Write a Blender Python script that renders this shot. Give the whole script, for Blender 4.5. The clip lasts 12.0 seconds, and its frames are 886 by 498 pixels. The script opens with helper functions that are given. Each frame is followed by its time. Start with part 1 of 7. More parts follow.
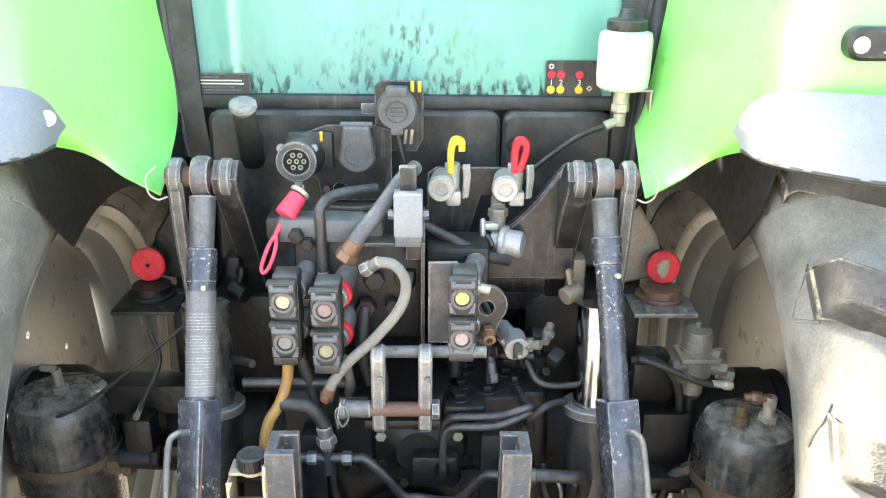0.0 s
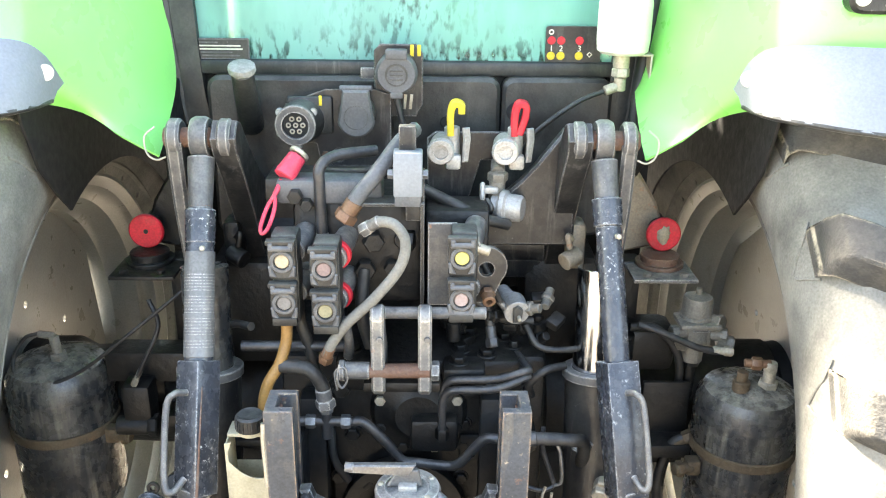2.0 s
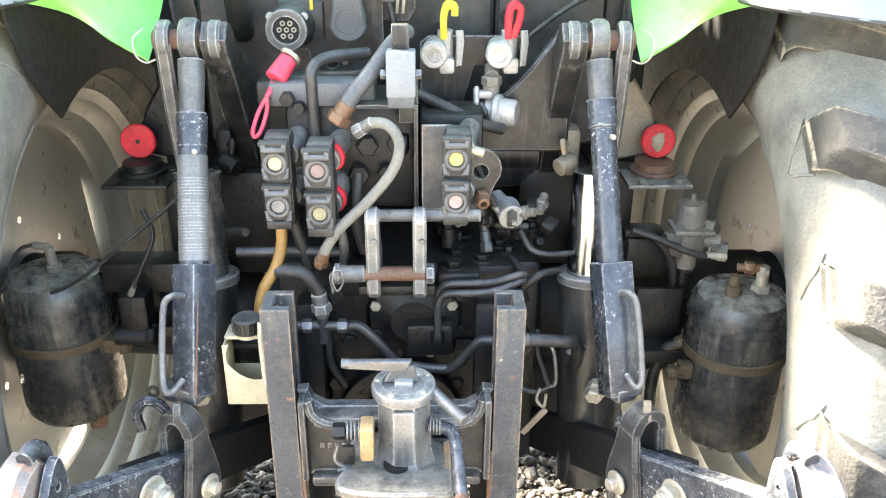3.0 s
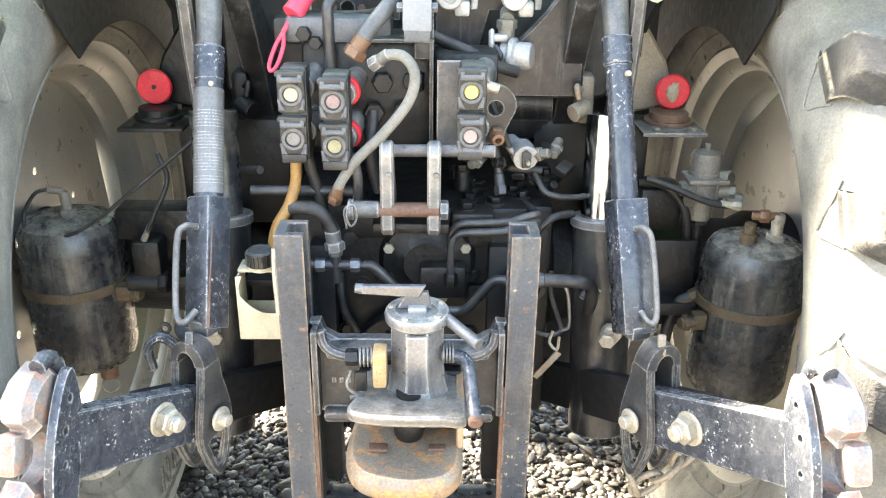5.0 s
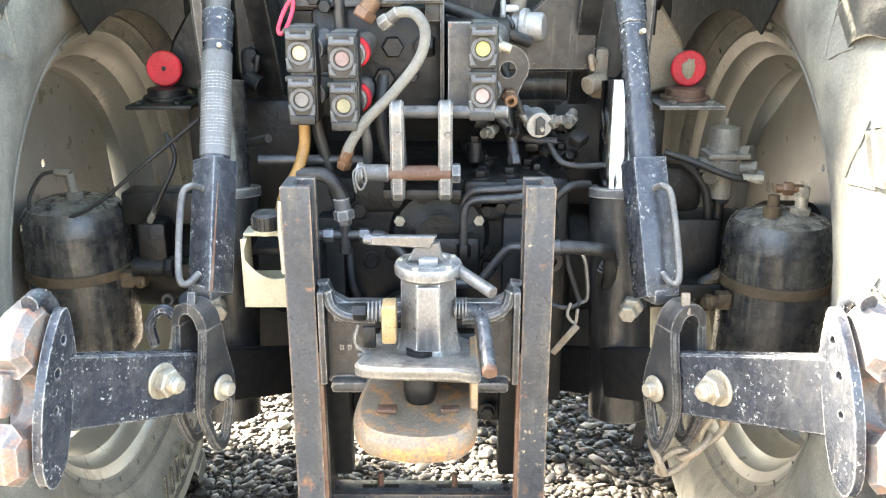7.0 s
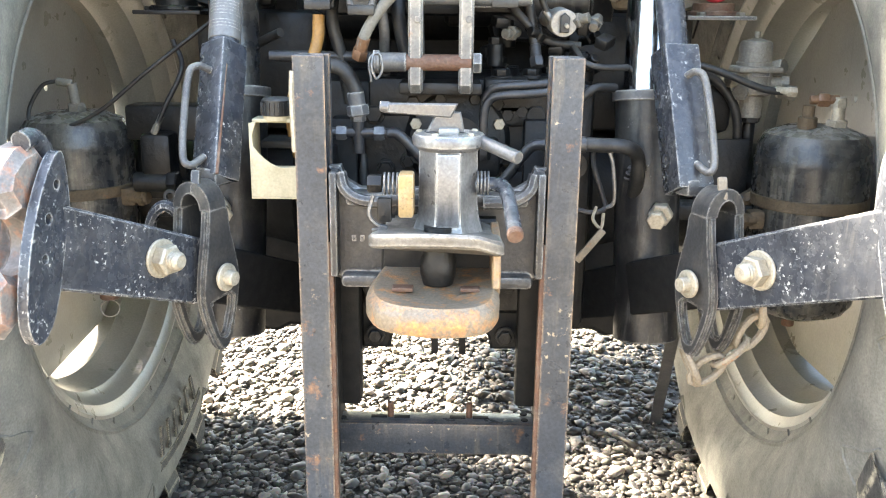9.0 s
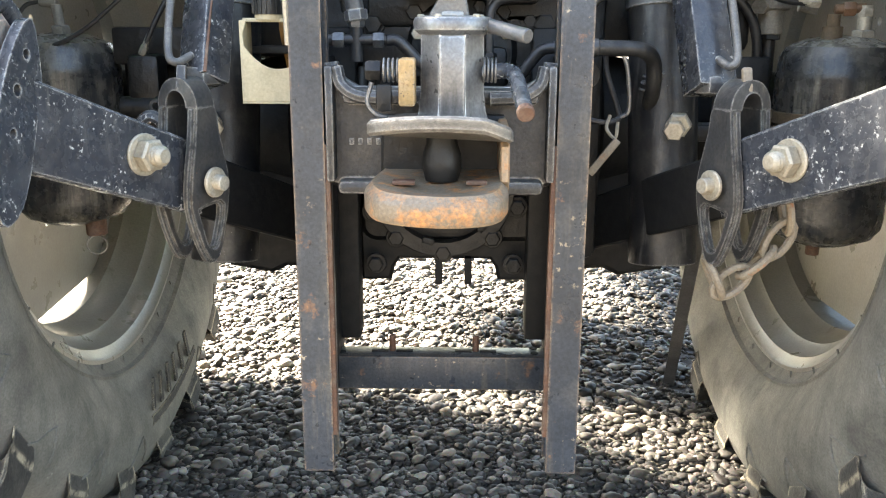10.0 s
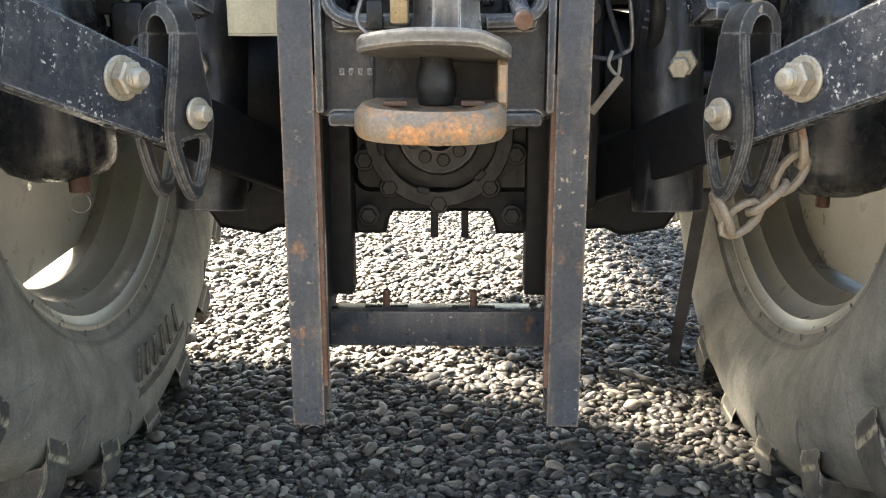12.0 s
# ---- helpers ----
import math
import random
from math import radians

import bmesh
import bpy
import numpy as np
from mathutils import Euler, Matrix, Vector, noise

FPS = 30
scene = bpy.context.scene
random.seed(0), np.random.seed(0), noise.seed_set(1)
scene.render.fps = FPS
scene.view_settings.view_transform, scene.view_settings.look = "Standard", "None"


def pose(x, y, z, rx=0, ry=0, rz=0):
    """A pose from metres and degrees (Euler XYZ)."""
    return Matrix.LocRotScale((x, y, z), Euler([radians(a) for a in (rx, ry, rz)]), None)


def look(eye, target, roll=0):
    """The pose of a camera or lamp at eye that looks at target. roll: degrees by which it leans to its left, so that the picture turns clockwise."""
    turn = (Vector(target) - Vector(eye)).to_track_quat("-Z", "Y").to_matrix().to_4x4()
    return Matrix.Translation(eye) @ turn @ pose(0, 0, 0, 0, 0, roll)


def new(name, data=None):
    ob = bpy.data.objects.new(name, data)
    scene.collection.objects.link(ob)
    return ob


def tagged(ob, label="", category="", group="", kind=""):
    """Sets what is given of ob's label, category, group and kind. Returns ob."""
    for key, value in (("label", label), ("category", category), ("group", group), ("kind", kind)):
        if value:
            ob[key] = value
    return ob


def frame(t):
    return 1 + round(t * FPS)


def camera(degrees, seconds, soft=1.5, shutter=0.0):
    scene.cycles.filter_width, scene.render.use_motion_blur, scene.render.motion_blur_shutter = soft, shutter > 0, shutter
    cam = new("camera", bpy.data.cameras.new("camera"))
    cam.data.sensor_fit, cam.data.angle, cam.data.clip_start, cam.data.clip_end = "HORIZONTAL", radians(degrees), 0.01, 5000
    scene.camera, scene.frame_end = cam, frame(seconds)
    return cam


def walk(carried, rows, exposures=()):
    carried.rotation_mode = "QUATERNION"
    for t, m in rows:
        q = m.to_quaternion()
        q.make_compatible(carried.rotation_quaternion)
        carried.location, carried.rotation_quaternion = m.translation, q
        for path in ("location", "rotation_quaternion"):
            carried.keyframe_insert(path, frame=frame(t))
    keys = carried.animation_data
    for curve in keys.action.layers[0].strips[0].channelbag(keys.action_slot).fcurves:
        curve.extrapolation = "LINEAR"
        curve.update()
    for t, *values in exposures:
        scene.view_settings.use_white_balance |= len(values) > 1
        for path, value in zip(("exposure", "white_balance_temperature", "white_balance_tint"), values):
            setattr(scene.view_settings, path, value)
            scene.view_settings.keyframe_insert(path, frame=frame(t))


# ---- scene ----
cam = camera(54.5, 12.0, soft=1.1)
PATH = [
    (0, (0.052, 0.083, 1.917), (0.078, 1.949, 1.197), 0.6),
    (0.5, (0.047, 0.087, 1.908), (0.069, 1.952, 1.188), 0.6),
    (1, (0.047, 0.084, 1.904), (0.08, 1.951, 1.187), 0.7),
    (1.5, (0.047, 0.078, 1.88), (0.078, 1.945, 1.164), 0.6),
    (2, (0.05, 0.064, 1.85), (0.08, 1.93, 1.13), 0.7),
    (2.5, (0.051, 0.052, 1.81), (0.074, 1.896, 1.035), 0.1),
    (3, (0.052, 0.037, 1.785), (0.093, 1.85, 0.942), 0.4),
    (5, (0.042, -0.023, 1.644), (0.064, 1.811, 0.848), 0.7),
    (5.5, (0.044, -0.035, 1.604), (0.057, 1.806, 0.821), 0.5),
    (6, (0.048, -0.034, 1.556), (0.06, 1.816, 0.798), 0.3),
    (6.5, (0.05, -0.044, 1.501), (0.035, 1.83, 0.803), -0.3),
    (8.5, (0.039, -0.04, 1.241), (0.029, 1.893, 0.727), 0.7),
    (9, (0.027, -0.036, 1.169), (0.001, 1.894, 0.648), 0.6),
    (9.5, (0.026, -0.008, 1.093), (-0.007, 1.922, 0.568), 0.7),
    (10, (0.026, 0.011, 0.993), (-0.008, 1.948, 0.497), 0.2),
    (10.5, (0.028, 0.022, 0.914), (0.02, 1.962, 0.43), 0.1),
    (11, (0.029, 0.038, 0.854), (0.018, 1.982, 0.387), 0.2),
    (11.5, (0.029, 0.043, 0.848), (0.008, 1.99, 0.394), 0.1),
    (12, (0.031, 0.045, 0.867), (-0.001, 1.991, 0.409), -0.0),
]
walk(cam, [(t, look(eye, target, roll)) for t, eye, target, roll in PATH],
     exposures=[(0.0, 5.0, 7800, 10), (2.0, 5.0, 7800, 10), (3.0, 5.2, 7800, 10), (5.5, 5.27, 7800, 10), (8.5, 5.25, 7700, 10), (10.0, 4.55, 7600, 10), (12.0, 4.05, 7500, 10)])

# ---- world and sun ----
world = bpy.data.worlds.new("sky")
scene.world = world
world.use_nodes = True
wn = world.node_tree.nodes
sky = wn.new("ShaderNodeTexSky")
sky.sky_type = 'NISHITA'
sky.sun_disc = False
SUN_ELEV, SUN_ROT = radians(38), radians(-57)
sky.sun_elevation, sky.sun_rotation = SUN_ELEV, SUN_ROT
sky.air_density, sky.dust_density, sky.ozone_density = 1.0, 1.3, 1.0
world.node_tree.links.new(sky.outputs[0], wn["Background"].inputs[0])
wn["Background"].inputs[1].default_value = 0.05
sun = new("sun", bpy.data.lights.new("sun", "SUN"))
sun.data.energy, sun.data.angle, sun.data.color = 5.0, radians(10), (1.0, 0.96, 0.9)
sun_dir = Vector((math.sin(SUN_ROT) * math.cos(SUN_ELEV), math.cos(SUN_ROT) * math.cos(SUN_ELEV), math.sin(SUN_ELEV)))
sun.matrix_world = look(sun_dir * 20, (0, 0, 0))


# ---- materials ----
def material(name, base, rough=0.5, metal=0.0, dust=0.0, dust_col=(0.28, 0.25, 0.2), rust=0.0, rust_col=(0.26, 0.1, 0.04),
             chips=0.0, chip_col=(0.62, 0.6, 0.56), bump=0.15, grain=180.0, streak=0.0, streak_col=(0.5, 0.46, 0.38), vary=0.25, scale=22.0, coat=0.0, edge=0.0, edge_col=(0.3, 0.29, 0.27), speck=0.2, lit_dust=0.0, wear=0.003):
    """A worn surface: tint variation, dust that lies in patches, streaks that run down, rust patches, chipped spots and fine grain."""
    m = bpy.data.materials.new(name)
    m.use_nodes = True
    nt = m.node_tree
    n, link = nt.nodes, nt.links.new
    b = n["Principled BSDF"]
    geo = n.new("ShaderNodeNewGeometry")
    pos = geo.outputs["Position"]

    def tex(sc, detail=4.0, stretch=None, offset=0.0, rougher=0.55):
        mp = n.new("ShaderNodeMapping")
        mp.inputs["Location"].default_value = (offset, offset * 1.7, offset * 0.6)
        if stretch:
            mp.inputs["Scale"].default_value = stretch
        link(pos, mp.inputs["Vector"])
        t = n.new("ShaderNodeTexNoise")
        t.inputs["Scale"].default_value, t.inputs["Detail"].default_value = sc, detail
        t.inputs["Roughness"].default_value = rougher
        link(mp.outputs[0], t.inputs["Vector"])
        return t.outputs["Fac"]

    def ramp(fac, lo, hi):
        r = n.new("ShaderNodeMapRange")
        r.inputs["From Min"].default_value, r.inputs["From Max"].default_value = lo, hi
        link(fac, r.inputs["Value"])
        return r.outputs[0]

    def times(fac, k):
        q = n.new("ShaderNodeMath")
        q.operation = 'MULTIPLY'
        q.inputs[1].default_value = k
        link(fac, q.inputs[0])
        return q.outputs[0]

    def mix(fac, a, c):
        x = n.new("ShaderNodeMix")
        x.data_type = 'RGBA'
        link(fac, x.inputs[0])
        for sock, v in ((x.inputs[6], a), (x.inputs[7], c)):
            if isinstance(v, tuple):
                sock.default_value = (*v, 1)
            else:
                link(v, sock)
        return x.outputs[2]

    dark = tuple(v * (1 - vary) for v in base)
    light = tuple(min(1, v * (1 + vary)) for v in base)
    col = mix(ramp(tex(scale * 0.6), 0.3, 0.7), dark, light)
    rr = times(ramp(tex(scale * 2.2, offset=3.0), 0.2, 0.8), 0.25)
    if dust:
        col = mix(times(ramp(tex(scale, 6.0, offset=7.0, rougher=0.65), 0.62 - 0.3 * dust, 0.8), min(1.0, 0.35 + 0.5 * dust)), col, dust_col)
    # Up-facing faces paled: lying dust, plus painted top light for contrast.
    if lit_dust:
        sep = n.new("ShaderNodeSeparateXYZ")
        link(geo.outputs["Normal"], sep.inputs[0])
        facing_up = n.new("ShaderNodeMath")
        facing_up.operation = 'MULTIPLY'
        link(ramp(sep.outputs["Z"], 0.25, 0.9), facing_up.inputs[0])
        link(ramp(tex(scale * 1.6, 6.0, offset=71.0, rougher=0.65), 0.36, 0.62), facing_up.inputs[1])
        col = mix(times(facing_up.outputs[0], lit_dust), col, tuple(min(1, v * 1.7) for v in dust_col))
    if streak:
        runs = ramp(tex(scale * 3.2, 6.0, (1, 1, 0.09), 11.0, 0.65), 0.62 - 0.16 * streak, 0.78)
        zone = ramp(tex(scale * 0.35, 4.0, offset=61.0), 0.4, 0.62)
        sm = n.new("ShaderNodeMath")
        sm.operation = 'MULTIPLY'
        link(runs, sm.inputs[0])
        link(zone, sm.inputs[1])
        col = mix(times(sm.outputs[0], 0.9), col, streak_col)
    if rust:
        col = mix(ramp(tex(scale * 1.3, 8.0, offset=19.0, rougher=0.7), 0.72 - 0.3 * rust, 0.8 - 0.22 * rust), col, mix(tex(90.0), rust_col, tuple(min(1, v * 2.2) for v in rust_col)))
    if chips:
        spots = ramp(tex(scale * 5.0, 6.0, offset=29.0, rougher=0.65), 0.76 - 0.14 * chips, 0.79 - 0.14 * chips)
        where = ramp(tex(scale * 0.5, 4.0, offset=37.0), 0.47, 0.6)
        cl = n.new("ShaderNodeMath")
        cl.operation = 'MULTIPLY'
        link(spots, cl.inputs[0])
        link(where, cl.inputs[1])
        col = mix(cl.outputs[0], col, chip_col)
    if edge:
        bev = n.new("ShaderNodeBevel")
        bev.samples = 4
        bev.inputs["Radius"].default_value = wear
        dot = n.new("ShaderNodeVectorMath")
        dot.operation = 'DOT_PRODUCT'
        link(bev.outputs[0], dot.inputs[0])
        link(geo.outputs["Normal"], dot.inputs[1])
        worn = ramp(dot.outputs["Value"], 0.985, 0.86)
        rough_edge = ramp(tex(scale * 3.0, 6.0, offset=41.0, rougher=0.7), 0.62 - 0.3 * edge, 0.72 - 0.2 * edge)
        both = n.new("ShaderNodeMath")
        both.operation = 'MULTIPLY'
        link(worn, both.inputs[0])
        link(rough_edge, both.inputs[1])
        col = mix(both.outputs[0], col, edge_col)
    if speck:
        sp = ramp(tex(230.0, 3.0, offset=53.0), 0.3, 0.75)
        k = mix(sp, (1 - speck,) * 3, (1 + speck,) * 3)
        mul = n.new("ShaderNodeMix")
        mul.data_type, mul.blend_type = 'RGBA', 'MULTIPLY'
        mul.inputs[0].default_value = 1.0
        link(col, mul.inputs[6])
        link(k, mul.inputs[7])
        col = mul.outputs[2]
    link(col, b.inputs["Base Color"])
    add = n.new("ShaderNodeMath")
    add.inputs[1].default_value = max(0.03, rough - 0.12)
    link(rr, add.inputs[0])
    link(add.outputs[0], b.inputs["Roughness"])
    b.inputs["Metallic"].default_value = metal
    b.inputs["Coat Weight"].default_value = coat
    bp = n.new("ShaderNodeBump")
    bp.inputs["Strength"].default_value, bp.inputs["Distance"].default_value = bump, 0.004
    link(tex(grain, 5.0), bp.inputs["Height"])
    link(bp.outputs[0], b.inputs["Normal"])
    return m


M_black = material("black_paint", (0.011, 0.011, 0.012), lit_dust=0.7, rough=0.38, dust=0.6, dust_col=(0.085, 0.08, 0.068), rust=0.22, rust_col=(0.1, 0.05, 0.025), chips=0.6, chip_col=(0.35, 0.34, 0.32), edge=0.95, edge_col=(0.3, 0.29, 0.27), wear=0.004, streak=0.5, streak_col=(0.14, 0.13, 0.115))
# Oily black iron, darkened further for the shade deep in the housing.
M_dark = material("shaded_oily_iron", (0.0045, 0.0042, 0.0039), lit_dust=0.6, rough=0.5, dust=0.4, dust_col=(0.02, 0.0175, 0.0135), rust=0.15, rust_col=(0.04, 0.022, 0.013), bump=0.6, grain=60, edge=0.4, edge_col=(0.06, 0.054, 0.045))
# Shade beneath and inside the tractor is put into this near-black.
M_belly = material("shaded_underside", (0.005, 0.005, 0.005), 0.65, dust=0.3, dust_col=(0.014, 0.013, 0.012), bump=0.4, grain=50)
M_link = material("blue_black_steel", (0.034, 0.038, 0.046), lit_dust=0.5, rough=0.25, dust=0.5, dust_col=(0.11, 0.112, 0.115), chips=1.2, chip_col=(0.5, 0.5, 0.48), scale=30, speck=0.1, edge=0.8, edge_col=(0.5, 0.49, 0.47), wear=0.004, streak=0.4, streak_col=(0.14, 0.135, 0.125))
M_rail = material("worn_rail_steel", (0.05, 0.06, 0.074), lit_dust=0.5, rough=0.33, metal=0.2, dust=0.35, dust_col=(0.16, 0.15, 0.13), rust=0.42, rust_col=(0.2, 0.1, 0.05), chips=0.95, chip_col=(0.36, 0.31, 0.23), scale=13, edge=0.8, edge_col=(0.34, 0.24, 0.16), wear=0.006, streak=0.6, streak_col=(0.2, 0.18, 0.14), speck=0.25)
M_rust = material("bare_rust", (0.13, 0.065, 0.04), 0.7, dust=0.55, dust_col=(0.2, 0.16, 0.115), rust=0.4, rust_col=(0.2, 0.08, 0.035), bump=0.5, edge=0.5, edge_col=(0.3, 0.25, 0.2), scale=30)
M_steel = material("scuffed_steel", (0.17, 0.17, 0.17), 0.4, 0.6, dust=0.6, dust_col=(0.22, 0.2, 0.17), rust=0.2, edge=0.6, edge_col=(0.5, 0.48, 0.44))
M_hitch = material("greasy_hitch_casting", (0.045, 0.045, 0.046), lit_dust=0.8, rough=0.4, metal=0.3, dust=0.5, dust_col=(0.15, 0.14, 0.122), rust=0.15, rust_col=(0.2, 0.1, 0.05), chips=0.3, edge=0.9, edge_col=(0.5, 0.48, 0.44), wear=0.006, streak=0.3, streak_col=(0.05, 0.048, 0.045), bump=0.4)
M_column = material("bare_worn_steel", (0.2, 0.2, 0.2), lit_dust=0.6, rough=0.34, metal=0.55, dust=0.5, dust_col=(0.42, 0.4, 0.36), rust=0.15, rust_col=(0.16, 0.1, 0.06), chips=0.6, chip_col=(0.05, 0.05, 0.05), edge=1.0, edge_col=(0.7, 0.68, 0.64), wear=0.006, streak=0.85, streak_col=(0.07, 0.068, 0.065), scale=26)
M_grey = material("grey_cast", (0.075, 0.076, 0.078), lit_dust=0.8, rough=0.45, metal=0.2, dust=0.7, dust_col=(0.2, 0.185, 0.16), rust=0.15, chips=0.5, edge=1.0, edge_col=(0.55, 0.52, 0.47), wear=0.005, streak=0.5, streak_col=(0.05, 0.048, 0.045))
M_plate = material("worn_bracket_plate", (0.17, 0.168, 0.163), 0.42, 0.3, dust=0.6, dust_col=(0.4, 0.37, 0.31), rust=0.35, rust_col=(0.3, 0.14, 0.06), chips=0.3, chip_col=(0.05, 0.05, 0.05), edge=1.0, edge_col=(0.66, 0.6, 0.52), wear=0.006)
M_zinc = material("zinc_plated", (0.46, 0.41, 0.32), 0.45, 0.35, dust=0.6, dust_col=(0.3, 0.25, 0.18), rust=0.15)
M_chrome = material("chrome", (0.5, 0.5, 0.5), 0.13, 1.0, dust=0.3, dust_col=(0.3, 0.28, 0.25), bump=0.02, vary=0.08, speck=0.1)
M_alu = material("cast_aluminium", (0.36, 0.35, 0.325), 0.42, 0.3, edge=0.6, edge_col=(0.55, 0.53, 0.5), dust=0.55, dust_col=(0.28, 0.26, 0.22), bump=0.3)
M_valve = material("dull_aluminium", (0.18, 0.168, 0.14), lit_dust=0.5, rough=0.55, metal=0.2, dust=0.7, dust_col=(0.2, 0.17, 0.125), bump=0.4, edge=0.5, edge_col=(0.34, 0.31, 0.26))
M_tyre = material("dusty_rubber", (0.12, 0.117, 0.104), 0.8, dust=0.9, dust_col=(0.33, 0.318, 0.272), streak=0.7, streak_col=(0.06, 0.06, 0.056), scale=7, bump=0.4, grain=90, chips=0.5, chip_col=(0.4, 0.38, 0.33), vary=0.4)
M_lug = material("worn_lug_rubber", (0.035, 0.035, 0.034), 0.8, dust=0.6, dust_col=(0.2, 0.185, 0.15), scale=10, bump=0.6, edge=0.8, edge_col=(0.4, 0.35, 0.26), wear=0.008)
M_rim = material("dusty_rim_paint", (0.25, 0.243, 0.212), 0.33, dust=0.5, dust_col=(0.26, 0.235, 0.18), scale=7, bump=0.1, vary=0.14, rust=0.12, rust_col=(0.12, 0.07, 0.04), chips=0.2, chip_col=(0.08, 0.065, 0.05), speck=0.12, streak=0.3, streak_col=(0.1, 0.085, 0.06))
M_tank = material("tank_paint", (0.022, 0.0235, 0.026), lit_dust=0.9, rough=0.27, dust=0.6, dust_col=(0.16, 0.145, 0.115), streak=1.0, streak_col=(0.27, 0.245, 0.19), rust=0.14, chips=0.2, chip_col=(0.25, 0.22, 0.17))
M_hose = material("black_rubber", (0.015, 0.015, 0.015), lit_dust=0.5, rough=0.5, dust=0.6, dust_col=(0.075, 0.07, 0.06))
M_hosegrey = material("dusty_grey_hose", (0.18, 0.17, 0.145), 0.7, dust=0.6, dust_col=(0.14, 0.13, 0.105))
M_hosegold = material("amber_hose", (0.33, 0.17, 0.045), 0.5, dust=0.5, dust_col=(0.2, 0.14, 0.075))
M_pipe = material("steel_pipe", (0.045, 0.045, 0.047), lit_dust=0.5, rough=0.36, metal=0.4, dust=0.6, dust_col=(0.12, 0.11, 0.095), rust=0.2)
M_red = material("red_plastic", (0.56, 0.014, 0.028), 0.5, dust=0.35, dust_col=(0.3, 0.12, 0.1))
M_pink = material("faded_red_rubber", (0.66, 0.05, 0.09), 0.5, dust=0.35, dust_col=(0.4, 0.14, 0.14))
M_yellow = material("yellow_plastic", (0.62, 0.47, 0.03), 0.45, dust=0.3, dust_col=(0.4, 0.34, 0.15))
M_green = material("green_enamel", (0.23, 0.68, 0.16), 0.3, dust=0.1, dust_col=(0.26, 0.6, 0.2), bump=0.01, vary=0.03, coat=0.6, scale=5, speck=0.03)
M_flap = material("grey_plastic_flap", (0.2, 0.215, 0.23), 0.5, dust=0.4, dust_col=(0.3, 0.3, 0.29), bump=0.05, vary=0.12, scale=7, speck=0.1, chips=0.15)
M_plastic = material("black_plastic", (0.012, 0.0122, 0.012), lit_dust=0.5, rough=0.42, dust=0.65, dust_col=(0.105, 0.103, 0.088), bump=0.25, scale=9, streak=0.75, streak_col=(0.13, 0.127, 0.11), chips=0.35, chip_col=(0.3, 0.3, 0.28), edge=0.4, edge_col=(0.13, 0.13, 0.12))
M_lid = material("grey_plastic", (0.085, 0.087, 0.09), lit_dust=0.4, rough=0.5, dust=0.6, dust_col=(0.15, 0.147, 0.135), bump=0.15, edge=0.4, edge_col=(0.22, 0.22, 0.21))
M_white = material("milky_plastic", (0.66, 0.67, 0.56), 0.4, dust=0.4, dust_col=(0.45, 0.5, 0.24), bump=0.03, vary=0.06, speck=0.05)
M_jar = material("yellowed_plastic", (0.52, 0.46, 0.31), 0.45, dust=0.5, dust_col=(0.26, 0.21, 0.12), bump=0.05, vary=0.1, speck=0.12)
M_frame = material("window_frame", (0.02, 0.022, 0.021), 0.45, dust=0.6, dust_col=(0.09, 0.088, 0.075), bump=0.05, streak=0.3, streak_col=(0.12, 0.12, 0.1))
M_sticker = material("worn_silver_label", (0.15, 0.15, 0.147), 0.45, 0.2, dust=0.6, dust_col=(0.15, 0.145, 0.13), chips=0.7, chip_col=(0.04, 0.04, 0.04), scale=16)
M_mark = material("pale_marking", (0.68, 0.66, 0.55), 0.5, bump=0.02, speck=0.1)
M_copper = material("copper_fitting", (0.19, 0.1, 0.055), 0.5, 0.3, dust=0.5, dust_col=(0.18, 0.13, 0.08))


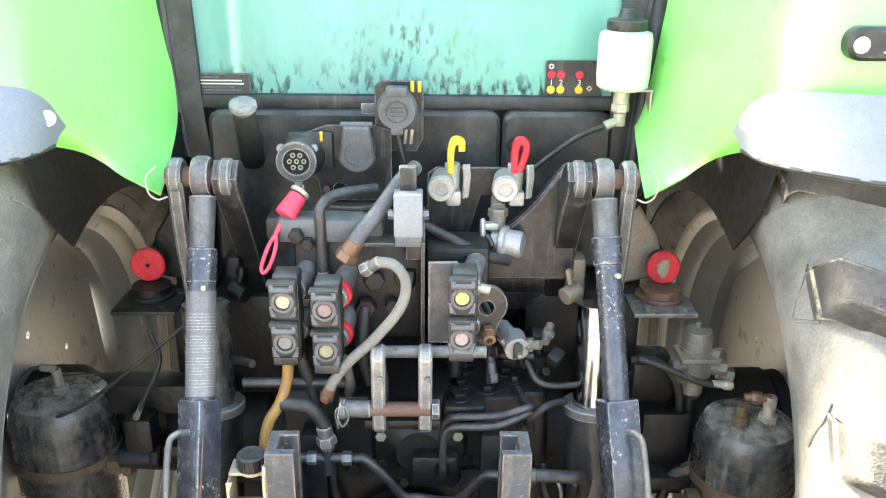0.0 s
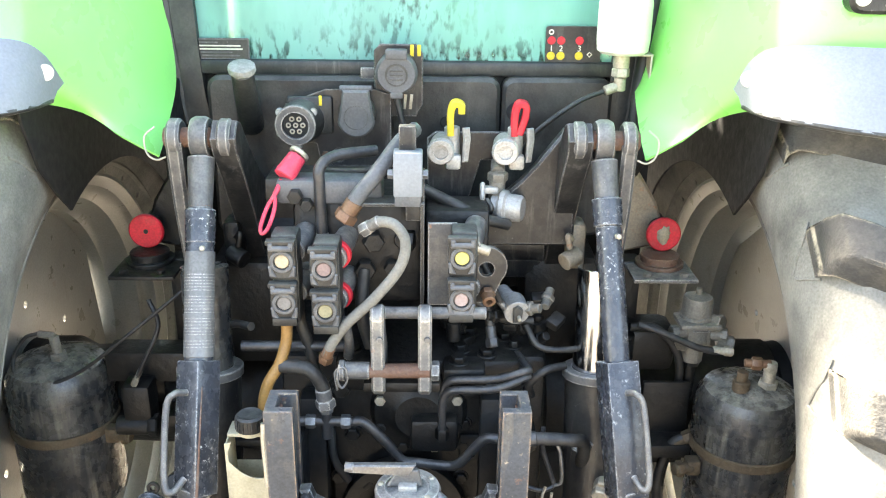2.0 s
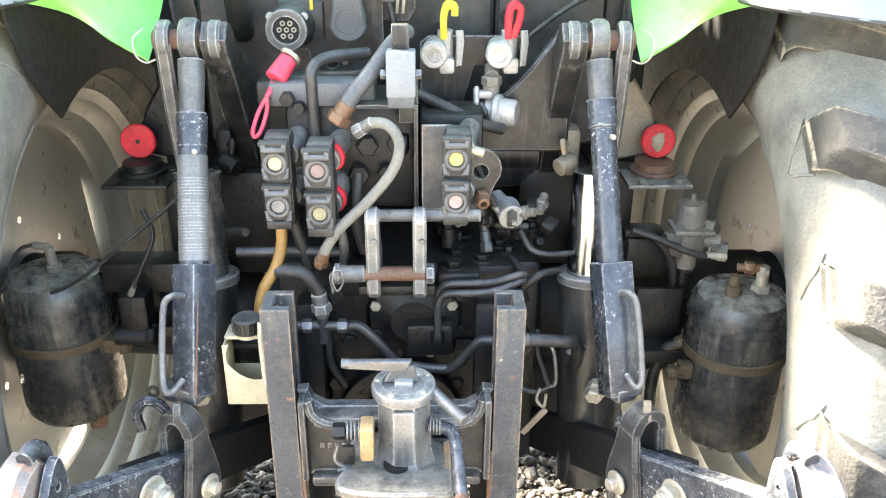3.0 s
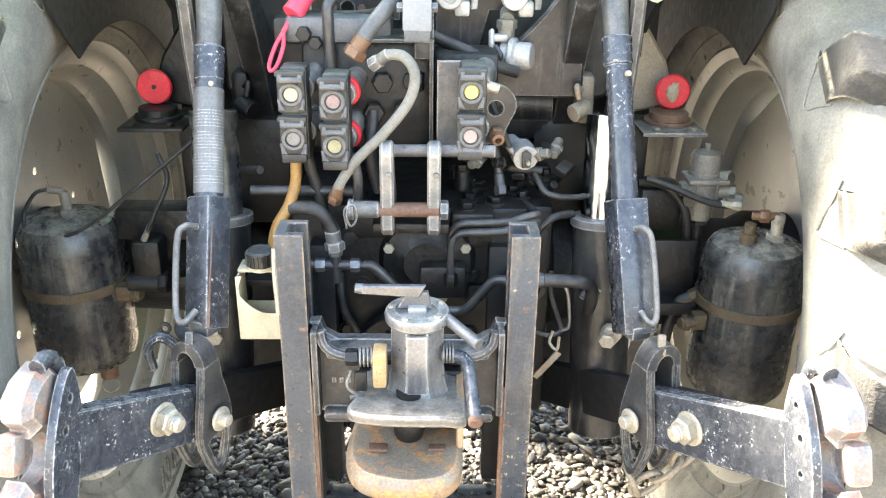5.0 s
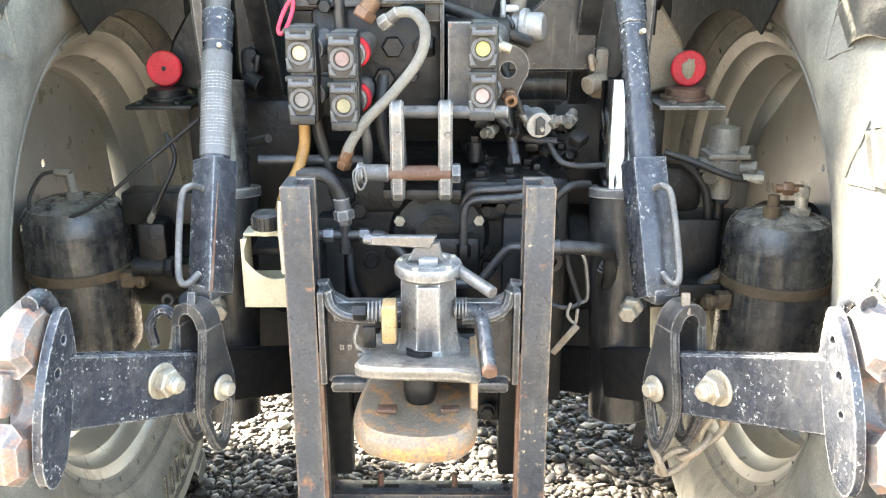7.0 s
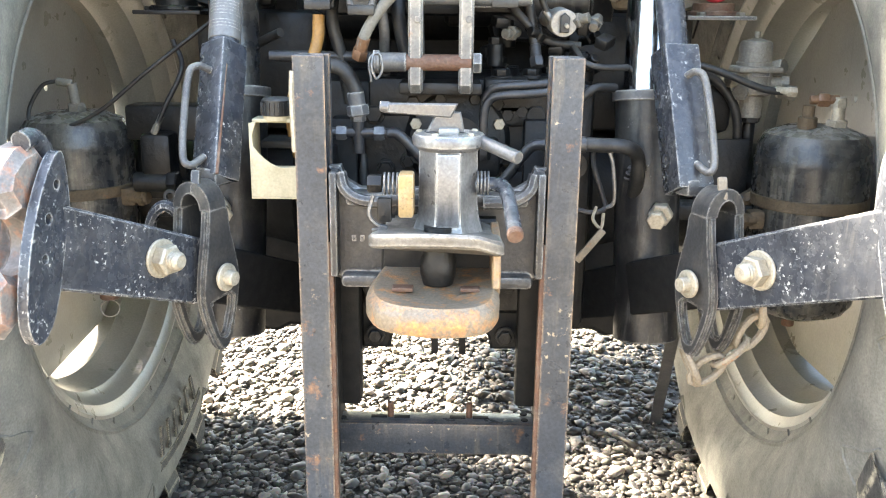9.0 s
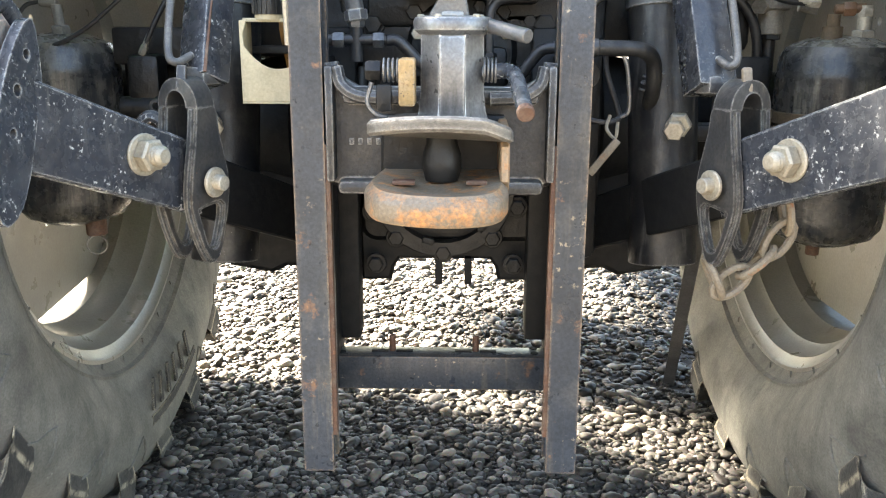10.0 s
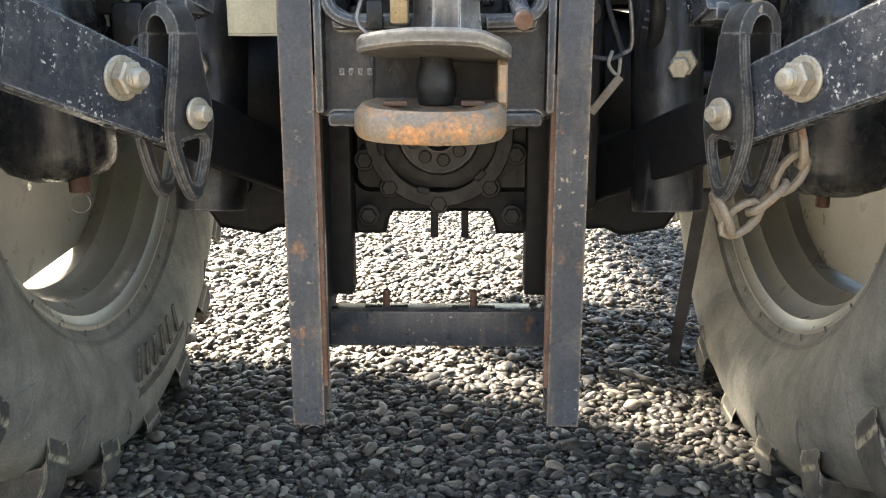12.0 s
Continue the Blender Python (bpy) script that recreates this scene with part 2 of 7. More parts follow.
def build_glass():
    m = bpy.data.materials.new("dirty_tinted_glass")
    m.use_nodes = True
    n, link = m.node_tree.nodes, m.node_tree.links.new
    out, b = n["Material Output"], n["Principled BSDF"]
    geo = n.new("ShaderNodeNewGeometry")
    b.inputs["Base Color"].default_value = (0.45, 0.85, 0.75, 1)
    b.inputs["Roughness"].default_value = 0.05
    b.inputs["Transmission Weight"].default_value = 1.0
    b.inputs["IOR"].default_value = 1.45
    film = n.new("ShaderNodeBsdfPrincipled")
    film.inputs["Roughness"].default_value = 0.5

    def tex(sc, stretch, off, lo, hi):
        mp = n.new("ShaderNodeMapping")
        mp.inputs["Scale"].default_value, mp.inputs["Location"].default_value = stretch, (off, off, off)
        link(geo.outputs["Position"], mp.inputs["Vector"])
        t = n.new("ShaderNodeTexNoise")
        t.inputs["Scale"].default_value, t.inputs["Detail"].default_value = sc, 6.0
        link(mp.outputs[0], t.inputs["Vector"])
        r = n.new("ShaderNodeMapRange")
        r.inputs["From Min"].default_value, r.inputs["From Max"].default_value = lo, hi
        link(t.outputs["Fac"], r.inputs["Value"])
        return r.outputs[0]

    mix = n.new("ShaderNodeMix")
    mix.data_type = 'RGBA'
    mix.inputs[6].default_value, mix.inputs[7].default_value = (0.2, 0.47, 0.405, 1), (0.025, 0.06, 0.052, 1)
    fine = tex(75.0, (1, 1, 0.4), 4.0, 0.5, 0.62)
    away = n.new("ShaderNodeVectorMath")
    away.operation = 'DISTANCE'
    away.inputs[1].default_value = (0.03, 1.9, 1.75)
    link(geo.outputs["Position"], away.inputs[0])
    splash = n.new("ShaderNodeMapRange")
    splash.inputs["From Min"].default_value, splash.inputs["From Max"].default_value = 0.26, 0.08
    link(away.outputs["Value"], splash.inputs["Value"])
    thin = n.new("ShaderNodeMath")
    thin.operation = 'MULTIPLY'
    link(splash.outputs[0], thin.inputs[0])
    link(tex(9.0, (1, 1, 0.5), 14.6, 0.38, 0.6), thin.inputs[1])
    patch = thin.outputs[0]
    low = n.new("ShaderNodeSeparateXYZ")
    link(geo.outputs["Position"], low.inputs[0])
    band = n.new("ShaderNodeMapRange")
    band.inputs["From Min"].default_value, band.inputs["From Max"].default_value = 1.65, 1.58
    link(low.outputs["Z"], band.inputs["Value"])
    most = n.new("ShaderNodeMath")
    most.operation = 'MAXIMUM'
    link(patch, most.inputs[0])
    link(band.outputs[0], most.inputs[1])
    both = n.new("ShaderNodeMath")
    both.operation = 'MULTIPLY'
    link(fine, both.inputs[0])
    link(most.outputs[0], both.inputs[1])
    link(both.outputs[0], mix.inputs[0])
    link(mix.outputs[2], film.inputs["Base Color"])
    sh = n.new("ShaderNodeMixShader")
    q = n.new("ShaderNodeMath")
    q.operation = 'MULTIPLY_ADD'
    q.inputs[1].default_value, q.inputs[2].default_value = 0.25, 0.6
    link(tex(9.0, (1, 1, 0.3), 9.0, 0.35, 0.65), q.inputs[0])
    link(q.outputs[0], sh.inputs[0])
    link(b.outputs[0], sh.inputs[1])
    link(film.outputs[0], sh.inputs[2])
    link(sh.outputs[0], out.inputs["Surface"])
    return m


M_glass = build_glass()


def build_stone():
    m = bpy.data.materials.new("river_pebbles")
    m.use_nodes = True
    n, link = m.node_tree.nodes, m.node_tree.links.new
    b = n["Principled BSDF"]
    geo = n.new("ShaderNodeNewGeometry")
    r = n.new("ShaderNodeValToRGB")
    e = r.color_ramp.elements
    e[0].position, e[0].color = 0.0, (0.021, 0.0185, 0.0155, 1)
    e[1].position, e[1].color = 1.0, (0.34, 0.312, 0.26, 1)
    for p, c in ((0.35, (0.047, 0.041, 0.0335, 1)), (0.7, (0.088, 0.077, 0.062, 1)), (0.9, (0.24, 0.205, 0.165, 1))):
        x = e.new(p)
        x.color = c
    link(geo.outputs["Random Per Island"], r.inputs[0])
    t = n.new("ShaderNodeTexNoise")
    t.inputs["Scale"].default_value, t.inputs["Detail"].default_value = 160.0, 5.0
    link(geo.outputs["Position"], t.inputs["Vector"])
    mx = n.new("ShaderNodeMix")
    mx.data_type, mx.blend_type = 'RGBA', 'OVERLAY'
    mx.inputs[0].default_value = 0.55
    link(r.outputs[0], mx.inputs[6])
    link(t.outputs["Color"], mx.inputs[7])
    link(mx.outputs[2], b.inputs["Base Color"])
    b.inputs["Roughness"].default_value = 0.62
    bp = n.new("ShaderNodeBump")
    bp.inputs["Strength"].default_value, bp.inputs["Distance"].default_value = 0.3, 0.002
    link(t.outputs["Fac"], bp.inputs["Height"])
    link(bp.outputs[0], b.inputs["Normal"])
    return m


M_pebble = build_stone()
def build_gravel_bed():
    m = bpy.data.materials.new("gravel_bed")
    m.use_nodes = True
    n, link = m.node_tree.nodes, m.node_tree.links.new
    b = n["Principled BSDF"]
    geo = n.new("ShaderNodeNewGeometry")
    v = n.new("ShaderNodeTexVoronoi")
    v.inputs["Scale"].default_value = 42.0
    link(geo.outputs["Position"], v.inputs["Vector"])
    sep = n.new("ShaderNodeSeparateColor")
    link(v.outputs["Color"], sep.inputs[0])
    r = n.new("ShaderNodeValToRGB")
    e = r.color_ramp.elements
    e[0].position, e[0].color = 0.0, (0.06, 0.056, 0.05, 1)
    e[1].position, e[1].color = 1.0, (0.3, 0.28, 0.245, 1)
    x = e.new(0.6)
    x.color = (0.15, 0.14, 0.12, 1)
    link(sep.outputs[0], r.inputs[0])
    gap = n.new("ShaderNodeMapRange")
    gap.inputs["From Min"].default_value, gap.inputs["From Max"].default_value = 0.55, 0.25
    link(v.outputs["Distance"], gap.inputs["Value"])
    mx = n.new("ShaderNodeMix")
    mx.data_type = 'RGBA'
    mx.inputs[6].default_value = (0.07, 0.063, 0.054, 1)
    link(gap.outputs[0], mx.inputs[0])
    link(r.outputs[0], mx.inputs[7])
    link(mx.outputs[2], b.inputs["Base Color"])
    b.inputs["Roughness"].default_value = 0.85
    bp = n.new("ShaderNodeBump")
    bp.inputs["Strength"].default_value, bp.inputs["Distance"].default_value = 1.0, 0.012
    bp.invert = True
    link(v.outputs["Distance"], bp.inputs["Height"])
    link(bp.outputs[0], b.inputs["Normal"])
    return m


M_ground = build_gravel_bed()


# ---- mesh helpers ----
def thing(name, at, label, category, group=""):
    ob = new(name)
    ob.location = at
    ob.empty_display_size = 0.05
    return tagged(ob, label, category, group)


def origin_of(ob):
    while ob.parent:
        ob = ob.parent
    return ob.location


def part(name, bm, mat, parent, label="", smooth=38):
    """Links a bmesh, made in world metres, as one mesh object under a thing or under a part."""
    bmesh.ops.recalc_face_normals(bm, faces=bm.faces)
    for f in bm.faces:
        f.smooth = True
    lim = radians(smooth)
    for e in bm.edges:
        e.smooth = len(e.link_faces) == 2 and e.calc_face_angle(0) < lim
    if parent:
        bmesh.ops.translate(bm, verts=bm.verts, vec=-Vector(origin_of(parent)))
    me = bpy.data.meshes.new(name)
    bm.to_mesh(me)
    bm.free()
    me.materials.append(mat)
    ob = new(name, me)
    if parent:
        ob.parent = parent
    return tagged(ob, label)


def join(*bms):
    out = bmesh.new()
    for b in bms:
        me = bpy.data.meshes.new("tmp")
        b.to_mesh(me)
        b.free()
        out.from_mesh(me)
        bpy.data.meshes.remove(me)
    return out


def axis_matrix(p, d, up=(0, 0, 1)):
    z = Vector(d).normalized()
    u = Vector(up)
    if abs(z.dot(u)) > 0.98:
        u = Vector((0, 1, 0))
    x = u.cross(z).normalized()
    y = z.cross(x)
    m = Matrix((x, y, z)).transposed().to_4x4()
    m.translation = p
    return m


def box(c, size, bevel=0.002, rot=(0, 0, 0), m=None):
    b = bmesh.new()
    bmesh.ops.create_cube(b, size=1.0)
    bmesh.ops.scale(b, vec=size, verts=b.verts)
    if bevel:
        bmesh.ops.bevel(b, geom=b.edges[:], offset=min(bevel, min(size) * 0.45), segments=2, affect='EDGES', profile=0.5)
    b.transform(m if m else pose(*c, *rot))
    return b


def lathe(profile, m, seg=32, closed=False):
    """profile: (radius, height) pairs turned round the z of m; ends with a radius are capped."""
    b = bmesh.new()
    rings = []
    for r, h in profile:
        if r < 1e-6:
            rings.append([b.verts.new((0, 0, h))])
        else:
            rings.append([b.verts.new((r * math.cos(2 * math.pi * i / seg), r * math.sin(2 * math.pi * i / seg), h)) for i in range(seg)])
    pairs = list(zip(rings, rings[1:]))
    if closed:
        pairs.append((rings[-1], rings[0]))
    for a, c in pairs:
        if len(a) == 1 and len(c) == 1:
            continue
        for i in range(seg):
            j = (i + 1) % seg
            if len(a) == 1:
                b.faces.new((a[0], c[j], c[i]))
            elif len(c) == 1:
                b.faces.new((a[i], a[j], c[0]))
            else:
                b.faces.new((a[i], a[j], c[j], c[i]))
    if not closed:
        for r in (rings[0], rings[-1]):
            if len(r) > 1:
                b.faces.new(r)
    b.transform(m)
    return b


def cyl(p0, p1, r, r2=None, seg=24, bevel=0.0015):
    p0, p1 = Vector(p0), Vector(p1)
    h = (p1 - p0).length
    r2 = r if r2 is None else r2
    v = min(bevel, r * 0.4, r2 * 0.4, h * 0.3)
    return lathe([(0, 0), (r - v, 0), (r, v), (r2, h - v), (r2 - v, h), (0, h)], axis_matrix(p0, p1 - p0), seg)


def ring(p, d, r_out, r_in, h, seg=28):
    v = min(0.0015, (r_out - r_in) * 0.3, h * 0.3)
    return lathe([(r_in, 0), (r_out - v, 0), (r_out, v), (r_out, h - v), (r_out - v, h), (r_in, h)], axis_matrix(p, d), seg, closed=True)


def hexnut(p, d, r, h):
    return join(lathe([(0, 0), (r * 0.92, 0), (r, h * 0.12), (r, h * 0.85), (r * 0.86, h), (0, h)], axis_matrix(p, d), 6))


def spline(points, n=8):
    pts = [Vector(p) for p in points]
    pts = [2 * pts[0] - pts[1]] + pts + [2 * pts[-1] - pts[-2]]
    out = []
    for i in range(1, len(pts) - 2):
        p0, p1, p2, p3 = pts[i - 1:i + 3]
        for k in range(n):
            t = k / n
            out.append(0.5 * (2 * p1 + (p2 - p0) * t + (2 * p0 - 5 * p1 + 4 * p2 - p3) * t * t + (3 * p1 - p0 - 3 * p2 + p3) * t ** 3))
    out.append(pts[-2])
    return out


def tube(points, r, seg=10, n=8, section=None, closed=False):
    """A round (or given) section swept along a smooth line through the points."""
    line = spline(points, n) if n > 1 else [Vector(p) for p in points]
    sec = section or [(r * math.cos(2 * math.pi * i / seg), r * math.sin(2 * math.pi * i / seg)) for i in range(seg)]
    b = bmesh.new()
    rings, up = [], None
    k = len(line)
    for i, p in enumerate(line):
        d = (line[(i + 1) % k if closed else min(i + 1, k - 1)] - line[i - 1 if closed else max(i - 1, 0)]).normalized()
        if up is None:
            up = Vector((0, 0, 1)) if abs(d.z) < 0.9 else Vector((0, 1, 0))
        x = up.cross(d).normalized()
        up = d.cross(x)
        rings.append([b.verts.new(p + x * u + up * v) for u, v in sec])
    pairs = list(zip(rings, rings[1:])) + ([(rings[-1], rings[0])] if closed else [])
    q = len(sec)
    for a, c in pairs:
        for i in range(q):
            b.faces.new((a[i], a[(i + 1) % q], c[(i + 1) % q], c[i]))
    if not closed:
        b.faces.new(rings[0])
        b.faces.new(rings[-1])
    return b


def prism(outline, thick, m, bevel=0.002):
    """An outline in the x-y plane of m, thickened by half to each side of it, with softened rims."""
    b = bmesh.new()
    vs = [b.verts.new((x, y, -thick / 2)) for x, y in outline]
    f = b.faces.new(vs)
    ret = bmesh.ops.extrude_face_region(b, geom=[f])
    bmesh.ops.translate(b, vec=(0, 0, thick), verts=[v for v in ret["geom"] if isinstance(v, bmesh.types.BMVert)])
    if bevel:
        rim = [e for e in b.edges if abs(e.verts[0].co.z - e.verts[1].co.z) < 1e-6]
        bmesh.ops.bevel(b, geom=rim, offset=bevel, segments=1, affect='EDGES')
    b.transform(m)
    return b


def plate_xz(outline, y, thick, bevel=0.002):
    """A plate that faces along y: outline in x and z, its near face at y."""
    m = Matrix(((1, 0, 0, 0), (0, 0, 1, y + thick / 2), (0, 1, 0, 0), (0, 0, 0, 1)))
    return prism(outline, thick, m, bevel)


def plate_yz(outline, x, thick, bevel=0.002):
    m = Matrix(((0, 0, 1, x), (1, 0, 0, 0), (0, 1, 0, 0), (0, 0, 0, 1)))
    return prism(outline, thick, m, bevel)


def plate_xy(outline, z, thick, bevel=0.002):
    return prism(outline, thick, Matrix.Translation((0, 0, z)), bevel)


def arc(cx, cy, r, a0, a1, n=10):
    return [(cx + r * math.cos(radians(a0 + (a1 - a0) * i / n)), cy + r * math.sin(radians(a0 + (a1 - a0) * i / n))) for i in range(n + 1)]


def rounded(x0, y0, x1, y1, r, n=4):
    return arc(x1 - r, y1 - r, r, 0, 90, n) + arc(x0 + r, y1 - r, r, 90, 180, n) + arc(x0 + r, y0 + r, r, 180, 270, n) + arc(x1 - r, y0 + r, r, 270, 360, n)


def loft(rows, thick=0.0):
    """A smooth sheet through rows of points, all of one length."""
    b = bmesh.new()
    vs = [[b.verts.new(p) for p in row] for row in rows]
    for a, c in zip(vs, vs[1:]):
        for i in range(len(a) - 1):
            b.faces.new((a[i], a[i + 1], c[i + 1], c[i]))
    if thick:
        bmesh.ops.recalc_face_normals(b, faces=b.faces)
        bmesh.ops.solidify(b, geom=b.faces[:], thickness=thick)
    return b


def hose(name, pts, r, mat, label, category="hose", group="", ends=None, parent=None):
    """A hose or pipe as a thing of its own, with a fitting at each end that is given."""
    t = thing(name, pts[0], label, category, group)
    part("tube", tube(pts, r), mat, t)
    for k, e in ((0, 1), (-1, -2)):
        if ends and ends[0 if k == 0 else 1]:
            p, q = Vector(pts[k]), Vector(pts[e])
            d = (p - q).normalized()
            part("fitting", join(cyl(p - d * 0.035, p, r * 1.12), hexnut(p - d * 0.012, d, r * 1.45, 0.018)), ends[0 if k == 0 else 1], t)
    return t


def holed(outline, holes, thick, m):
    """A flat plate with round openings cut through it; holes: (x, y, radius)."""
    b = bmesh.new()
    loops = [outline] + [arc(x, y, r, 0, 360 - 360 / 14, 13) for x, y, r in holes]
    for lp in loops:
        vs = [b.verts.new((x, y, -thick / 2)) for x, y in lp]
        for i in range(len(vs)):
            b.edges.new((vs[i], vs[(i + 1) % len(vs)]))
    bmesh.ops.triangle_fill(b, edges=b.edges[:], use_beauty=True, use_dissolve=False)
    ret = bmesh.ops.extrude_face_region(b, geom=b.faces[:])
    bmesh.ops.translate(b, vec=(0, 0, thick), verts=[v for v in ret["geom"] if isinstance(v, bmesh.types.BMVert)])
    b.transform(m)
    return b


def slotted(outline, slot, thick, m):
    """A plate with one opening of any outline, its rims softened."""
    b = bmesh.new()
    for lp in (outline, slot):
        vs = [b.verts.new((x, y, -thick / 2)) for x, y in lp]
        for i in range(len(vs)):
            b.edges.new((vs[i], vs[(i + 1) % len(vs)]))
    bmesh.ops.triangle_fill(b, edges=b.edges[:], use_beauty=True, use_dissolve=False)
    ret = bmesh.ops.extrude_face_region(b, geom=b.faces[:])
    bmesh.ops.translate(b, vec=(0, 0, thick), verts=[v for v in ret["geom"] if isinstance(v, bmesh.types.BMVert)])
    rim = [e for e in b.edges if len(e.link_faces) == 2 and e.calc_face_angle(0) > 1.2]
    bmesh.ops.bevel(b, geom=rim, offset=0.005, segments=2, affect='EDGES')
    b.transform(m)
    return b


def facing(y, thick):
    """Matrix that stands an x-z outline upright with its near face at y."""
    return Matrix(((1, 0, 0, 0), (0, 0, 1, y + thick / 2), (0, 1, 0, 0), (0, 0, 0, 1)))


# ---- ground ----
def build_ground():
    bm = bmesh.new()
    bmesh.ops.create_grid(bm, x_segments=40, y_segments=40, size=400)
    for v in bm.verts:
        v.co.z = 0.0
    g = part("ground", bm, M_ground, None)
    tagged(g, "loose grey and brown river gravel on bare soil", "ground", kind="structure")


def build_wall():
    # Unseen wall, added behind the camera to hold back low sky light.
    w = part("sky_block_wall", box((0, -9.0, 1.4), (24, 0.2, 2.8), 0.02), M_unseen_wall, None)
    tagged(w, "plain dark board wall added unseen behind the camera", "wall", kind="structure")


def build_pebbles():
    ico = bmesh.new()
    bmesh.ops.create_icosphere(ico, subdivisions=2, radius=1.0)
    ico.verts.ensure_lookup_table()
    base_v = np.array([v.co[:] for v in ico.verts])
    base_f = np.array([[v.index for v in f.verts] for f in ico.faces])
    ico.free()
    low = bmesh.new()
    bmesh.ops.create_icosphere(low, subdivisions=1, radius=1.0)
    low_v = np.array([v.co[:] for v in low.verts])
    low_f = np.array([[v.index for v in f.verts] for f in low.faces])
    low.free()
    rng = np.random.default_rng(5)

    def scatter(name, x0, x1, y0, y1, count, bv, bf, size, label):
        k, nv = count, len(bv)
        xy = np.stack([rng.uniform(x0, x1, k), rng.uniform(y0, y1, k)], 1)
        s = size * np.exp(rng.normal(0, 0.33, k))
        ax = np.stack([s * rng.uniform(0.8, 1.5, k), s * rng.uniform(0.7, 1.0, k), s * rng.uniform(0.36, 0.58, k)], 1)
        # a lumpy shape of its own for each pebble
        w = rng.normal(0, 1, (k, 3, 3))
        lump = 1 + 0.2 * np.sin(np.einsum('vj,kij->kvi', bv, w * 1.6) + rng.uniform(0, 6, (k, 1, 3))).sum(2)
        p = bv[None] * lump[:, :, None] * ax[:, None, :]
        a, tilt = rng.uniform(0, 6.283, k), rng.normal(0, 0.36, k)
        ct, st = np.cos(tilt)[:, None], np.sin(tilt)[:, None]
        y, z = p[:, :, 1] * ct - p[:, :, 2] * st, p[:, :, 1] * st + p[:, :, 2] * ct
        ca, sa = np.cos(a)[:, None], np.sin(a)[:, None]
        x = p[:, :, 0] * ca - y * sa
        y = p[:, :, 0] * sa + y * ca
        layer = rng.uniform(0, 1, k) ** 1.5
        out = np.stack([x + xy[:, 0:1], y + xy[:, 1:2], z + (ax[:, 2] * 0.5 + layer * 0.01)[:, None]], 2).reshape(-1, 3)
        faces = (bf[None] + (np.arange(k) * nv)[:, None, None]).reshape(-1, 3)
        me = bpy.data.meshes.new(name)
        me.vertices.add(len(out))
        me.vertices.foreach_set("co", out.astype(np.float32).ravel())
        me.loops.add(faces.size)
        me.loops.foreach_set("vertex_index", faces.astype(np.int32).ravel())
        me.polygons.add(len(faces))
        me.polygons.foreach_set("loop_start", (np.arange(len(faces)) * 3).astype(np.int32))
        me.polygons.foreach_set("use_smooth", np.ones(len(faces), bool))
        me.update(calc_edges=True)
        me.validate()
        me.materials.append(M_pebble)
        tagged(new(name, me), label, "gravel", kind="stuff")

    scatter("gravel", -1.25, 1.25, 0.85, 2.2, 22000, base_v, base_f, 0.0082, "rounded grey, black and tan river pebbles lying loose")
    scatter("scattered_gravel", -4.5, 4.5, -2.8, 7.5, 30000, low_v, low_f, 0.0115, "scattered pebbles over the wider yard")
    scatter("gravel_bed", -2.2, 2.2, 2.2, 5.2, 34000, low_v, low_f, 0.0105, "sunlit pale river pebbles beyond the axle")


# ---- wheels ----
WY, WZ = 1.853, 0.795
WX, WK = 0.032, 0.976  # how far out the wheel sits, and its radius against the drawn profile


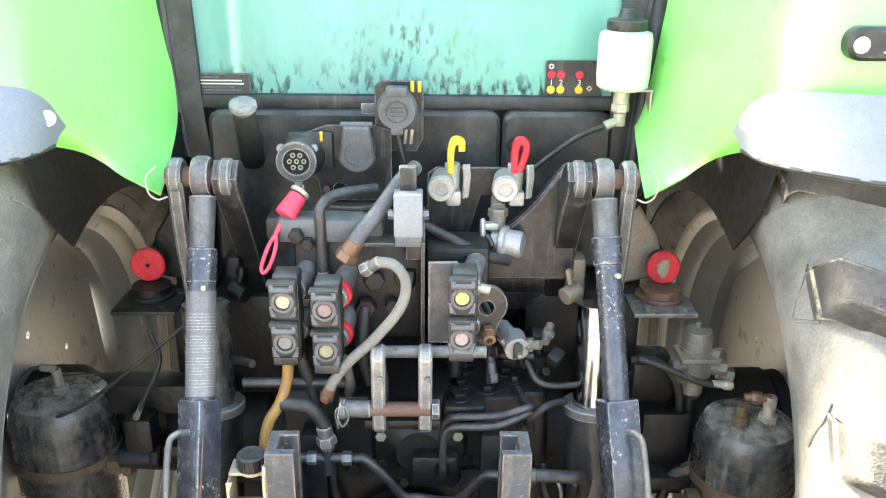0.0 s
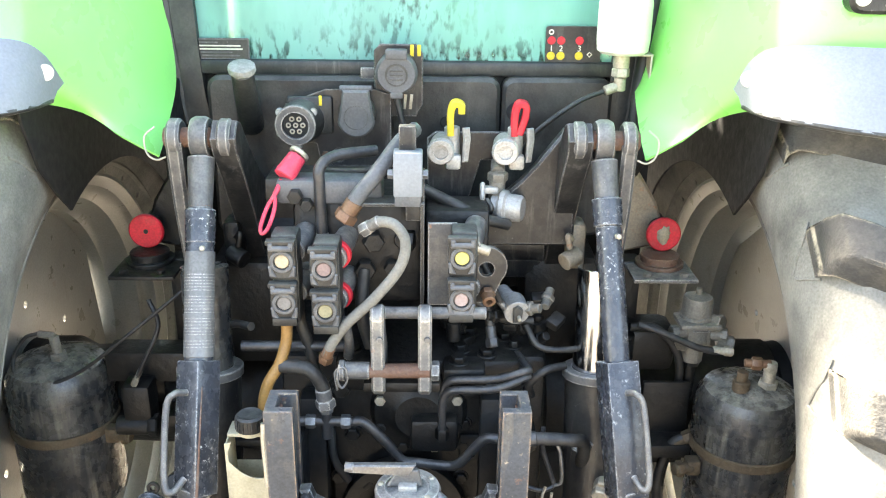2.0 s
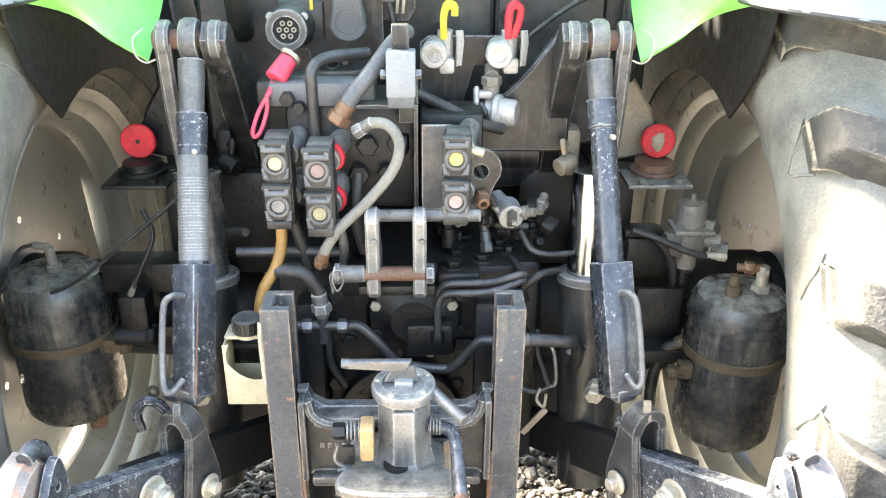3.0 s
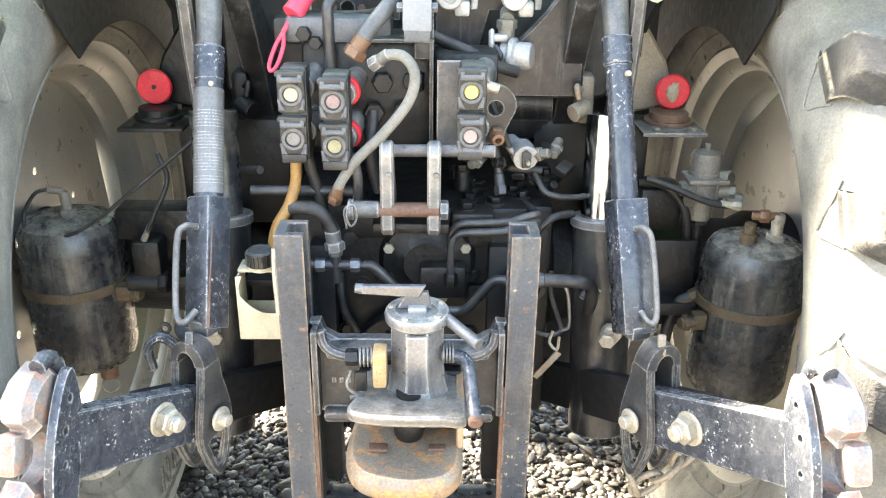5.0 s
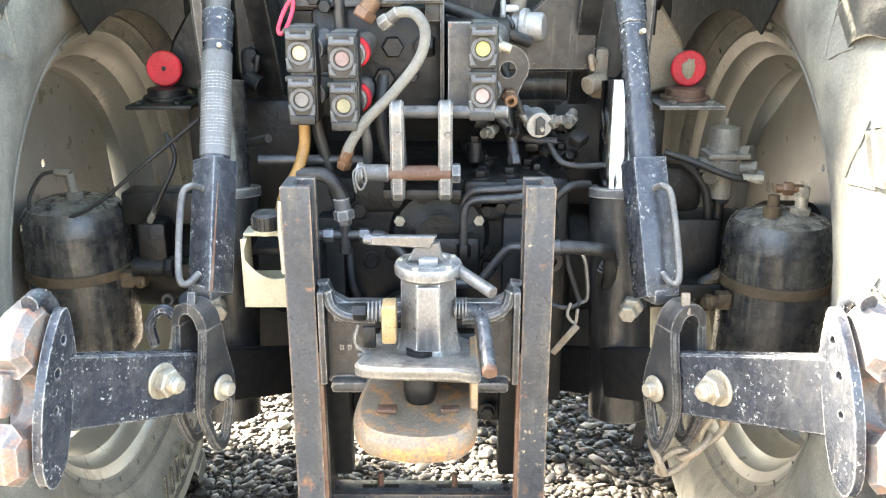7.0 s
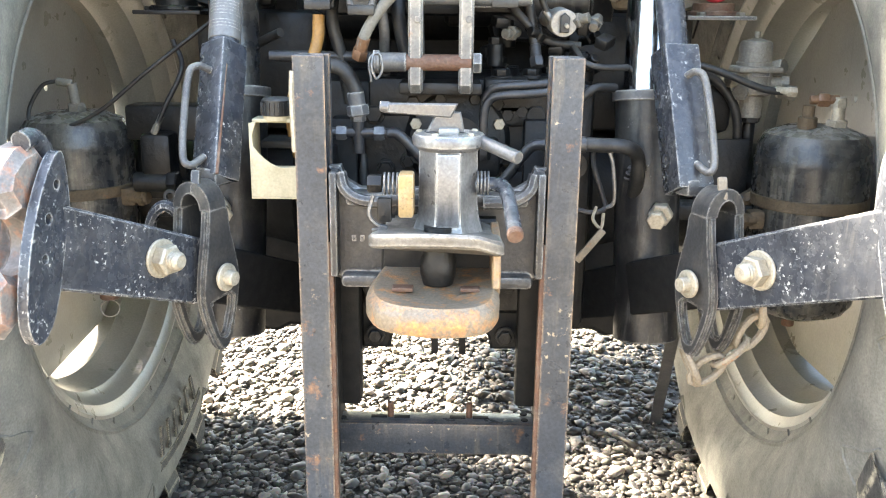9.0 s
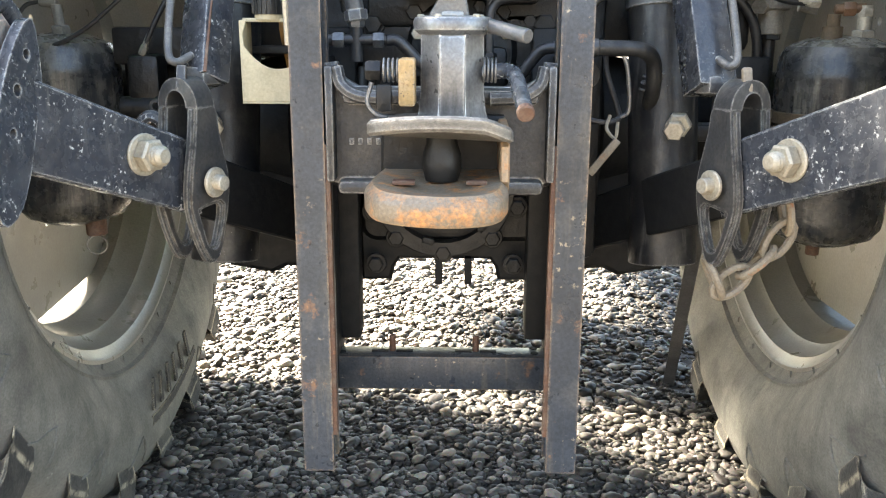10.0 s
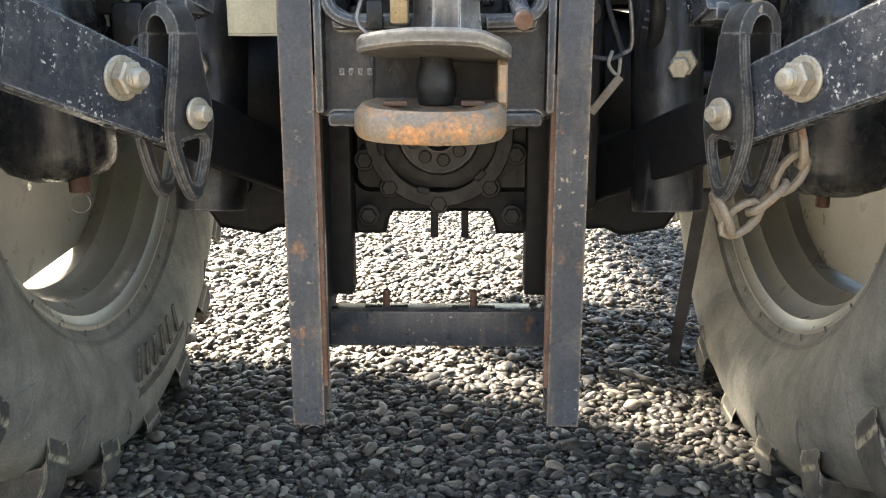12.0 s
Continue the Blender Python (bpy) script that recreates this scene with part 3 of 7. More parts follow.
def build_wheel(s):
    w = thing("rear_wheel", (s * 0.70, WY, WZ), "large dusty tractor rear wheel on a cream rim", "wheel", "rear wheels")
    m = Matrix(((0, 0, s, s * WX), (WK, 0, 0, WY), (0, WK, 0, WZ), (0, 0, 0, 1)))
    prof = [(0.512, 0.705), (0.53, 0.69), (0.56, 0.668), (0.62, 0.638), (0.68, 0.626), (0.74, 0.632), (0.79, 0.655), (0.82, 0.69), (0.832, 0.78),
            (0.836, 0.9), (0.832, 1.02), (0.82, 1.11), (0.79, 1.145), (0.74, 1.17), (0.68, 1.175), (0.6, 1.15), (0.53, 1.11), (0.512, 1.09), (0.5, 0.9)]
    bm = lathe(prof, m, 96, closed=True)
    for v in bm.verts:
        v.co.z = max(v.co.z, 0.004)
    tyre = part("tyre", bm, M_tyre, w, "grey rubber tyre caked with pale dust")
    # moulded lines and blocks on the inner sidewall
    part("bead_line", lathe([(0.548, 0.676), (0.553, 0.667), (0.559, 0.668), (0.556, 0.678)], m, 96, closed=True), M_tyre, tyre)
    for k in range(56):
        a = 2 * math.pi * k / 56
        c, q = math.cos(a), math.sin(a)
        part("moulding_tick", box((0, 0, 0), (0.004, 0.022, 0.003), 0.001, m=Matrix.Translation((s * (0.684 + WX), WY + 0.524 * c, WZ + 0.524 * q)) @ pose(0, 0, 0, math.degrees(a), 0, 0)), M_tyre, tyre) if k % 2 else None
    # raised maker's band: plain bars
    for cen in ((278,) if s < 0 else ()):
        for k in range(6):
            a = radians(cen - 13 + 4.7 * k)
            r = 0.605
            mm = Matrix.Translation((s * (0.626 + WX), WY + r * math.cos(a), WZ + r * math.sin(a))) @ pose(0, 0, 0, math.degrees(a), 0, 0)
            part("raised_bar", box((0, 0, 0), (0.006, 0.075, 0.017), 0.002, m=mm), M_lug, tyre)
        pts = [(s * (0.629 + WX), WY + 0.665 * math.cos(radians(cen - 14 + 3.6 * k)), WZ + 0.665 * math.sin(radians(cen - 14 + 3.6 * k))) for k in range(9)]
        part("raised_stripe", tube(pts, 0.01, 6, 2, section=[(-0.003, -0.012), (0.003, -0.012), (0.003, 0.012), (-0.003, 0.012)]), M_lug, tyre)
    # shallow chevrons that run from the tread bars over the sidewall
    side_x = ((0.66, 0.6275), (0.70, 0.6275), (0.74, 0.632), (0.77, 0.6445), (0.79, 0.655))
    for k in range(20):
        pts = []
        for r, da in ((0.765, -5.5), (0.745, -3.2), (0.70, 0.0), (0.735, 1.6), (0.765, 2.6)):
            a = radians(18.0 * k + 7 + da)
            x = np.interp(r, [p[0] for p in side_x], [p[1] for p in side_x]) + WX - 0.0005
            pts.append((s * x, WY + WK * r * math.cos(a), WZ + WK * r * math.sin(a)))
        if pts[2][2] > 0.12:
            part("moulded_chevron", tube(pts, 0.0028, 5, 2), M_tyre, tyre)
    # tread bars
    for sgn, off in ((1, 0.0), (-1, 0.5)):
        bm = bmesh.new()
        rows = []
        stations = [(0.64, 0.745, 0.752, -0.9), (0.636, 0.765, 0.785, -0.5), (0.634, 0.785, 0.832, 0.0), (0.646, 0.805, 0.868, 0.6), (0.69, 0.81, 0.878, 2.2), (0.78, 0.82, 0.88, 5.5), (0.9, 0.825, 0.88, 10.0)]
        for x, r0, r1, a in stations:
            if sgn < 0:
                x = 1.8 - x
            hw = radians(2.6 - 0.05 * a)
            a = radians(a)
            row = []
            for r, da in ((r0, -hw * 1.35), (r1, -hw), (r1, hw), (r0, hw * 1.35)):
                row.append(bm.verts.new((s * x, r * math.cos(a + da), r * math.sin(a + da))))
            rows.append(row)
        for p, q in zip(rows, rows[1:]):
            for i in range(4):
                bm.faces.new((p[i], p[(i + 1) % 4], q[(i + 1) % 4], q[i]))
        bm.faces.new(rows[0])
        bm.faces.new(rows[-1])
        bmesh.ops.bevel(bm, geom=bm.edges[:], offset=0.004, segments=1, affect='EDGES')
        bm.transform(Matrix.Translation((s * WX, WY, WZ)) @ Matrix.Diagonal((1, WK, WK, 1)))
        first = part("tread_lug", bm, M_lug, tyre)
        n = 20
        for k in range(n):
            a = 2 * math.pi * (k + off + (0.36 if s > 0 else 0.1)) / n
            ob = first if k == 0 else new("tread_lug", first.data)
            ob.parent = tyre
            ob.rotation_euler = (a, 0, 0)
    # rim: flange, stepped barrel seen from inside, dished disc with hand holes
    shell = [(0.528, 0.692), (0.53, 0.70), (0.522, 0.712), (0.505, 0.716), (0.497, 0.74), (0.478, 0.752), (0.468, 0.80), (0.452, 0.815), (0.448, 0.9), (0.452, 0.98),
             (0.47, 1.0), (0.475, 1.06), (0.5, 1.085), (0.515, 1.09), (0.515, 1.1), (0.49, 1.095), (0.463, 1.065), (0.46, 1.005), (0.442, 0.985), (0.436, 0.9),
             (0.441, 0.812), (0.457, 0.796), (0.468, 0.748), (0.489, 0.733), (0.497, 0.708), (0.515, 0.698), (0.52, 0.692)]
    rim = part("rim", lathe(shell, m, 96, closed=True), M_rim, w, "cream painted steel rim with rusty dust")
    # straight cuts in the disc's rim leave openings beside the barrel
    outline = []
    cuts = [(radians(a), radians(h)) for a, h in (((9, 20), (-85, 21)) if s < 0 else ((52, 19), (-43, 12), (-91, 17)))]
    for i in range(240):
        a = 2 * math.pi * i / 240
        r = 0.442
        for c, h in cuts:
            d = (a - c + math.pi) % (2 * math.pi) - math.pi
            if abs(d) < h + 0.1:
                r = min(r, 0.442 * math.cos(h) / math.cos(d))
        outline.append((r * math.cos(a), r * math.sin(a)))
    turn = radians(26 if s < 0 else 37)
    holes = [(0.222 * math.cos(turn + math.pi * k / 3), 0.222 * math.sin(turn + math.pi * k / 3), 0.009) for k in range(6)]
    disc = part("disc", holed(outline, holes, 0.012, m @ Matrix.Translation((0, 0, 0.85))), M_rim, w, "painted wheel disc with small round holes")
    part("hub", lathe([(0.13, 0.846), (0.125, 0.818), (0.11, 0.808), (0.1, 0.77), (0.0, 0.77)], m, 40), M_belly, disc)
    return w


# ---- cab, window, fenders ----
def build_cab():
    cab = thing("tractor_cab", (0, 1.9, 1.3), "black-framed tractor cab rear with a dirty teal window", "tractor cab")
    # rear window glass, leaning slightly forward at its top
    part("window_pane", box((0, 1.905, 1.98), (0.87, 0.006, 0.86), 0.001, rot=(-4, 0, 0)), M_glass, cab, "teal tinted glass streaked with dirt")
    part("lower_frame", box((0, 1.872, 1.557), (0.88, 0.03, 0.03), 0.006), M_frame, cab)
    for s in (-1, 1):
        post = tube([(s * 0.43, 1.875, 1.42), (s * 0.446, 1.872, 1.52), (s * 0.46, 1.89, 1.756), (s * 0.50, 1.95, 2.5)], 0.02, 4, 4,
                    section=[(-0.025, -0.02), (0.025, -0.02), (0.025, 0.02), (-0.025, 0.02)])
        part("post", post, M_frame, cab)
        part("seal", tube([(s * 0.462, 1.862, 1.44), (s * 0.476, 1.86, 1.55), (s * 0.494, 1.878, 1.78), (s * 0.53, 1.94, 2.5)], 0.011, 8, 4), M_plastic, cab)
    # moulded rear wall below the window, in two panels that meet in a seam
    for x0, x1 in ((-0.41, 0.193), (0.197, 0.425)):
        part("rear_panel", plate_xz(rounded(x0, 1.20, x1, 1.543, 0.025), 1.83, 0.05, 0.008), M_plastic, cab, "dusty black plastic panel")
    # Holes are near-black discs and rings: the shade inside is painted on.
    part("panel_hole", cyl((0.082, 1.832, 1.452), (0.082, 1.826, 1.452), 0.013), M_belly, cab)
    part("panel_hole", ring((0.226, 1.832, 1.475), (0, -1, 0), 0.02, 0.012, 0.004), M_belly, cab)
    # Two dark boxes added to close gaps where sunlight leaked through.
    part("leak_blocker", box((0, 1.905, 1.28), (1.06, 0.03, 0.6), 0.004), M_belly, cab)
    part("underfloor_blocker", box((0, 2.62, 1.2), (1.0, 1.4, 0.2), 0.02), M_belly, cab)
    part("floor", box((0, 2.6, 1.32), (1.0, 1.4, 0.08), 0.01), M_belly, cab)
    # Roof is out of view, added for the shade it casts.
    part("roof", box((0, 2.6, 2.72), (1.25, 1.7, 0.16), 0.05), M_frame, cab)
    part("dashboard", box((0, 3.2, 1.6), (0.9, 0.25, 0.5), 0.05), M_plastic, cab)
    part("seat_back", box((0.0, 2.35, 1.75), (0.5, 0.14, 0.6), 0.05), M_plastic, cab)
    for s in (-1, 1):
        part("pillar", tube([(s * 0.5, 3.3, 1.3), (s * 0.52, 3.2, 2.7)], 0.03, 8, 2), M_frame, cab)
    # warning plate on the pane, its lines too small to read
    lab = part("warning_plate", plate_xz(rounded(-0.432, 1.563, -0.324, 1.614, 0.004), 1.866, 0.003, 0.0008), M_plastic, cab, "black plate with pale border and small pale lines")
    for x0, z0, x1, z1 in ((-0.432, 1.611, -0.324, 1.6135), (-0.432, 1.5635, -0.324, 1.566), (-0.432, 1.566, -0.4295, 1.611), (-0.3265, 1.566, -0.324, 1.611)):
        part("border", plate_xz([(x0, z0), (x1, z0), (x1, z1), (x0, z1)], 1.8645, 0.0012, 0), M_lid, lab)
    for k, (w0, w1) in enumerate(((0.0, 0.4), (0.0, 0.88), (0.0, 0.92), (0.02, 0.7), (0.05, 0.85), (0.02, 0.8))):
        z = 1.604 - 0.0066 * k
        part("text_bar", plate_xz([(-0.426 + 0.096 * w0, z), (-0.426 + 0.096 * w1, z), (-0.426 + 0.096 * w1, z + 0.0028), (-0.426 + 0.096 * w0, z + 0.0028)], 1.8645, 0.0012, 0), M_mark if k in (1, 2) else M_lid, lab)
    # coloured key plate for the hydraulic outlets
    key = part("outlet_key_plate", plate_xz(rounded(0.285, 1.56, 0.40, 1.645, 0.006), 1.866, 0.003, 0.0008), M_plastic, cab, "black plate with red and yellow dots numbered 1 to 3")
    for x in (0.297, 0.317, 0.355):
        part("red_dot", cyl((x, 1.8665, 1.616), (x, 1.864, 1.616), 0.0085, seg=20), M_red, key)
        part("yellow_dot", cyl((x, 1.8665, 1.585), (x, 1.864, 1.585), 0.0085, seg=20), M_yellow, key)
    for x, ch in ((0.297, "1"), (0.317, "2"), (0.355, "3")):
        cu = bpy.data.curves.new("numeral", "FONT")
        cu.body, cu.size, cu.align_x, cu.extrude = ch, 0.017, 'CENTER', 0.0004
        cu.materials.append(M_mark)
        ob = new("numeral", cu)
        ob.parent = key
        ob.matrix_basis = Matrix.Translation(Vector((x, 1.8635, 1.5945)) - Vector(cab.location)) @ pose(0, 0, 0, 90, 0, 0)
    part("pictogram", ring((0.296, 1.8662, 1.633), (0, -1, 0), 0.0055, 0.003, 0.002, 14), M_mark, key)
    part("pictogram", ring((0.377, 1.8662, 1.588), (0, -1, 0), 0.006, 0.004, 0.002, 4), M_mark, key)


def build_fender(s):
    f = thing("fender", (s * 0.7, 1.6, 1.4), "bright green enamelled fender over the wheel", "fender", "fenders")
    inner = [(0.446, 1.60, 1.436), (0.452, 1.70, 1.48), (0.468, 1.83, 1.56), (0.50, 1.88, 1.76), (0.55, 1.95, 2.1), (0.60, 2.2, 2.25), (0.60, 2.6, 2.1), (0.60, 2.75, 1.6)]
    mid = [(0.50, 1.575, 1.478), (0.512, 1.62, 1.53), (0.53, 1.66, 1.63), (0.565, 1.70, 1.80), (0.62, 1.80, 2.08), (0.68, 2.15, 2.23), (0.68, 2.62, 2.06), (0.68, 2.77, 1.58)]
    ridge = [(0.574, 1.55, 1.532), (0.60, 1.48, 1.60), (0.63, 1.46, 1.70), (0.67, 1.49, 1.85), (0.74, 1.62, 2.03), (0.80, 2.1, 2.19), (0.80, 2.63, 2.0), (0.80, 2.78, 1.55)]
    outer = [(0.70, 1.47, 1.56), (0.74, 1.41, 1.62), (0.77, 1.40, 1.71), (0.80, 1.44, 1.85), (0.85, 1.58, 2.0), (0.9, 2.05, 2.14), (0.9, 2.64, 1.95), (0.9, 2.78, 1.5)]
    far = [(1.18, 1.46, 1.55), (1.2, 1.40, 1.62), (1.2, 1.39, 1.71), (1.2, 1.43, 1.84), (1.2, 1.56, 1.98), (1.2, 2.0, 2.1), (1.2, 2.64, 1.9), (1.2, 2.78, 1.48)]
    cols = [spline([(s * x, y, z) for x, y, z in c], 6) for c in (inner, mid, ridge, outer, far)]
    rows = [spline([c[i] for c in cols], 6) for i in range(len(cols[0]))]
    part("skin", loft(rows, 0.004), M_green, f, "glossy bright green panel", smooth=60)
    # Added black sheet: stops light coming in past the cab side.
    part("inner_shade", plate_yz([(1.66, 1.44), (1.9, 1.56), (2.6, 1.9), (2.75, 1.2), (2.3, 1.0), (1.93, 1.0), (1.86, 1.3)], s * 0.475, 0.012), M_belly, f, "black sheet added inside the fender to block light")
    # Close black arch, added to darken the space above the tyre.
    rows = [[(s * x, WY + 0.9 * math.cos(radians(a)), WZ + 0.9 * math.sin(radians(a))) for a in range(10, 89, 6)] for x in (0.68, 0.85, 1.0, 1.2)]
    part("arch_shade", loft(rows, 0.006), M_belly, f, "black sheet added over the tyre to deepen the arch shade")
    # Black sheet against the tyre paints the shade below the fender.
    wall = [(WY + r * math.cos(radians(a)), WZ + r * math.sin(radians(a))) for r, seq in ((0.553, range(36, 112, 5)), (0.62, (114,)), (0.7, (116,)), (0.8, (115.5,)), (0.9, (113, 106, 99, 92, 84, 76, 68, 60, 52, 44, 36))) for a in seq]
    part("side_shade", plate_yz(wall, s * 0.646, 0.006, 0.001), M_belly, f, "black sheet standing in for shade on the upper tyre")
    # Unseen outer skirt, added against light from outside the wheel.
    skirt = [(WY + r * math.cos(radians(a)), WZ + r * math.sin(radians(a))) for r, seq in ((0.9, range(10, 104, 9)), (1.1, range(103, 9, -9))) for a in seq]
    part("outer_skirt", plate_yz(skirt, s * 1.22, 0.006, 0), M_green, f, "green skirt added outside the wheel to block side light")
    # grey extension with a rolled lip, bolted to the tail of the skin
    a = spline([(s * x, y, z) for x, y, z in ((0.553, 1.48, 1.59), (0.558, 1.42, 1.65), (0.60, 1.385, 1.672), (0.75, 1.34, 1.675), (1.15, 1.335, 1.67))], 5)
    b = spline([(s * x, y, z) for x, y, z in ((0.553, 1.45, 1.583), (0.556, 1.37, 1.60), (0.60, 1.32, 1.612), (0.75, 1.285, 1.61), (1.15, 1.28, 1.60))], 5)
    c = spline([(s * x, y, z) for x, y, z in ((0.553, 1.43, 1.571), (0.56, 1.34, 1.575), (0.62, 1.29, 1.572), (0.75, 1.265, 1.562), (1.15, 1.26, 1.55))], 5)
    ext = part("extension", loft([a, b, c], 0.004), M_flap, f, "pale grey plastic extension", smooth=60)
    part("lip", tube([Vector(p) for p in c[::2]], 0.005, 8, 1), M_plastic, ext)
    part("bolt", cyl((s * 0.5515, 1.418, 1.618), (s * 0.547, 1.412, 1.618), 0.013, seg=20), M_mark, ext, "white round bolt head")
    return f


def build_tail_light():
    t = thing("tail_light", (0.72, 1.39, 1.75), "dark oval lamp with a green-white round lens on the fender", "lamp")
    part("housing", plate_xz(rounded(0.668, 1.722, 0.86, 1.772, 0.022), 1.372, 0.035, 0.006), M_plastic, t)
    part("lens", lathe([(0, 0), (0.010, 0.0), (0.0125, -0.006), (0, -0.01)], axis_matrix((0.684, 1.372, 1.747), (0, 1, 0)), 24), M_white, t)
    for k in range(3):
        part("screw", cyl((0.722 + 0.012 * (k % 2), 1.372, 1.758 - 0.011 * k), (0.722 + 0.012 * (k % 2), 1.37, 1.758 - 0.011 * k), 0.002, seg=8), M_steel, t)


def build_reservoir():
    r = thing("brake_fluid_reservoir", (0.426, 1.78, 1.6), "milky white fluid reservoir with dark cap on a bracket", "reservoir")
    m = axis_matrix((0.426, 1.78, 0), (0, 0, 1))
    part("bottle", lathe([(0, 1.604), (0.043, 1.604), (0.05, 1.61), (0.052, 1.63), (0.052, 1.70), (0.049, 1.713), (0.036, 1.718), (0, 1.718)], m, 32), M_white, r, "milky plastic bottle")
    part("cap", lathe([(0, 1.716), (0.037, 1.716), (0.039, 1.72), (0.039, 1.735), (0.036, 1.738), (0.02, 1.74), (0.014, 1.757), (0, 1.758)], m, 18), M_plastic, r)
    part("neck", join(cyl((0.426, 1.78, 1.606), (0.426, 1.78, 1.575), 0.016), hexnut((0.426, 1.78, 1.575), (0, 0, -1), 0.018, 0.018), cyl((0.426, 1.78, 1.557), (0.426, 1.78, 1.53), 0.012), cyl((0.426, 1.78, 1.54), (0.396, 1.775, 1.53), 0.010)), M_zinc, r, "brass elbow fitting")
    part("bracket", join(box((0.448, 1.79, 1.602), (0.075, 0.05, 0.004), 0.001), box((0.482, 1.79, 1.562), (0.004, 0.05, 0.08), 0.001)), M_zinc, r)
    hose("breather_hose", [(0.394, 1.775, 1.529), (0.35, 1.76, 1.515), (0.30, 1.75, 1.485), (0.25, 1.75, 1.44), (0.235, 1.77, 1.39)], 0.005, M_hose, "thin black hose from the reservoir fitting")
    hose("conduit", [(0.465, 1.80, 1.30), (0.468, 1.80, 1.48), (0.482, 1.82, 1.62), (0.515, 1.86, 1.85)], 0.014, M_hose, "thick black corrugated cable running up the post", "cable")


# ---- sockets and taps on the plate under the window ----
def build_socket_plate():
    p = thing("socket_bracket", (-0.09, 1.77, 1.38), "black steel bracket carrying the trailer sockets", "bracket")
    part("plate", holed([(-0.172, 1.375), (-0.03, 1.375), (-0.03, 1.52), (-0.06, 1.53), (-0.16, 1.53), (-0.24, 1.50), (-0.24, 1.43), (-0.18, 1.42)], [(-0.135, 1.397, 0.014)], 0.006, facing(1.765, 0.006)), M_black, p)
    for x in (-0.163, -0.107):
        part("bolt", hexnut((x, 1.765, 1.398), (0, -1, 0), 0.008, 0.006), M_rust, p)
    part("upper_plate", plate_xz([(-0.063, 1.50), (-0.04, 1.475), (0.02, 1.475), (0.034, 1.50), (0.034, 1.60), (0.02, 1.618), (-0.05, 1.618), (-0.063, 1.605)], 1.775, 0.006), M_black, p)
    part("tab", box((-0.075, 1.783, 1.56), (0.03, 0.006, 0.022), 0.002), M_grey, p)
    for x, z in ((0.012, 1.606), (0.026, 1.606)):
        part("paint_mark", box((x, 1.7745, z), (0.007, 0.002, 0.022), 0.0005), M_yellow, p)
    for x, z in ((-0.002, 1.505), (0.010, 1.505)):
        part("paint_mark", box((x, 1.7745, z), (0.006, 0.002, 0.03), 0.0005, rot=(0, 6, 0)), M_zinc, p)

    a = thing("trailer_socket", (-0.017, 1.76, 1.57), "round grey seven-pin trailer socket with closed lid", "socket", "trailer sockets")
    part("body", cyl((-0.017, 1.775, 1.57), (-0.017, 1.735, 1.57), 0.038, 0.034), M_plastic, a)
    lid = part("lid", join(cyl((-0.017, 1.737, 1.568), (-0.017, 1.722, 1.568), 0.041, 0.037, seg=36), box((-0.017, 1.728, 1.605), (0.042, 0.02, 0.02), 0.004), box((-0.017, 1.728, 1.528), (0.026, 0.012, 0.016), 0.004)), M_lid, a, "grey plastic lid")
    part("emblem", ring((-0.017, 1.7225, 1.566), (0, -1, 0), 0.022, 0.018, 0.0015), M_plastic, lid)
    for k in range(3):
        part("embossed_bar", box((-0.017, 1.7215, 1.574 - 0.008 * k), (0.026, 0.002, 0.003), 0.0006), M_plastic, lid)
    hose("socket_cable", [(-0.02, 1.762, 1.528), (-0.012, 1.757, 1.49), (-0.002, 1.757, 1.45), (0.01, 1.775, 1.40)], 0.006, M_hose, "black cable hanging from the socket", "cable")

    b = thing("trailer_socket", (-0.215, 1.75, 1.469), "open black trailer socket showing its brass pins", "socket", "trailer sockets")
    part("body", join(cyl((-0.205, 1.765, 1.469), (-0.213, 1.72, 1.469), 0.045, 0.04), box((-0.19, 1.76, 1.48), (0.09, 0.012, 0.075), 0.006)), M_plastic, b)
    part("collar", ring((-0.213, 1.722, 1.469), (0, -1, 0), 0.04, 0.026, 0.014, 32), M_grey, b)
    part("insert", cyl((-0.213, 1.722, 1.469), (-0.213, 1.716, 1.469), 0.027), M_belly, b)
    for k in range(7):
        r = 0 if k == 6 else 0.014
        x, z = -0.213 + r * math.cos(k * 1.047), 1.469 + r * math.sin(k * 1.047)
        part("pin", ring((x, 1.716, z), (0, -1, 0), 0.0052, 0.0028, 0.004, 10), M_zinc, b)
    for k, (x, z) in enumerate(((-0.245, 1.492), (-0.18, 1.492), (-0.213, 1.424), (-0.245, 1.45))):
        part("screw", cyl((x, 1.735, z), (x, 1.722, z), 0.008, seg=12), M_alu, b)
    part("paint_mark", box((-0.168, 1.7525, 1.51), (0.006, 0.002, 0.02), 0.0005), M_yellow, b)
    part("tassel", box((-0.206, 1.735, 1.405), (0.005, 0.004, 0.02), 0.001), M_zinc, b)

    c = thing("trailer_socket", (-0.096, 1.75, 1.488), "grey covered socket with flip lid beside the open socket", "socket", "trailer sockets")
    part("body", cyl((-0.096, 1.765, 1.487), (-0.096, 1.735, 1.487), 0.036), M_plastic, c)
    part("lid", plate_xz([(-0.129, 1.485)] + arc(-0.096, 1.48, 0.037, 190, 350, 14) + [(-0.063, 1.485), (-0.068, 1.52), (-0.07, 1.536), (-0.122, 1.536), (-0.124, 1.52)], 1.722, 0.014, 0.004), M_lid, c)
    part("hinge", cyl((-0.128, 1.735, 1.538), (-0.064, 1.735, 1.538), 0.006), M_lid, c)
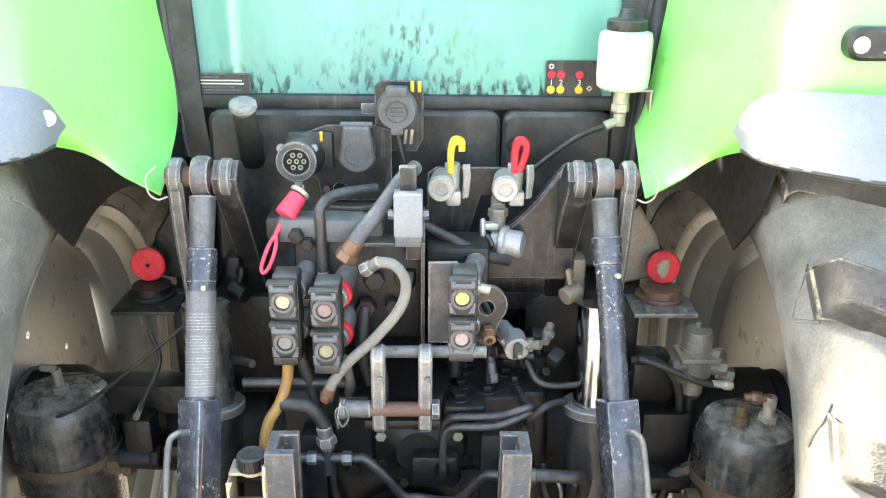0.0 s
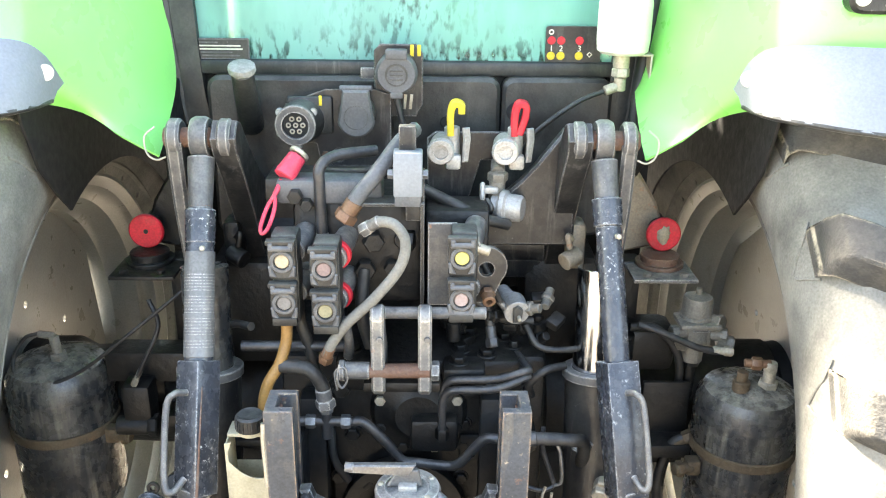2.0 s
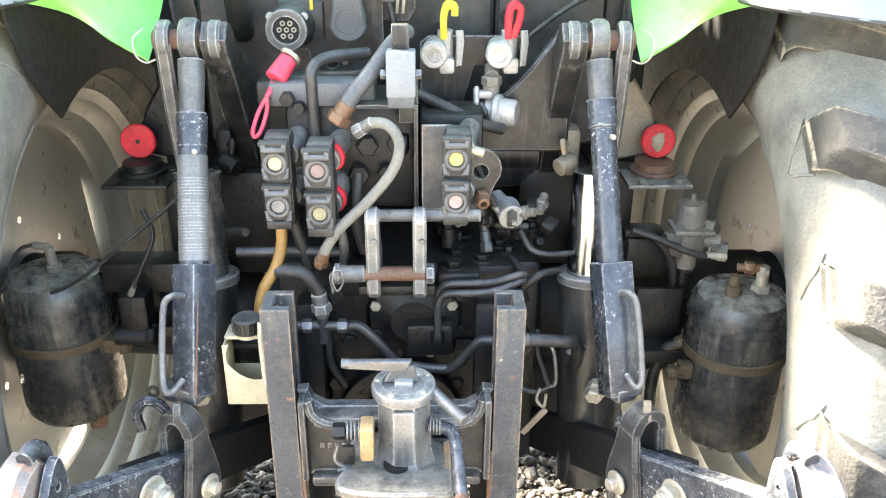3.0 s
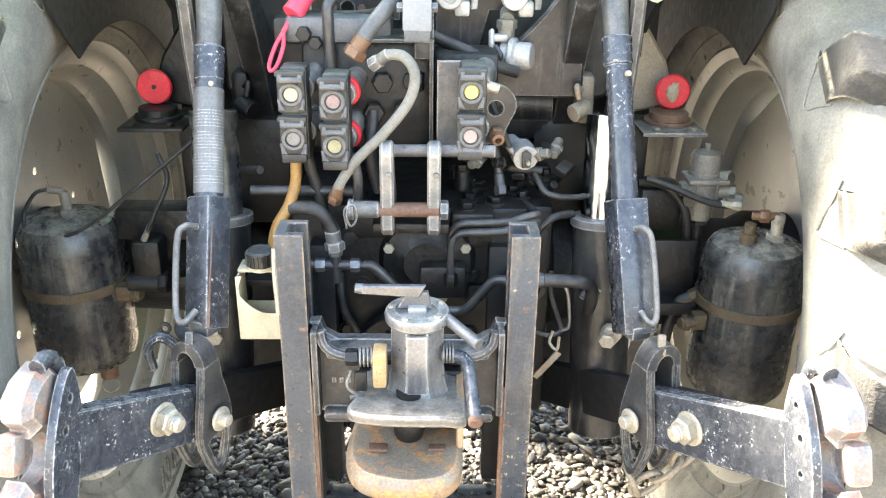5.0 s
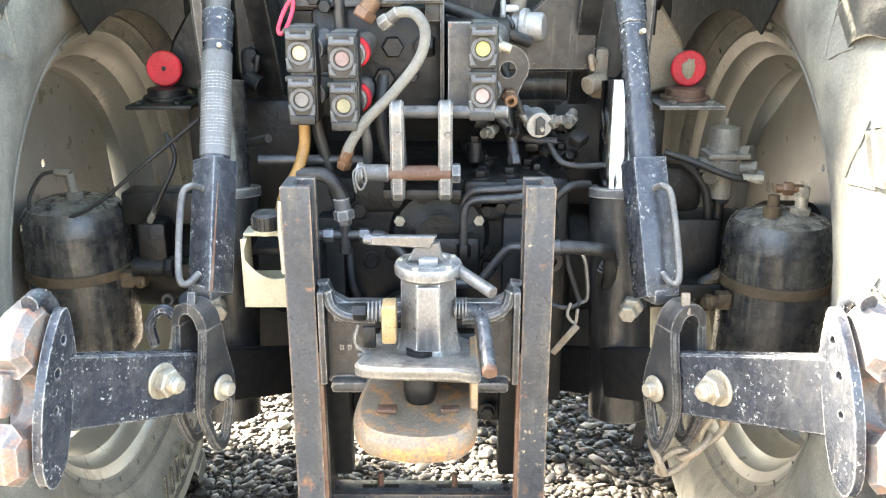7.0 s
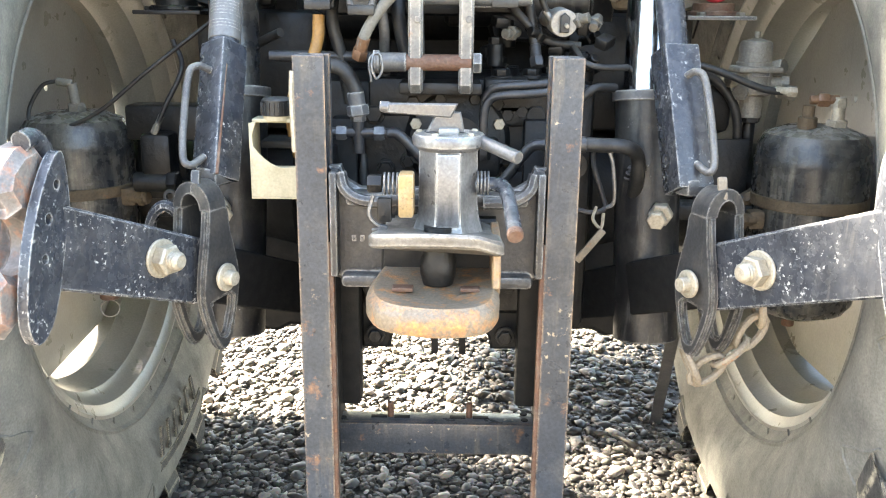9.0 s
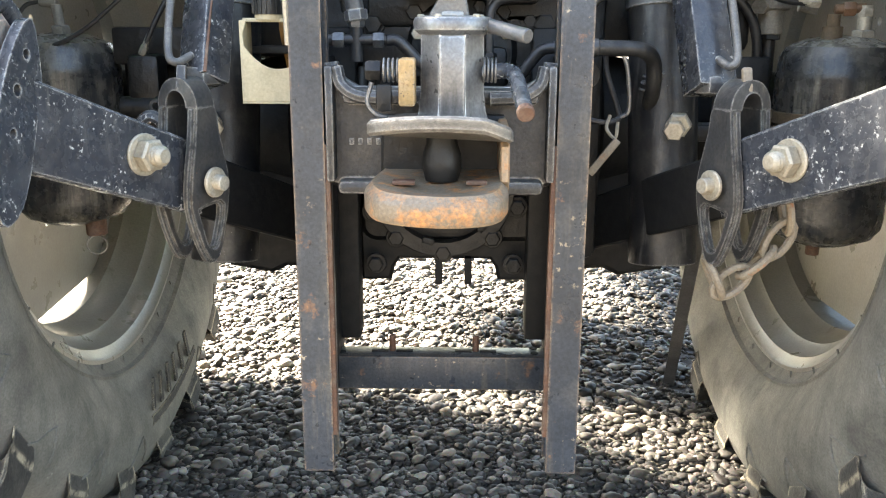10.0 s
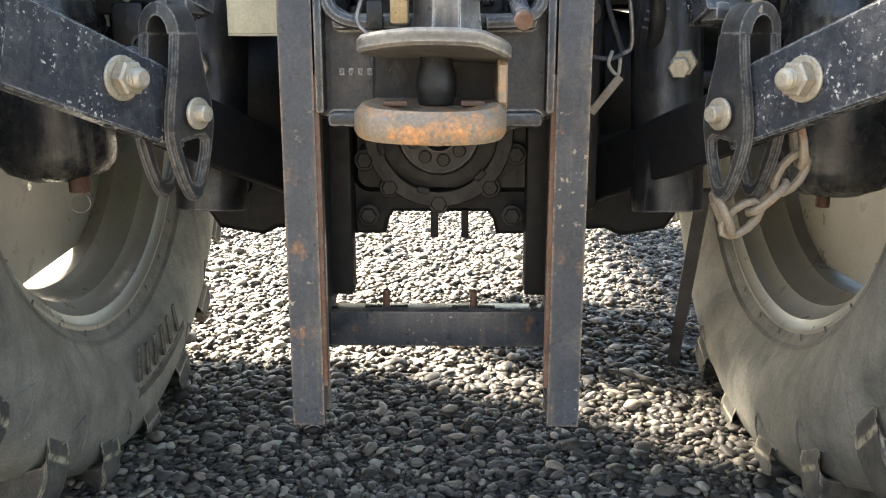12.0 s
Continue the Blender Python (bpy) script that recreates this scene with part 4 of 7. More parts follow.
    part("lid_mark", ring((-0.096, 1.7225, 1.483), (0, -1, 0), 0.024, 0.0225, 0.0012, 30), M_plastic, c)

    q = thing("filler_neck", (-0.315, 1.76, 1.48), "short black filler neck with a crusted pale cap", "filler neck")
    part("neck", cyl((-0.322, 1.83, 1.44), (-0.311, 1.72, 1.572), 0.025, 0.022), M_plastic, q)
    part("cap", lathe([(0, 0), (0.025, 0), (0.027, 0.004), (0.026, 0.013), (0.02, 0.017), (0, 0.018)], axis_matrix((-0.311, 1.722, 1.57), (0.05, -0.35, 0.9)), 14), M_crust, q, "dirt-crusted pale cap")


def build_taps():
    p = thing("valve_bracket", (0.12, 1.72, 1.28), "tall black steel bracket carrying the air couplings", "bracket")
    part("plate", plate_xz([(0.043, 1.28), (0.10, 1.28), (0.13, 1.33), (0.15, 1.40), (0.21, 1.40), (0.245, 1.445), (0.24, 1.458), (0.06, 1.458), (0.043, 1.445)], 1.72, 0.006), M_black, p)
    for x, mt, col, nm in ((0.085, M_yellow, "yellow", "coupling"), (0.207, M_red, "red", "coupling")):
        t = thing("air_coupling", (x, 1.7, 1.43), "cast aluminium trailer air coupling with %s cap lever" % col, "air coupling", "air couplings")
        body = join(cyl((x - 0.012, 1.715, 1.437), (x - 0.016, 1.645, 1.437), 0.022, 0.026), cyl((x + 0.006, 1.69, 1.415), (x + 0.006, 1.69, 1.475), 0.015), box((x + 0.008, 1.668, 1.412), (0.03, 0.022, 0.03), 0.006))
        part("body", body, M_alu, t)
        part("face", ring((x - 0.016, 1.646, 1.437), (0, -1, 0), 0.024, 0.014, 0.008), M_alu, t)
        part("wing", prism([(-0.006, -0.045), (0.006, -0.045), (0.011, 0.0), (0.008, 0.022), (-0.006, 0.022), (-0.004, 0.0)], 0.008, Matrix.Translation((x + 0.031, 1.672, 1.455)) @ pose(0, 0, 0, 90, 0, 25)), M_alu, t)
        loop = [(x + 0.003, 1.68, 1.462), (x + 0.002, 1.676, 1.50), (x + 0.008, 1.674, 1.522), (x + 0.022, 1.674, 1.52), (x + 0.023, 1.675, 1.505)]
        if col == "red":
            loop += [(x + 0.02, 1.676, 1.49), (x + 0.012, 1.678, 1.465)]
        part("cap_lever", tube(loop, 0.007, 8, 6, section=[(-0.0065, -0.009), (-0.004, -0.011), (0.004, -0.011), (0.0065, -0.009), (0.0065, 0.009), (0.004, 0.011), (-0.004, 0.011), (-0.0065, 0.009)]), mt, t, "%s plastic lever" % col)
    c = thing("air_coupling", (0.18, 1.66, 1.33), "cast aluminium coupling head facing the open side", "air coupling", "air couplings")
    part("elbow", join(cyl((0.178, 1.665, 1.335), (0.180, 1.665, 1.385), 0.016), hexnut((0.18, 1.665, 1.375), (0, 0, 1), 0.02, 0.018), cyl((0.18, 1.665, 1.39), (0.182, 1.70, 1.402), 0.014)), M_valve, c, "dull grey elbow with hexagon nut")
    part("body", join(cyl((0.168, 1.655, 1.328), (0.186, 1.65, 1.327), 0.021), lathe([(0.012, 0), (0.03, 0), (0.034, 0.004), (0.034, 0.012), (0.027, 0.016), (0.026, 0.04), (0.022, 0.045), (0, 0.045)], axis_matrix((0.186, 1.65, 1.327), (0.93, -0.35, 0.02)), 32)), M_alu, c, "turned aluminium coupling flange")
    part("wing", plate_yz([(1.635, 1.285), (1.655, 1.285), (1.668, 1.33), (1.662, 1.372), (1.645, 1.378), (1.632, 1.35), (1.642, 1.325)], 0.15, 0.01, 0.003), M_alu, c, "cast locking wing")
    part("crosspiece", box((0.163, 1.655, 1.36), (0.036, 0.02, 0.014), 0.004), M_alu, c)
    part("clip", tube([(0.157, 1.64, 1.345), (0.166, 1.63, 1.33), (0.16, 1.64, 1.31)], 0.006, 8), M_plastic, c, "black rubber insert")


# ---- lifting gear ----
def build_lift_arm(s):
    a = thing("rear_lifter", (s * 0.36, 1.6, 1.2), "worn black forged lifter with a forked end", "lifter", "lifters")
    xo, xi, bz = s * 0.405, s * 0.316, 1.478
    for x, w in ((xo, 0.024), (xi, 0.024)):
        boss = cyl((x - w / 2, 1.575, bz), (x + w / 2, 1.575, bz), 0.034, seg=32, bevel=0.005)
        part("boss", boss, M_grey, a, "polished worn boss")
    part("inner_arm", prism([(-0.032, 0.0), (-0.034, -0.08), (-0.05, -0.22), (-0.08, -0.4), (0.08, -0.46), (0.06, -0.22), (0.038, -0.08), (0.034, 0.0), (0.02, 0.024), (-0.02, 0.024)], 0.045,
                            Matrix(((0, 0, 1, xi), (1, 0, 0, 1.575), (0, 1, 0, bz), (0, 0, 0, 1))) @ Matrix.Rotation(radians(42), 4, 'Z')), M_black, a)
    if s > 0:
        web = [(0.305, 1.475), (0.335, 1.46), (0.335, 1.24), (0.11, 1.24), (0.11, 1.312)] + [(0.11 + 0.19 * t, 1.312 + 0.16 * t ** 1.9) for t in (0.25, 0.45, 0.6, 0.75, 0.9)]
        part("web", plate_xz(web, 1.665, 0.03, 0.005), M_black, a, "black web plate curving down to the shaft")
    part("outer_arm", plate_yz([(1.545, bz), (1.56, 1.35), (1.60, 1.17), (1.69, 1.13), (1.72, 1.2), (1.64, 1.36), (1.605, bz)], xo, 0.028, 0.006), M_grey, a)
    part("pin", cyl((xo + s * 0.02, 1.575, bz), (xi - s * 0.018, 1.575, bz), 0.018), M_rust, a)
    clip = [(xo + s * 0.035, 1.57, bz + 0.02), (xo + s * 0.05, 1.555, bz + 0.005), (xo + s * 0.045, 1.545, bz - 0.022), (xo + s * 0.03, 1.545, bz - 0.034), (xo + s * 0.014, 1.55, bz - 0.03)]
    part("linch_clip", tube(clip, 0.0018, 6, 8), M_zinc, a, "pale wire clip")
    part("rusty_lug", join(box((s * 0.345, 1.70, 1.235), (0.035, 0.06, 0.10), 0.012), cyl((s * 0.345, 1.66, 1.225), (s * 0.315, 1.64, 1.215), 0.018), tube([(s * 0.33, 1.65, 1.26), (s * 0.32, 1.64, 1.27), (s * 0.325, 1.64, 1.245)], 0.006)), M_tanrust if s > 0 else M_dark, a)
    return a


def build_rockshaft():
    r = thing("rockshaft", (0, 1.86, 1.2), "dark cast rockshaft crossing behind the lift arms", "shaft")
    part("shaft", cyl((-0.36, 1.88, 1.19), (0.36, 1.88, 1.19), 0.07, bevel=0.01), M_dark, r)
    part("casting", join(box((0.2, 1.82, 1.19), (0.22, 0.12, 0.14), 0.03), cyl((0.0, 1.80, 1.20), (0.3, 1.80, 1.20), 0.05, bevel=0.01)), M_black, r)


def build_lift_rod(s):
    r = thing("lift_rod", (s * 0.36, 1.5, 0.92), "black lift rod with square sleeve and side handle", "lift rod", "lift rods")
    top, mid, low = Vector((s * 0.36, 1.575, 1.478)), Vector((0.382, 1.405, 1.11)) if s > 0 else Vector((-0.354, 1.40, 1.11)), Vector((0.398, 1.312, 0.905)) if s > 0 else Vector((-0.352, 1.30, 0.915))
    d = (mid - top).normalized()
    part("eye", join(lathe([(0.02, -0.015), (0.034, -0.015), (0.038, -0.008), (0.038, 0.008), (0.034, 0.015), (0.02, 0.015)], axis_matrix(top, (1, 0, 0)), 32, closed=True), cyl(top + d * 0.036, top + d * 0.13, 0.024, 0.021)), M_grey, r, "worn steel ball eye")
    if s < 0:
        th = [(0.0195 + (0.0018 if k % 2 else 0), 0.0035 * k) for k in range(9)]
        part("thread", lathe([(0, 0)] + th + [(0, 0.0325)], axis_matrix(top + d * 0.1, d), 20), M_rust, r)
    t0, t1 = top + d * (0.13 if s < 0 else 0.105), mid + d * 0.02
    part("collar", cyl(t0, t0 + d * (0.06 if s < 0 else 0.05), 0.027, 0.026), M_link, r)
    tb = part("tube", cyl(t0 + d * 0.05, t1, 0.025 if s < 0 else 0.023, seg=32), M_link, r, "scratched blue-black tube")
    part("grease_nipple", cyl(t0 + d * 0.06 + Vector((0.01, -0.022, 0)), t0 + d * 0.06 + Vector((0.012, -0.036, 0.004)), 0.005, seg=8), M_zinc, tb)
    if s < 0:
        L0, L1 = t0 + d * 0.075, t0 + d * 0.26
        lab = part("label", lathe([(0.0253, 0), (0.0262, 0.001), (0.0262, 0.184), (0.0253, 0.185)], axis_matrix(L0, L1 - L0), 32, closed=True), M_sticker, tb, "worn silver label with fine dark lines")
        for k in range(24):
            if k % 7 == 6:
                continue
            q = L0 + d * (0.04 + 0.0055 * k)
            part("text_bar", lathe([(0.0258, 0), (0.02635, 0.0004), (0.02635, 0.0016), (0.0258, 0.002)], axis_matrix(q, d), 24, closed=True), M_grey, lab)
    # square sleeve
    e = (low - mid).normalized()
    m = axis_matrix(mid + e * -0.012, e, up=(0, -1, 0))
    ln = (low - mid).length + 0.012
    sl = part("sleeve", box((0, 0, 0), (0.055, 0.053, ln) if s < 0 else (0.06, 0.058, ln), 0.004, m=m @ Matrix.Rotation(radians(33 if s < 0 else -14), 4, "Z") @ Matrix.Translation((0, 0, ln / 2))), M_link, r, "square steel sleeve")
    if s < 0:
        part("weld_seam", box((0, 0, 0), (0.005, 0.004, ln * 0.8), 0.0015, m=Matrix.Translation((mid + low) / 2 + Vector((0.012, -0.0345, 0))) @ pose(0, 0, 0, -29, 0, 0)), M_rust, sl)
    hx = -0.032 if s < 0 else 0.024
    h = [mid + e * 0.03 + Vector((hx * 0.4, -0.028, 0)), mid + e * 0.022 + Vector((hx * 0.9, -0.05, 0)), mid + e * 0.045 + Vector((hx + s * 0.008, -0.054, 0)), mid + e * 0.16 + Vector((hx + s * 0.008, -0.054, 0)), mid + e * 0.185 + Vector((hx * 0.9, -0.05, 0)), mid + e * 0.175 + Vector((hx * 0.4, -0.028, 0))]
    part("handle", tube(h, 0.006, 10), M_grey, sl, "bent steel handle")
    # forked lower end: two flat forged links each with an opening
    u = Vector((-s * 0.42, 0.9, 0)).normalized()
    nrm = Vector((s * 0.9, 0.42, 0)).normalized()
    cen = Vector((-0.364, 1.247, 0)) if s < 0 else Vector((0.4265, 1.247, 0))
    part("yoke", box((0, 0, 0), (0.05, 0.045, 0.03), 0.01, m=Matrix.Translation(low + Vector((0, 0, 0.01))) @ pose(0, 0, 0, 0, 0, math.degrees(math.atan2(u.y, u.x)))), M_grey, r)
    for off in (-0.027, 0.027):
        base = Matrix(((u.x, 0, nrm.x, cen.x + nrm.x * off), (u.y, 0, nrm.y, cen.y + nrm.y * off), (0, 1, 0, 0), (0, 0, 0, 1)))
        o = [(-0.022, 0.888), (0.022, 0.888), (0.03, 0.85), (0.04, 0.81), (0.046, 0.775), (0.042, 0.74), (0.022, 0.675), (0.006, 0.657), (-0.012, 0.661), (-0.03, 0.695), (-0.044, 0.745), (-0.04, 0.79), (-0.029, 0.84)]
        slot = [(-0.022, 0.738), (0.0, 0.742), (0.024, 0.738), (0.01, 0.69), (0.002, 0.682), (-0.008, 0.69)]
        o, slot = [[(p.x, p.y) for p in spline([(x, y, 0) for x, y in q + q[:1]], 3)[:-1]] for q in (o, slot)]
        part("fork", slotted(o, slot, 0.017, base), M_fork, r, "forged fork plate with a slotted end")
    bm = bmesh.new()
    hoops = []
    for i in range(13):
        t = math.pi * i / 12
        hoops.append([bm.verts.new(Vector((cen.x, cen.y, 0.884)) + nrm * (rad * math.cos(t)) + Vector((0, 0, (rad + 0.006) * math.sin(t))) + u * w) for rad, w in ((0.018, -0.021), (0.036, -0.018), (0.036, 0.018), (0.018, 0.021))])
    for p, q in zip(hoops, hoops[1:]):
        for i in range(4):
            bm.faces.new((p[i], p[(i + 1) % 4], q[(i + 1) % 4], q[i]))
    bm.faces.new(hoops[0])
    bm.faces.new(hoops[-1])
    bmesh.ops.bevel(bm, geom=[e for e in bm.edges if e.calc_face_angle(0) > 1.0], offset=0.004, segments=2, affect='EDGES')
    part("fork_arch", bm, M_fork, r)
    part("lock_tab", box((0, 0, 0), (0.014, 0.01, 0.036), 0.003, m=Matrix.Translation((cen.x, cen.y - 0.012, 0.925)) @ pose(0, 0, 0, -20, 0, 0)), M_tanrust if s > 0 else M_fork, r, "small locking tab")
    pz = 0.778
    part("washer", cyl(Vector((cen.x, cen.y, pz)) - nrm * 0.042, Vector((cen.x, cen.y, pz)) - nrm * 0.048, 0.022), M_zinc, r)
    part("fork_pin", cyl(Vector((cen.x, cen.y, pz)) + nrm * 0.045, Vector((cen.x, cen.y, pz)) - nrm * 0.062, 0.0115), M_zinc, r, "plated pin with split pin")
    return r


def build_lower_link(s):
    k = thing("lower_link", (s * 0.4, 1.1, 0.85), "flat blue-black lower link arm with chipped paint", "link arm", "lower links")
    a, b = (Vector((-0.13, 1.72, 0.575)), Vector((-0.477, 1.03, 0.8746))) if s < 0 else (Vector((0.172, 1.72, 0.575)), Vector((0.551, 0.995, 0.8916)))
    d = (b - a)
    ln = d.length
    d.normalize()
    nrm = Vector((d.y, -d.x, 0)).normalized()
    up = d.cross(nrm) if d.cross(nrm).z > 0 else nrm.cross(d)
    m = Matrix(((d.x, up.x, nrm.x, a.x), (d.y, up.y, nrm.y, a.y), (d.z, up.z, nrm.z, a.z), (0, 0, 0, 1)))
    near = (a.y - 1.262) / (a.y - b.y) * ln
    part("bar", prism([(near, -0.05), (ln + 0.03, -0.054), (ln + 0.03, 0.054), (near, 0.05)], 0.03, m, 0.003), M_link, k, "long flat steel bar")
    outward = 1 if (m.to_3x3() @ Vector((0, 0, 1))).x * s > 0 else -1
    # Inner arm takes the near-black with shade in it, to stay dim.
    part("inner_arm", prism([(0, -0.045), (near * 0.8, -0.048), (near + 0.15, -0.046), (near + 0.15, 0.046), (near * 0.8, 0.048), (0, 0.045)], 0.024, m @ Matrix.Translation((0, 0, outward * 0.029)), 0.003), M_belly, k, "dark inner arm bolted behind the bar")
    inner = -1 if (m.to_3x3() @ Vector((0, 0, 1))).x * s > 0 else 1
    # bolt and nut on the inward face
    q = Vector((-0.399, 1.155, 0.828)) if s < 0 else Vector((0.472, 1.142, 0.828))
    along = (q - a).dot(d)
    at = m @ Vector((along, (q - a).dot(up), inner * 0.015))
    nn = nrm * inner
    nut = part("nut", join(cyl(at, at + nn * 0.005, 0.029), hexnut(at + nn * 0.005, nn, 0.023, 0.019)), M_zinc, k, "plated hexagon nut on a washer")
    th = [(0.0125 + (0.0016 if i % 2 else 0), 0.003 * i) for i in range(7)]
    part("bolt_end", lathe([(0, 0)] + th + [(0.009, 0.021), (0, 0.021)], axis_matrix(at + nn * 0.02, nn), 18), M_zinc, nut)
    ln += 0.03
    tip = m @ Vector((ln, 0, 0))
    m = Matrix.Translation(tip) @ Matrix.Rotation(radians(-s * 19), 4, 'Z') @ Matrix.Translation(-tip) @ m
    # hook end: drilled cheek plate and open claw
    hk = [(p.x, p.y) for p in spline([(x, y, 0) for x, y in ((ln - 0.012, -0.055), (ln - 0.004, -0.10), (ln + 0.02, -0.125), (ln + 0.046, -0.10), (ln + 0.058, -0.03), (ln + 0.054, 0.04), (ln + 0.038, 0.098), (ln + 0.02, 0.118), (ln + 0.002, 0.09), (ln - 0.012, 0.054))], 3)]
    holes = [(ln + 0.022, 0.075, 0.006), (ln + 0.03, 0.03, 0.007), (ln + 0.028, -0.02, 0.006)]
    cheek = part("cheek_plate", holed(hk, holes, 0.014, m @ Matrix.Translation((0, 0, inner * 0.014))), M_link, k, "drilled cheek plate with white chipped paint")
    claw = [(ln + 0.005, -0.08), (ln + 0.04, -0.12), (ln + 0.075, -0.11), (ln + 0.09, -0.06), (ln + 0.074, -0.045)] + arc(ln + 0.045, -0.008, 0.036, -45, -300, 10) + [(ln + 0.065, 0.035), (ln + 0.086, 0.05), (ln + 0.084, 0.08), (ln + 0.064, 0.108), (ln + 0.035, 0.125), (ln + 0.005, 0.11)]
    part("claw", prism(claw, 0.05, m @ Matrix.Translation((0, 0, -inner * 0.026)), 0.012), M_claw, k, "hook claw with worn white paint and rust")
    part("latch", box((0, 0, 0), (0.03, 0.06, 0.034), 0.01, m=m @ Matrix.Translation((ln + 0.07, 0.002, -inner * 0.036))), M_claw, k, "worn latch block")
    part("latch_cap", tube([m @ Vector((ln + x, y, -inner * 0.012)) for x, y in ((-0.002, 0.098), (0.012, 0.122), (0.034, 0.13), (0.054, 0.12))], 0.013, 12), M_link, k, "rounded latch cap worn bare")
    return k


def build_lift_cylinder(s):
    x = s * 0.37
    c = thing("lift_cylinder", (x, 1.5, 0.7), "hydraulic lift cylinder with bright chrome rod and black barrel", "cylinder", "lift cylinders")
    # Left rod is chrome too; its dark reflection is painted as black.
    part("rod", cyl((x, 1.525, 1.03), (x + s * 0.004, 1.565, 1.235), 0.044, seg=40), M_chrome if s > 0 else M_tank, c, "polished chrome rod" if s > 0 else "chrome rod with its dark reflection painted black")
    part("collar", ring((x, 1.524, 1.026), (0, 0.15, 1), 0.063, 0.045, 0.018, 40), M_grey, c)
    part("barrel", cyl((x + s * 0.012, 1.465, 0.60), (x, 1.524, 1.03), 0.058, seg=36), M_black, c)
    px, py, pz = s * 0.386, 1.44, 0.845
    part("port", join(hexnut((px, py - 0.01, pz), (-s * 0.3, -0.9, -0.2), 0.021, 0.018), cyl((px, py + 0.02, pz), (px - s * 0.014, py - 0.035, pz - 0.012), 0.013), hexnut((px - s * 0.01, py - 0.025, pz - 0.008), (-s * 0.3, -0.9, -0.2), 0.017, 0.014)), M_zinc, c, "brass-coloured hose port")
    return c


# ---- transmission housing ----
def build_gearbox():
    g = thing("transmission_housing", (0, 1.8, 0.55), "oily black cast transmission housing with bolted covers", "gearbox")
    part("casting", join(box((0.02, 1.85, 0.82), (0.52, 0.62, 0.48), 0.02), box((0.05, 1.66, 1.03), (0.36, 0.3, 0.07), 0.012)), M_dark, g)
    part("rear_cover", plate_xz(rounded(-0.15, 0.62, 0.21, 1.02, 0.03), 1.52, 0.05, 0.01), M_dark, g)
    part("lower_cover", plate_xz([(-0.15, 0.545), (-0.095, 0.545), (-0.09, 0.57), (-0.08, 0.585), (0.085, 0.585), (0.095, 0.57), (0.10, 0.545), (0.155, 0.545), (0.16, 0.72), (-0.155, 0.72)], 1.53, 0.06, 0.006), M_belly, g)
    part("round_cover", lathe([(0, -0.03), (0.045, -0.03), (0.055, -0.022), (0.085, -0.016), (0.095, 0.0), (0.095, 0.02), (0, 0.02)], axis_matrix((0.03, 1.515, 0.955), (0, 1, 0)), 40), M_dark, g)
    part("valve_body", box((0.06, 1.475, 0.93), (0.09, 0.04, 0.07), 0.01), M_dark, g)
    for k in range(8):
        a = 0.4 + k * 0.785
        part("bolt", hexnut((0.03 + 0.08 * math.cos(a), 1.502, 0.955 + 0.08 * math.sin(a)), (0, -1, 0), 0.011, 0.01), M_dark if k % 3 else M_zinc, g)
    for x, z, r in ((-0.12, 1.0, 0.016), (-0.10, 0.9, 0.014), (0.17, 1.0, 0.019), (0.19, 0.90, 0.016), (0.17, 0.83, 0.014), (-0.13, 0.80, 0.014), (0.10, 1.02, 0.013), (-0.05, 1.02, 0.014), (0.18, 0.72, 0.014), (-0.12, 0.69, 0.014)):
        part("bolt", join(cyl((x, 1.522, z), (x, 1.516, z), r * 1.25), hexnut((x, 1.517, z), (0, -1, 0), r, 0.012)), M_dark, g)
    for x, y in ((0.105, 1.50), (0.16, 1.53), (0.20, 1.60), (-0.10, 1.55), (0.13, 1.62)):
        part("top_bolt", join(cyl((x, y, 1.063), (x, y, 1.07), 0.019), hexnut((x, y, 1.07), (0, 0, 1), 0.015, 0.012)), M_dark, g)
    part("top_lug", box((0.115, 1.50, 1.05), (0.08, 0.06, 0.035), 0.008), M_dark, g)
    part("pto_guard", ring((0.0, 1.515, 0.726), (0, -1, 0), 0.125, 0.1, 0.03, 44), M_dark, g)
    for k in range(6):
        a = 0.26 + k * 1.047
        part("guard_tab", box((0.1 * math.cos(a), 1.49, 0.726 + 0.1 * math.sin(a)), (0.022, 0.014, 0.012), 0.003, rot=(0, -math.degrees(a) + 90, 0)), M_dark, g)
    pto = part("pto_flange", lathe([(0, 0), (0.07, 0), (0.072, -0.006), (0.066, -0.012), (0.06, -0.01), (0.03, -0.01), (0.028, -0.02), (0.02, -0.028), (0, -0.028)], axis_matrix((0, 1.497, 0.726), (0, 1, 0)), 40), M_black, g, "worn splined shaft flange")
    for k in range(9):
        a = k * 0.698
        part("flange_lobe", cyl((0.045 * math.cos(a), 1.488, 0.726 + 0.045 * math.sin(a)), (0.045 * math.cos(a), 1.481, 0.726 + 0.045 * math.sin(a)), 0.011, seg=14), M_dark, pto)
    part("pto_shaft", cyl((0, 1.47, 0.726), (0, 1.462, 0.726), 0.007), M_belly, pto)
    for x, z in ((-0.083, 0.634), (-0.12, 0.585), (0.087, 0.634), (0.125, 0.585), (0.0, 0.607), (-0.125, 0.68), (0.13, 0.69)):
        part("bolt", join(cyl((x, 1.503, z), (x, 1.494, z), 0.019), hexnut((x, 1.495, z), (0, -1, 0), 0.014, 0.012)), M_dark, g)
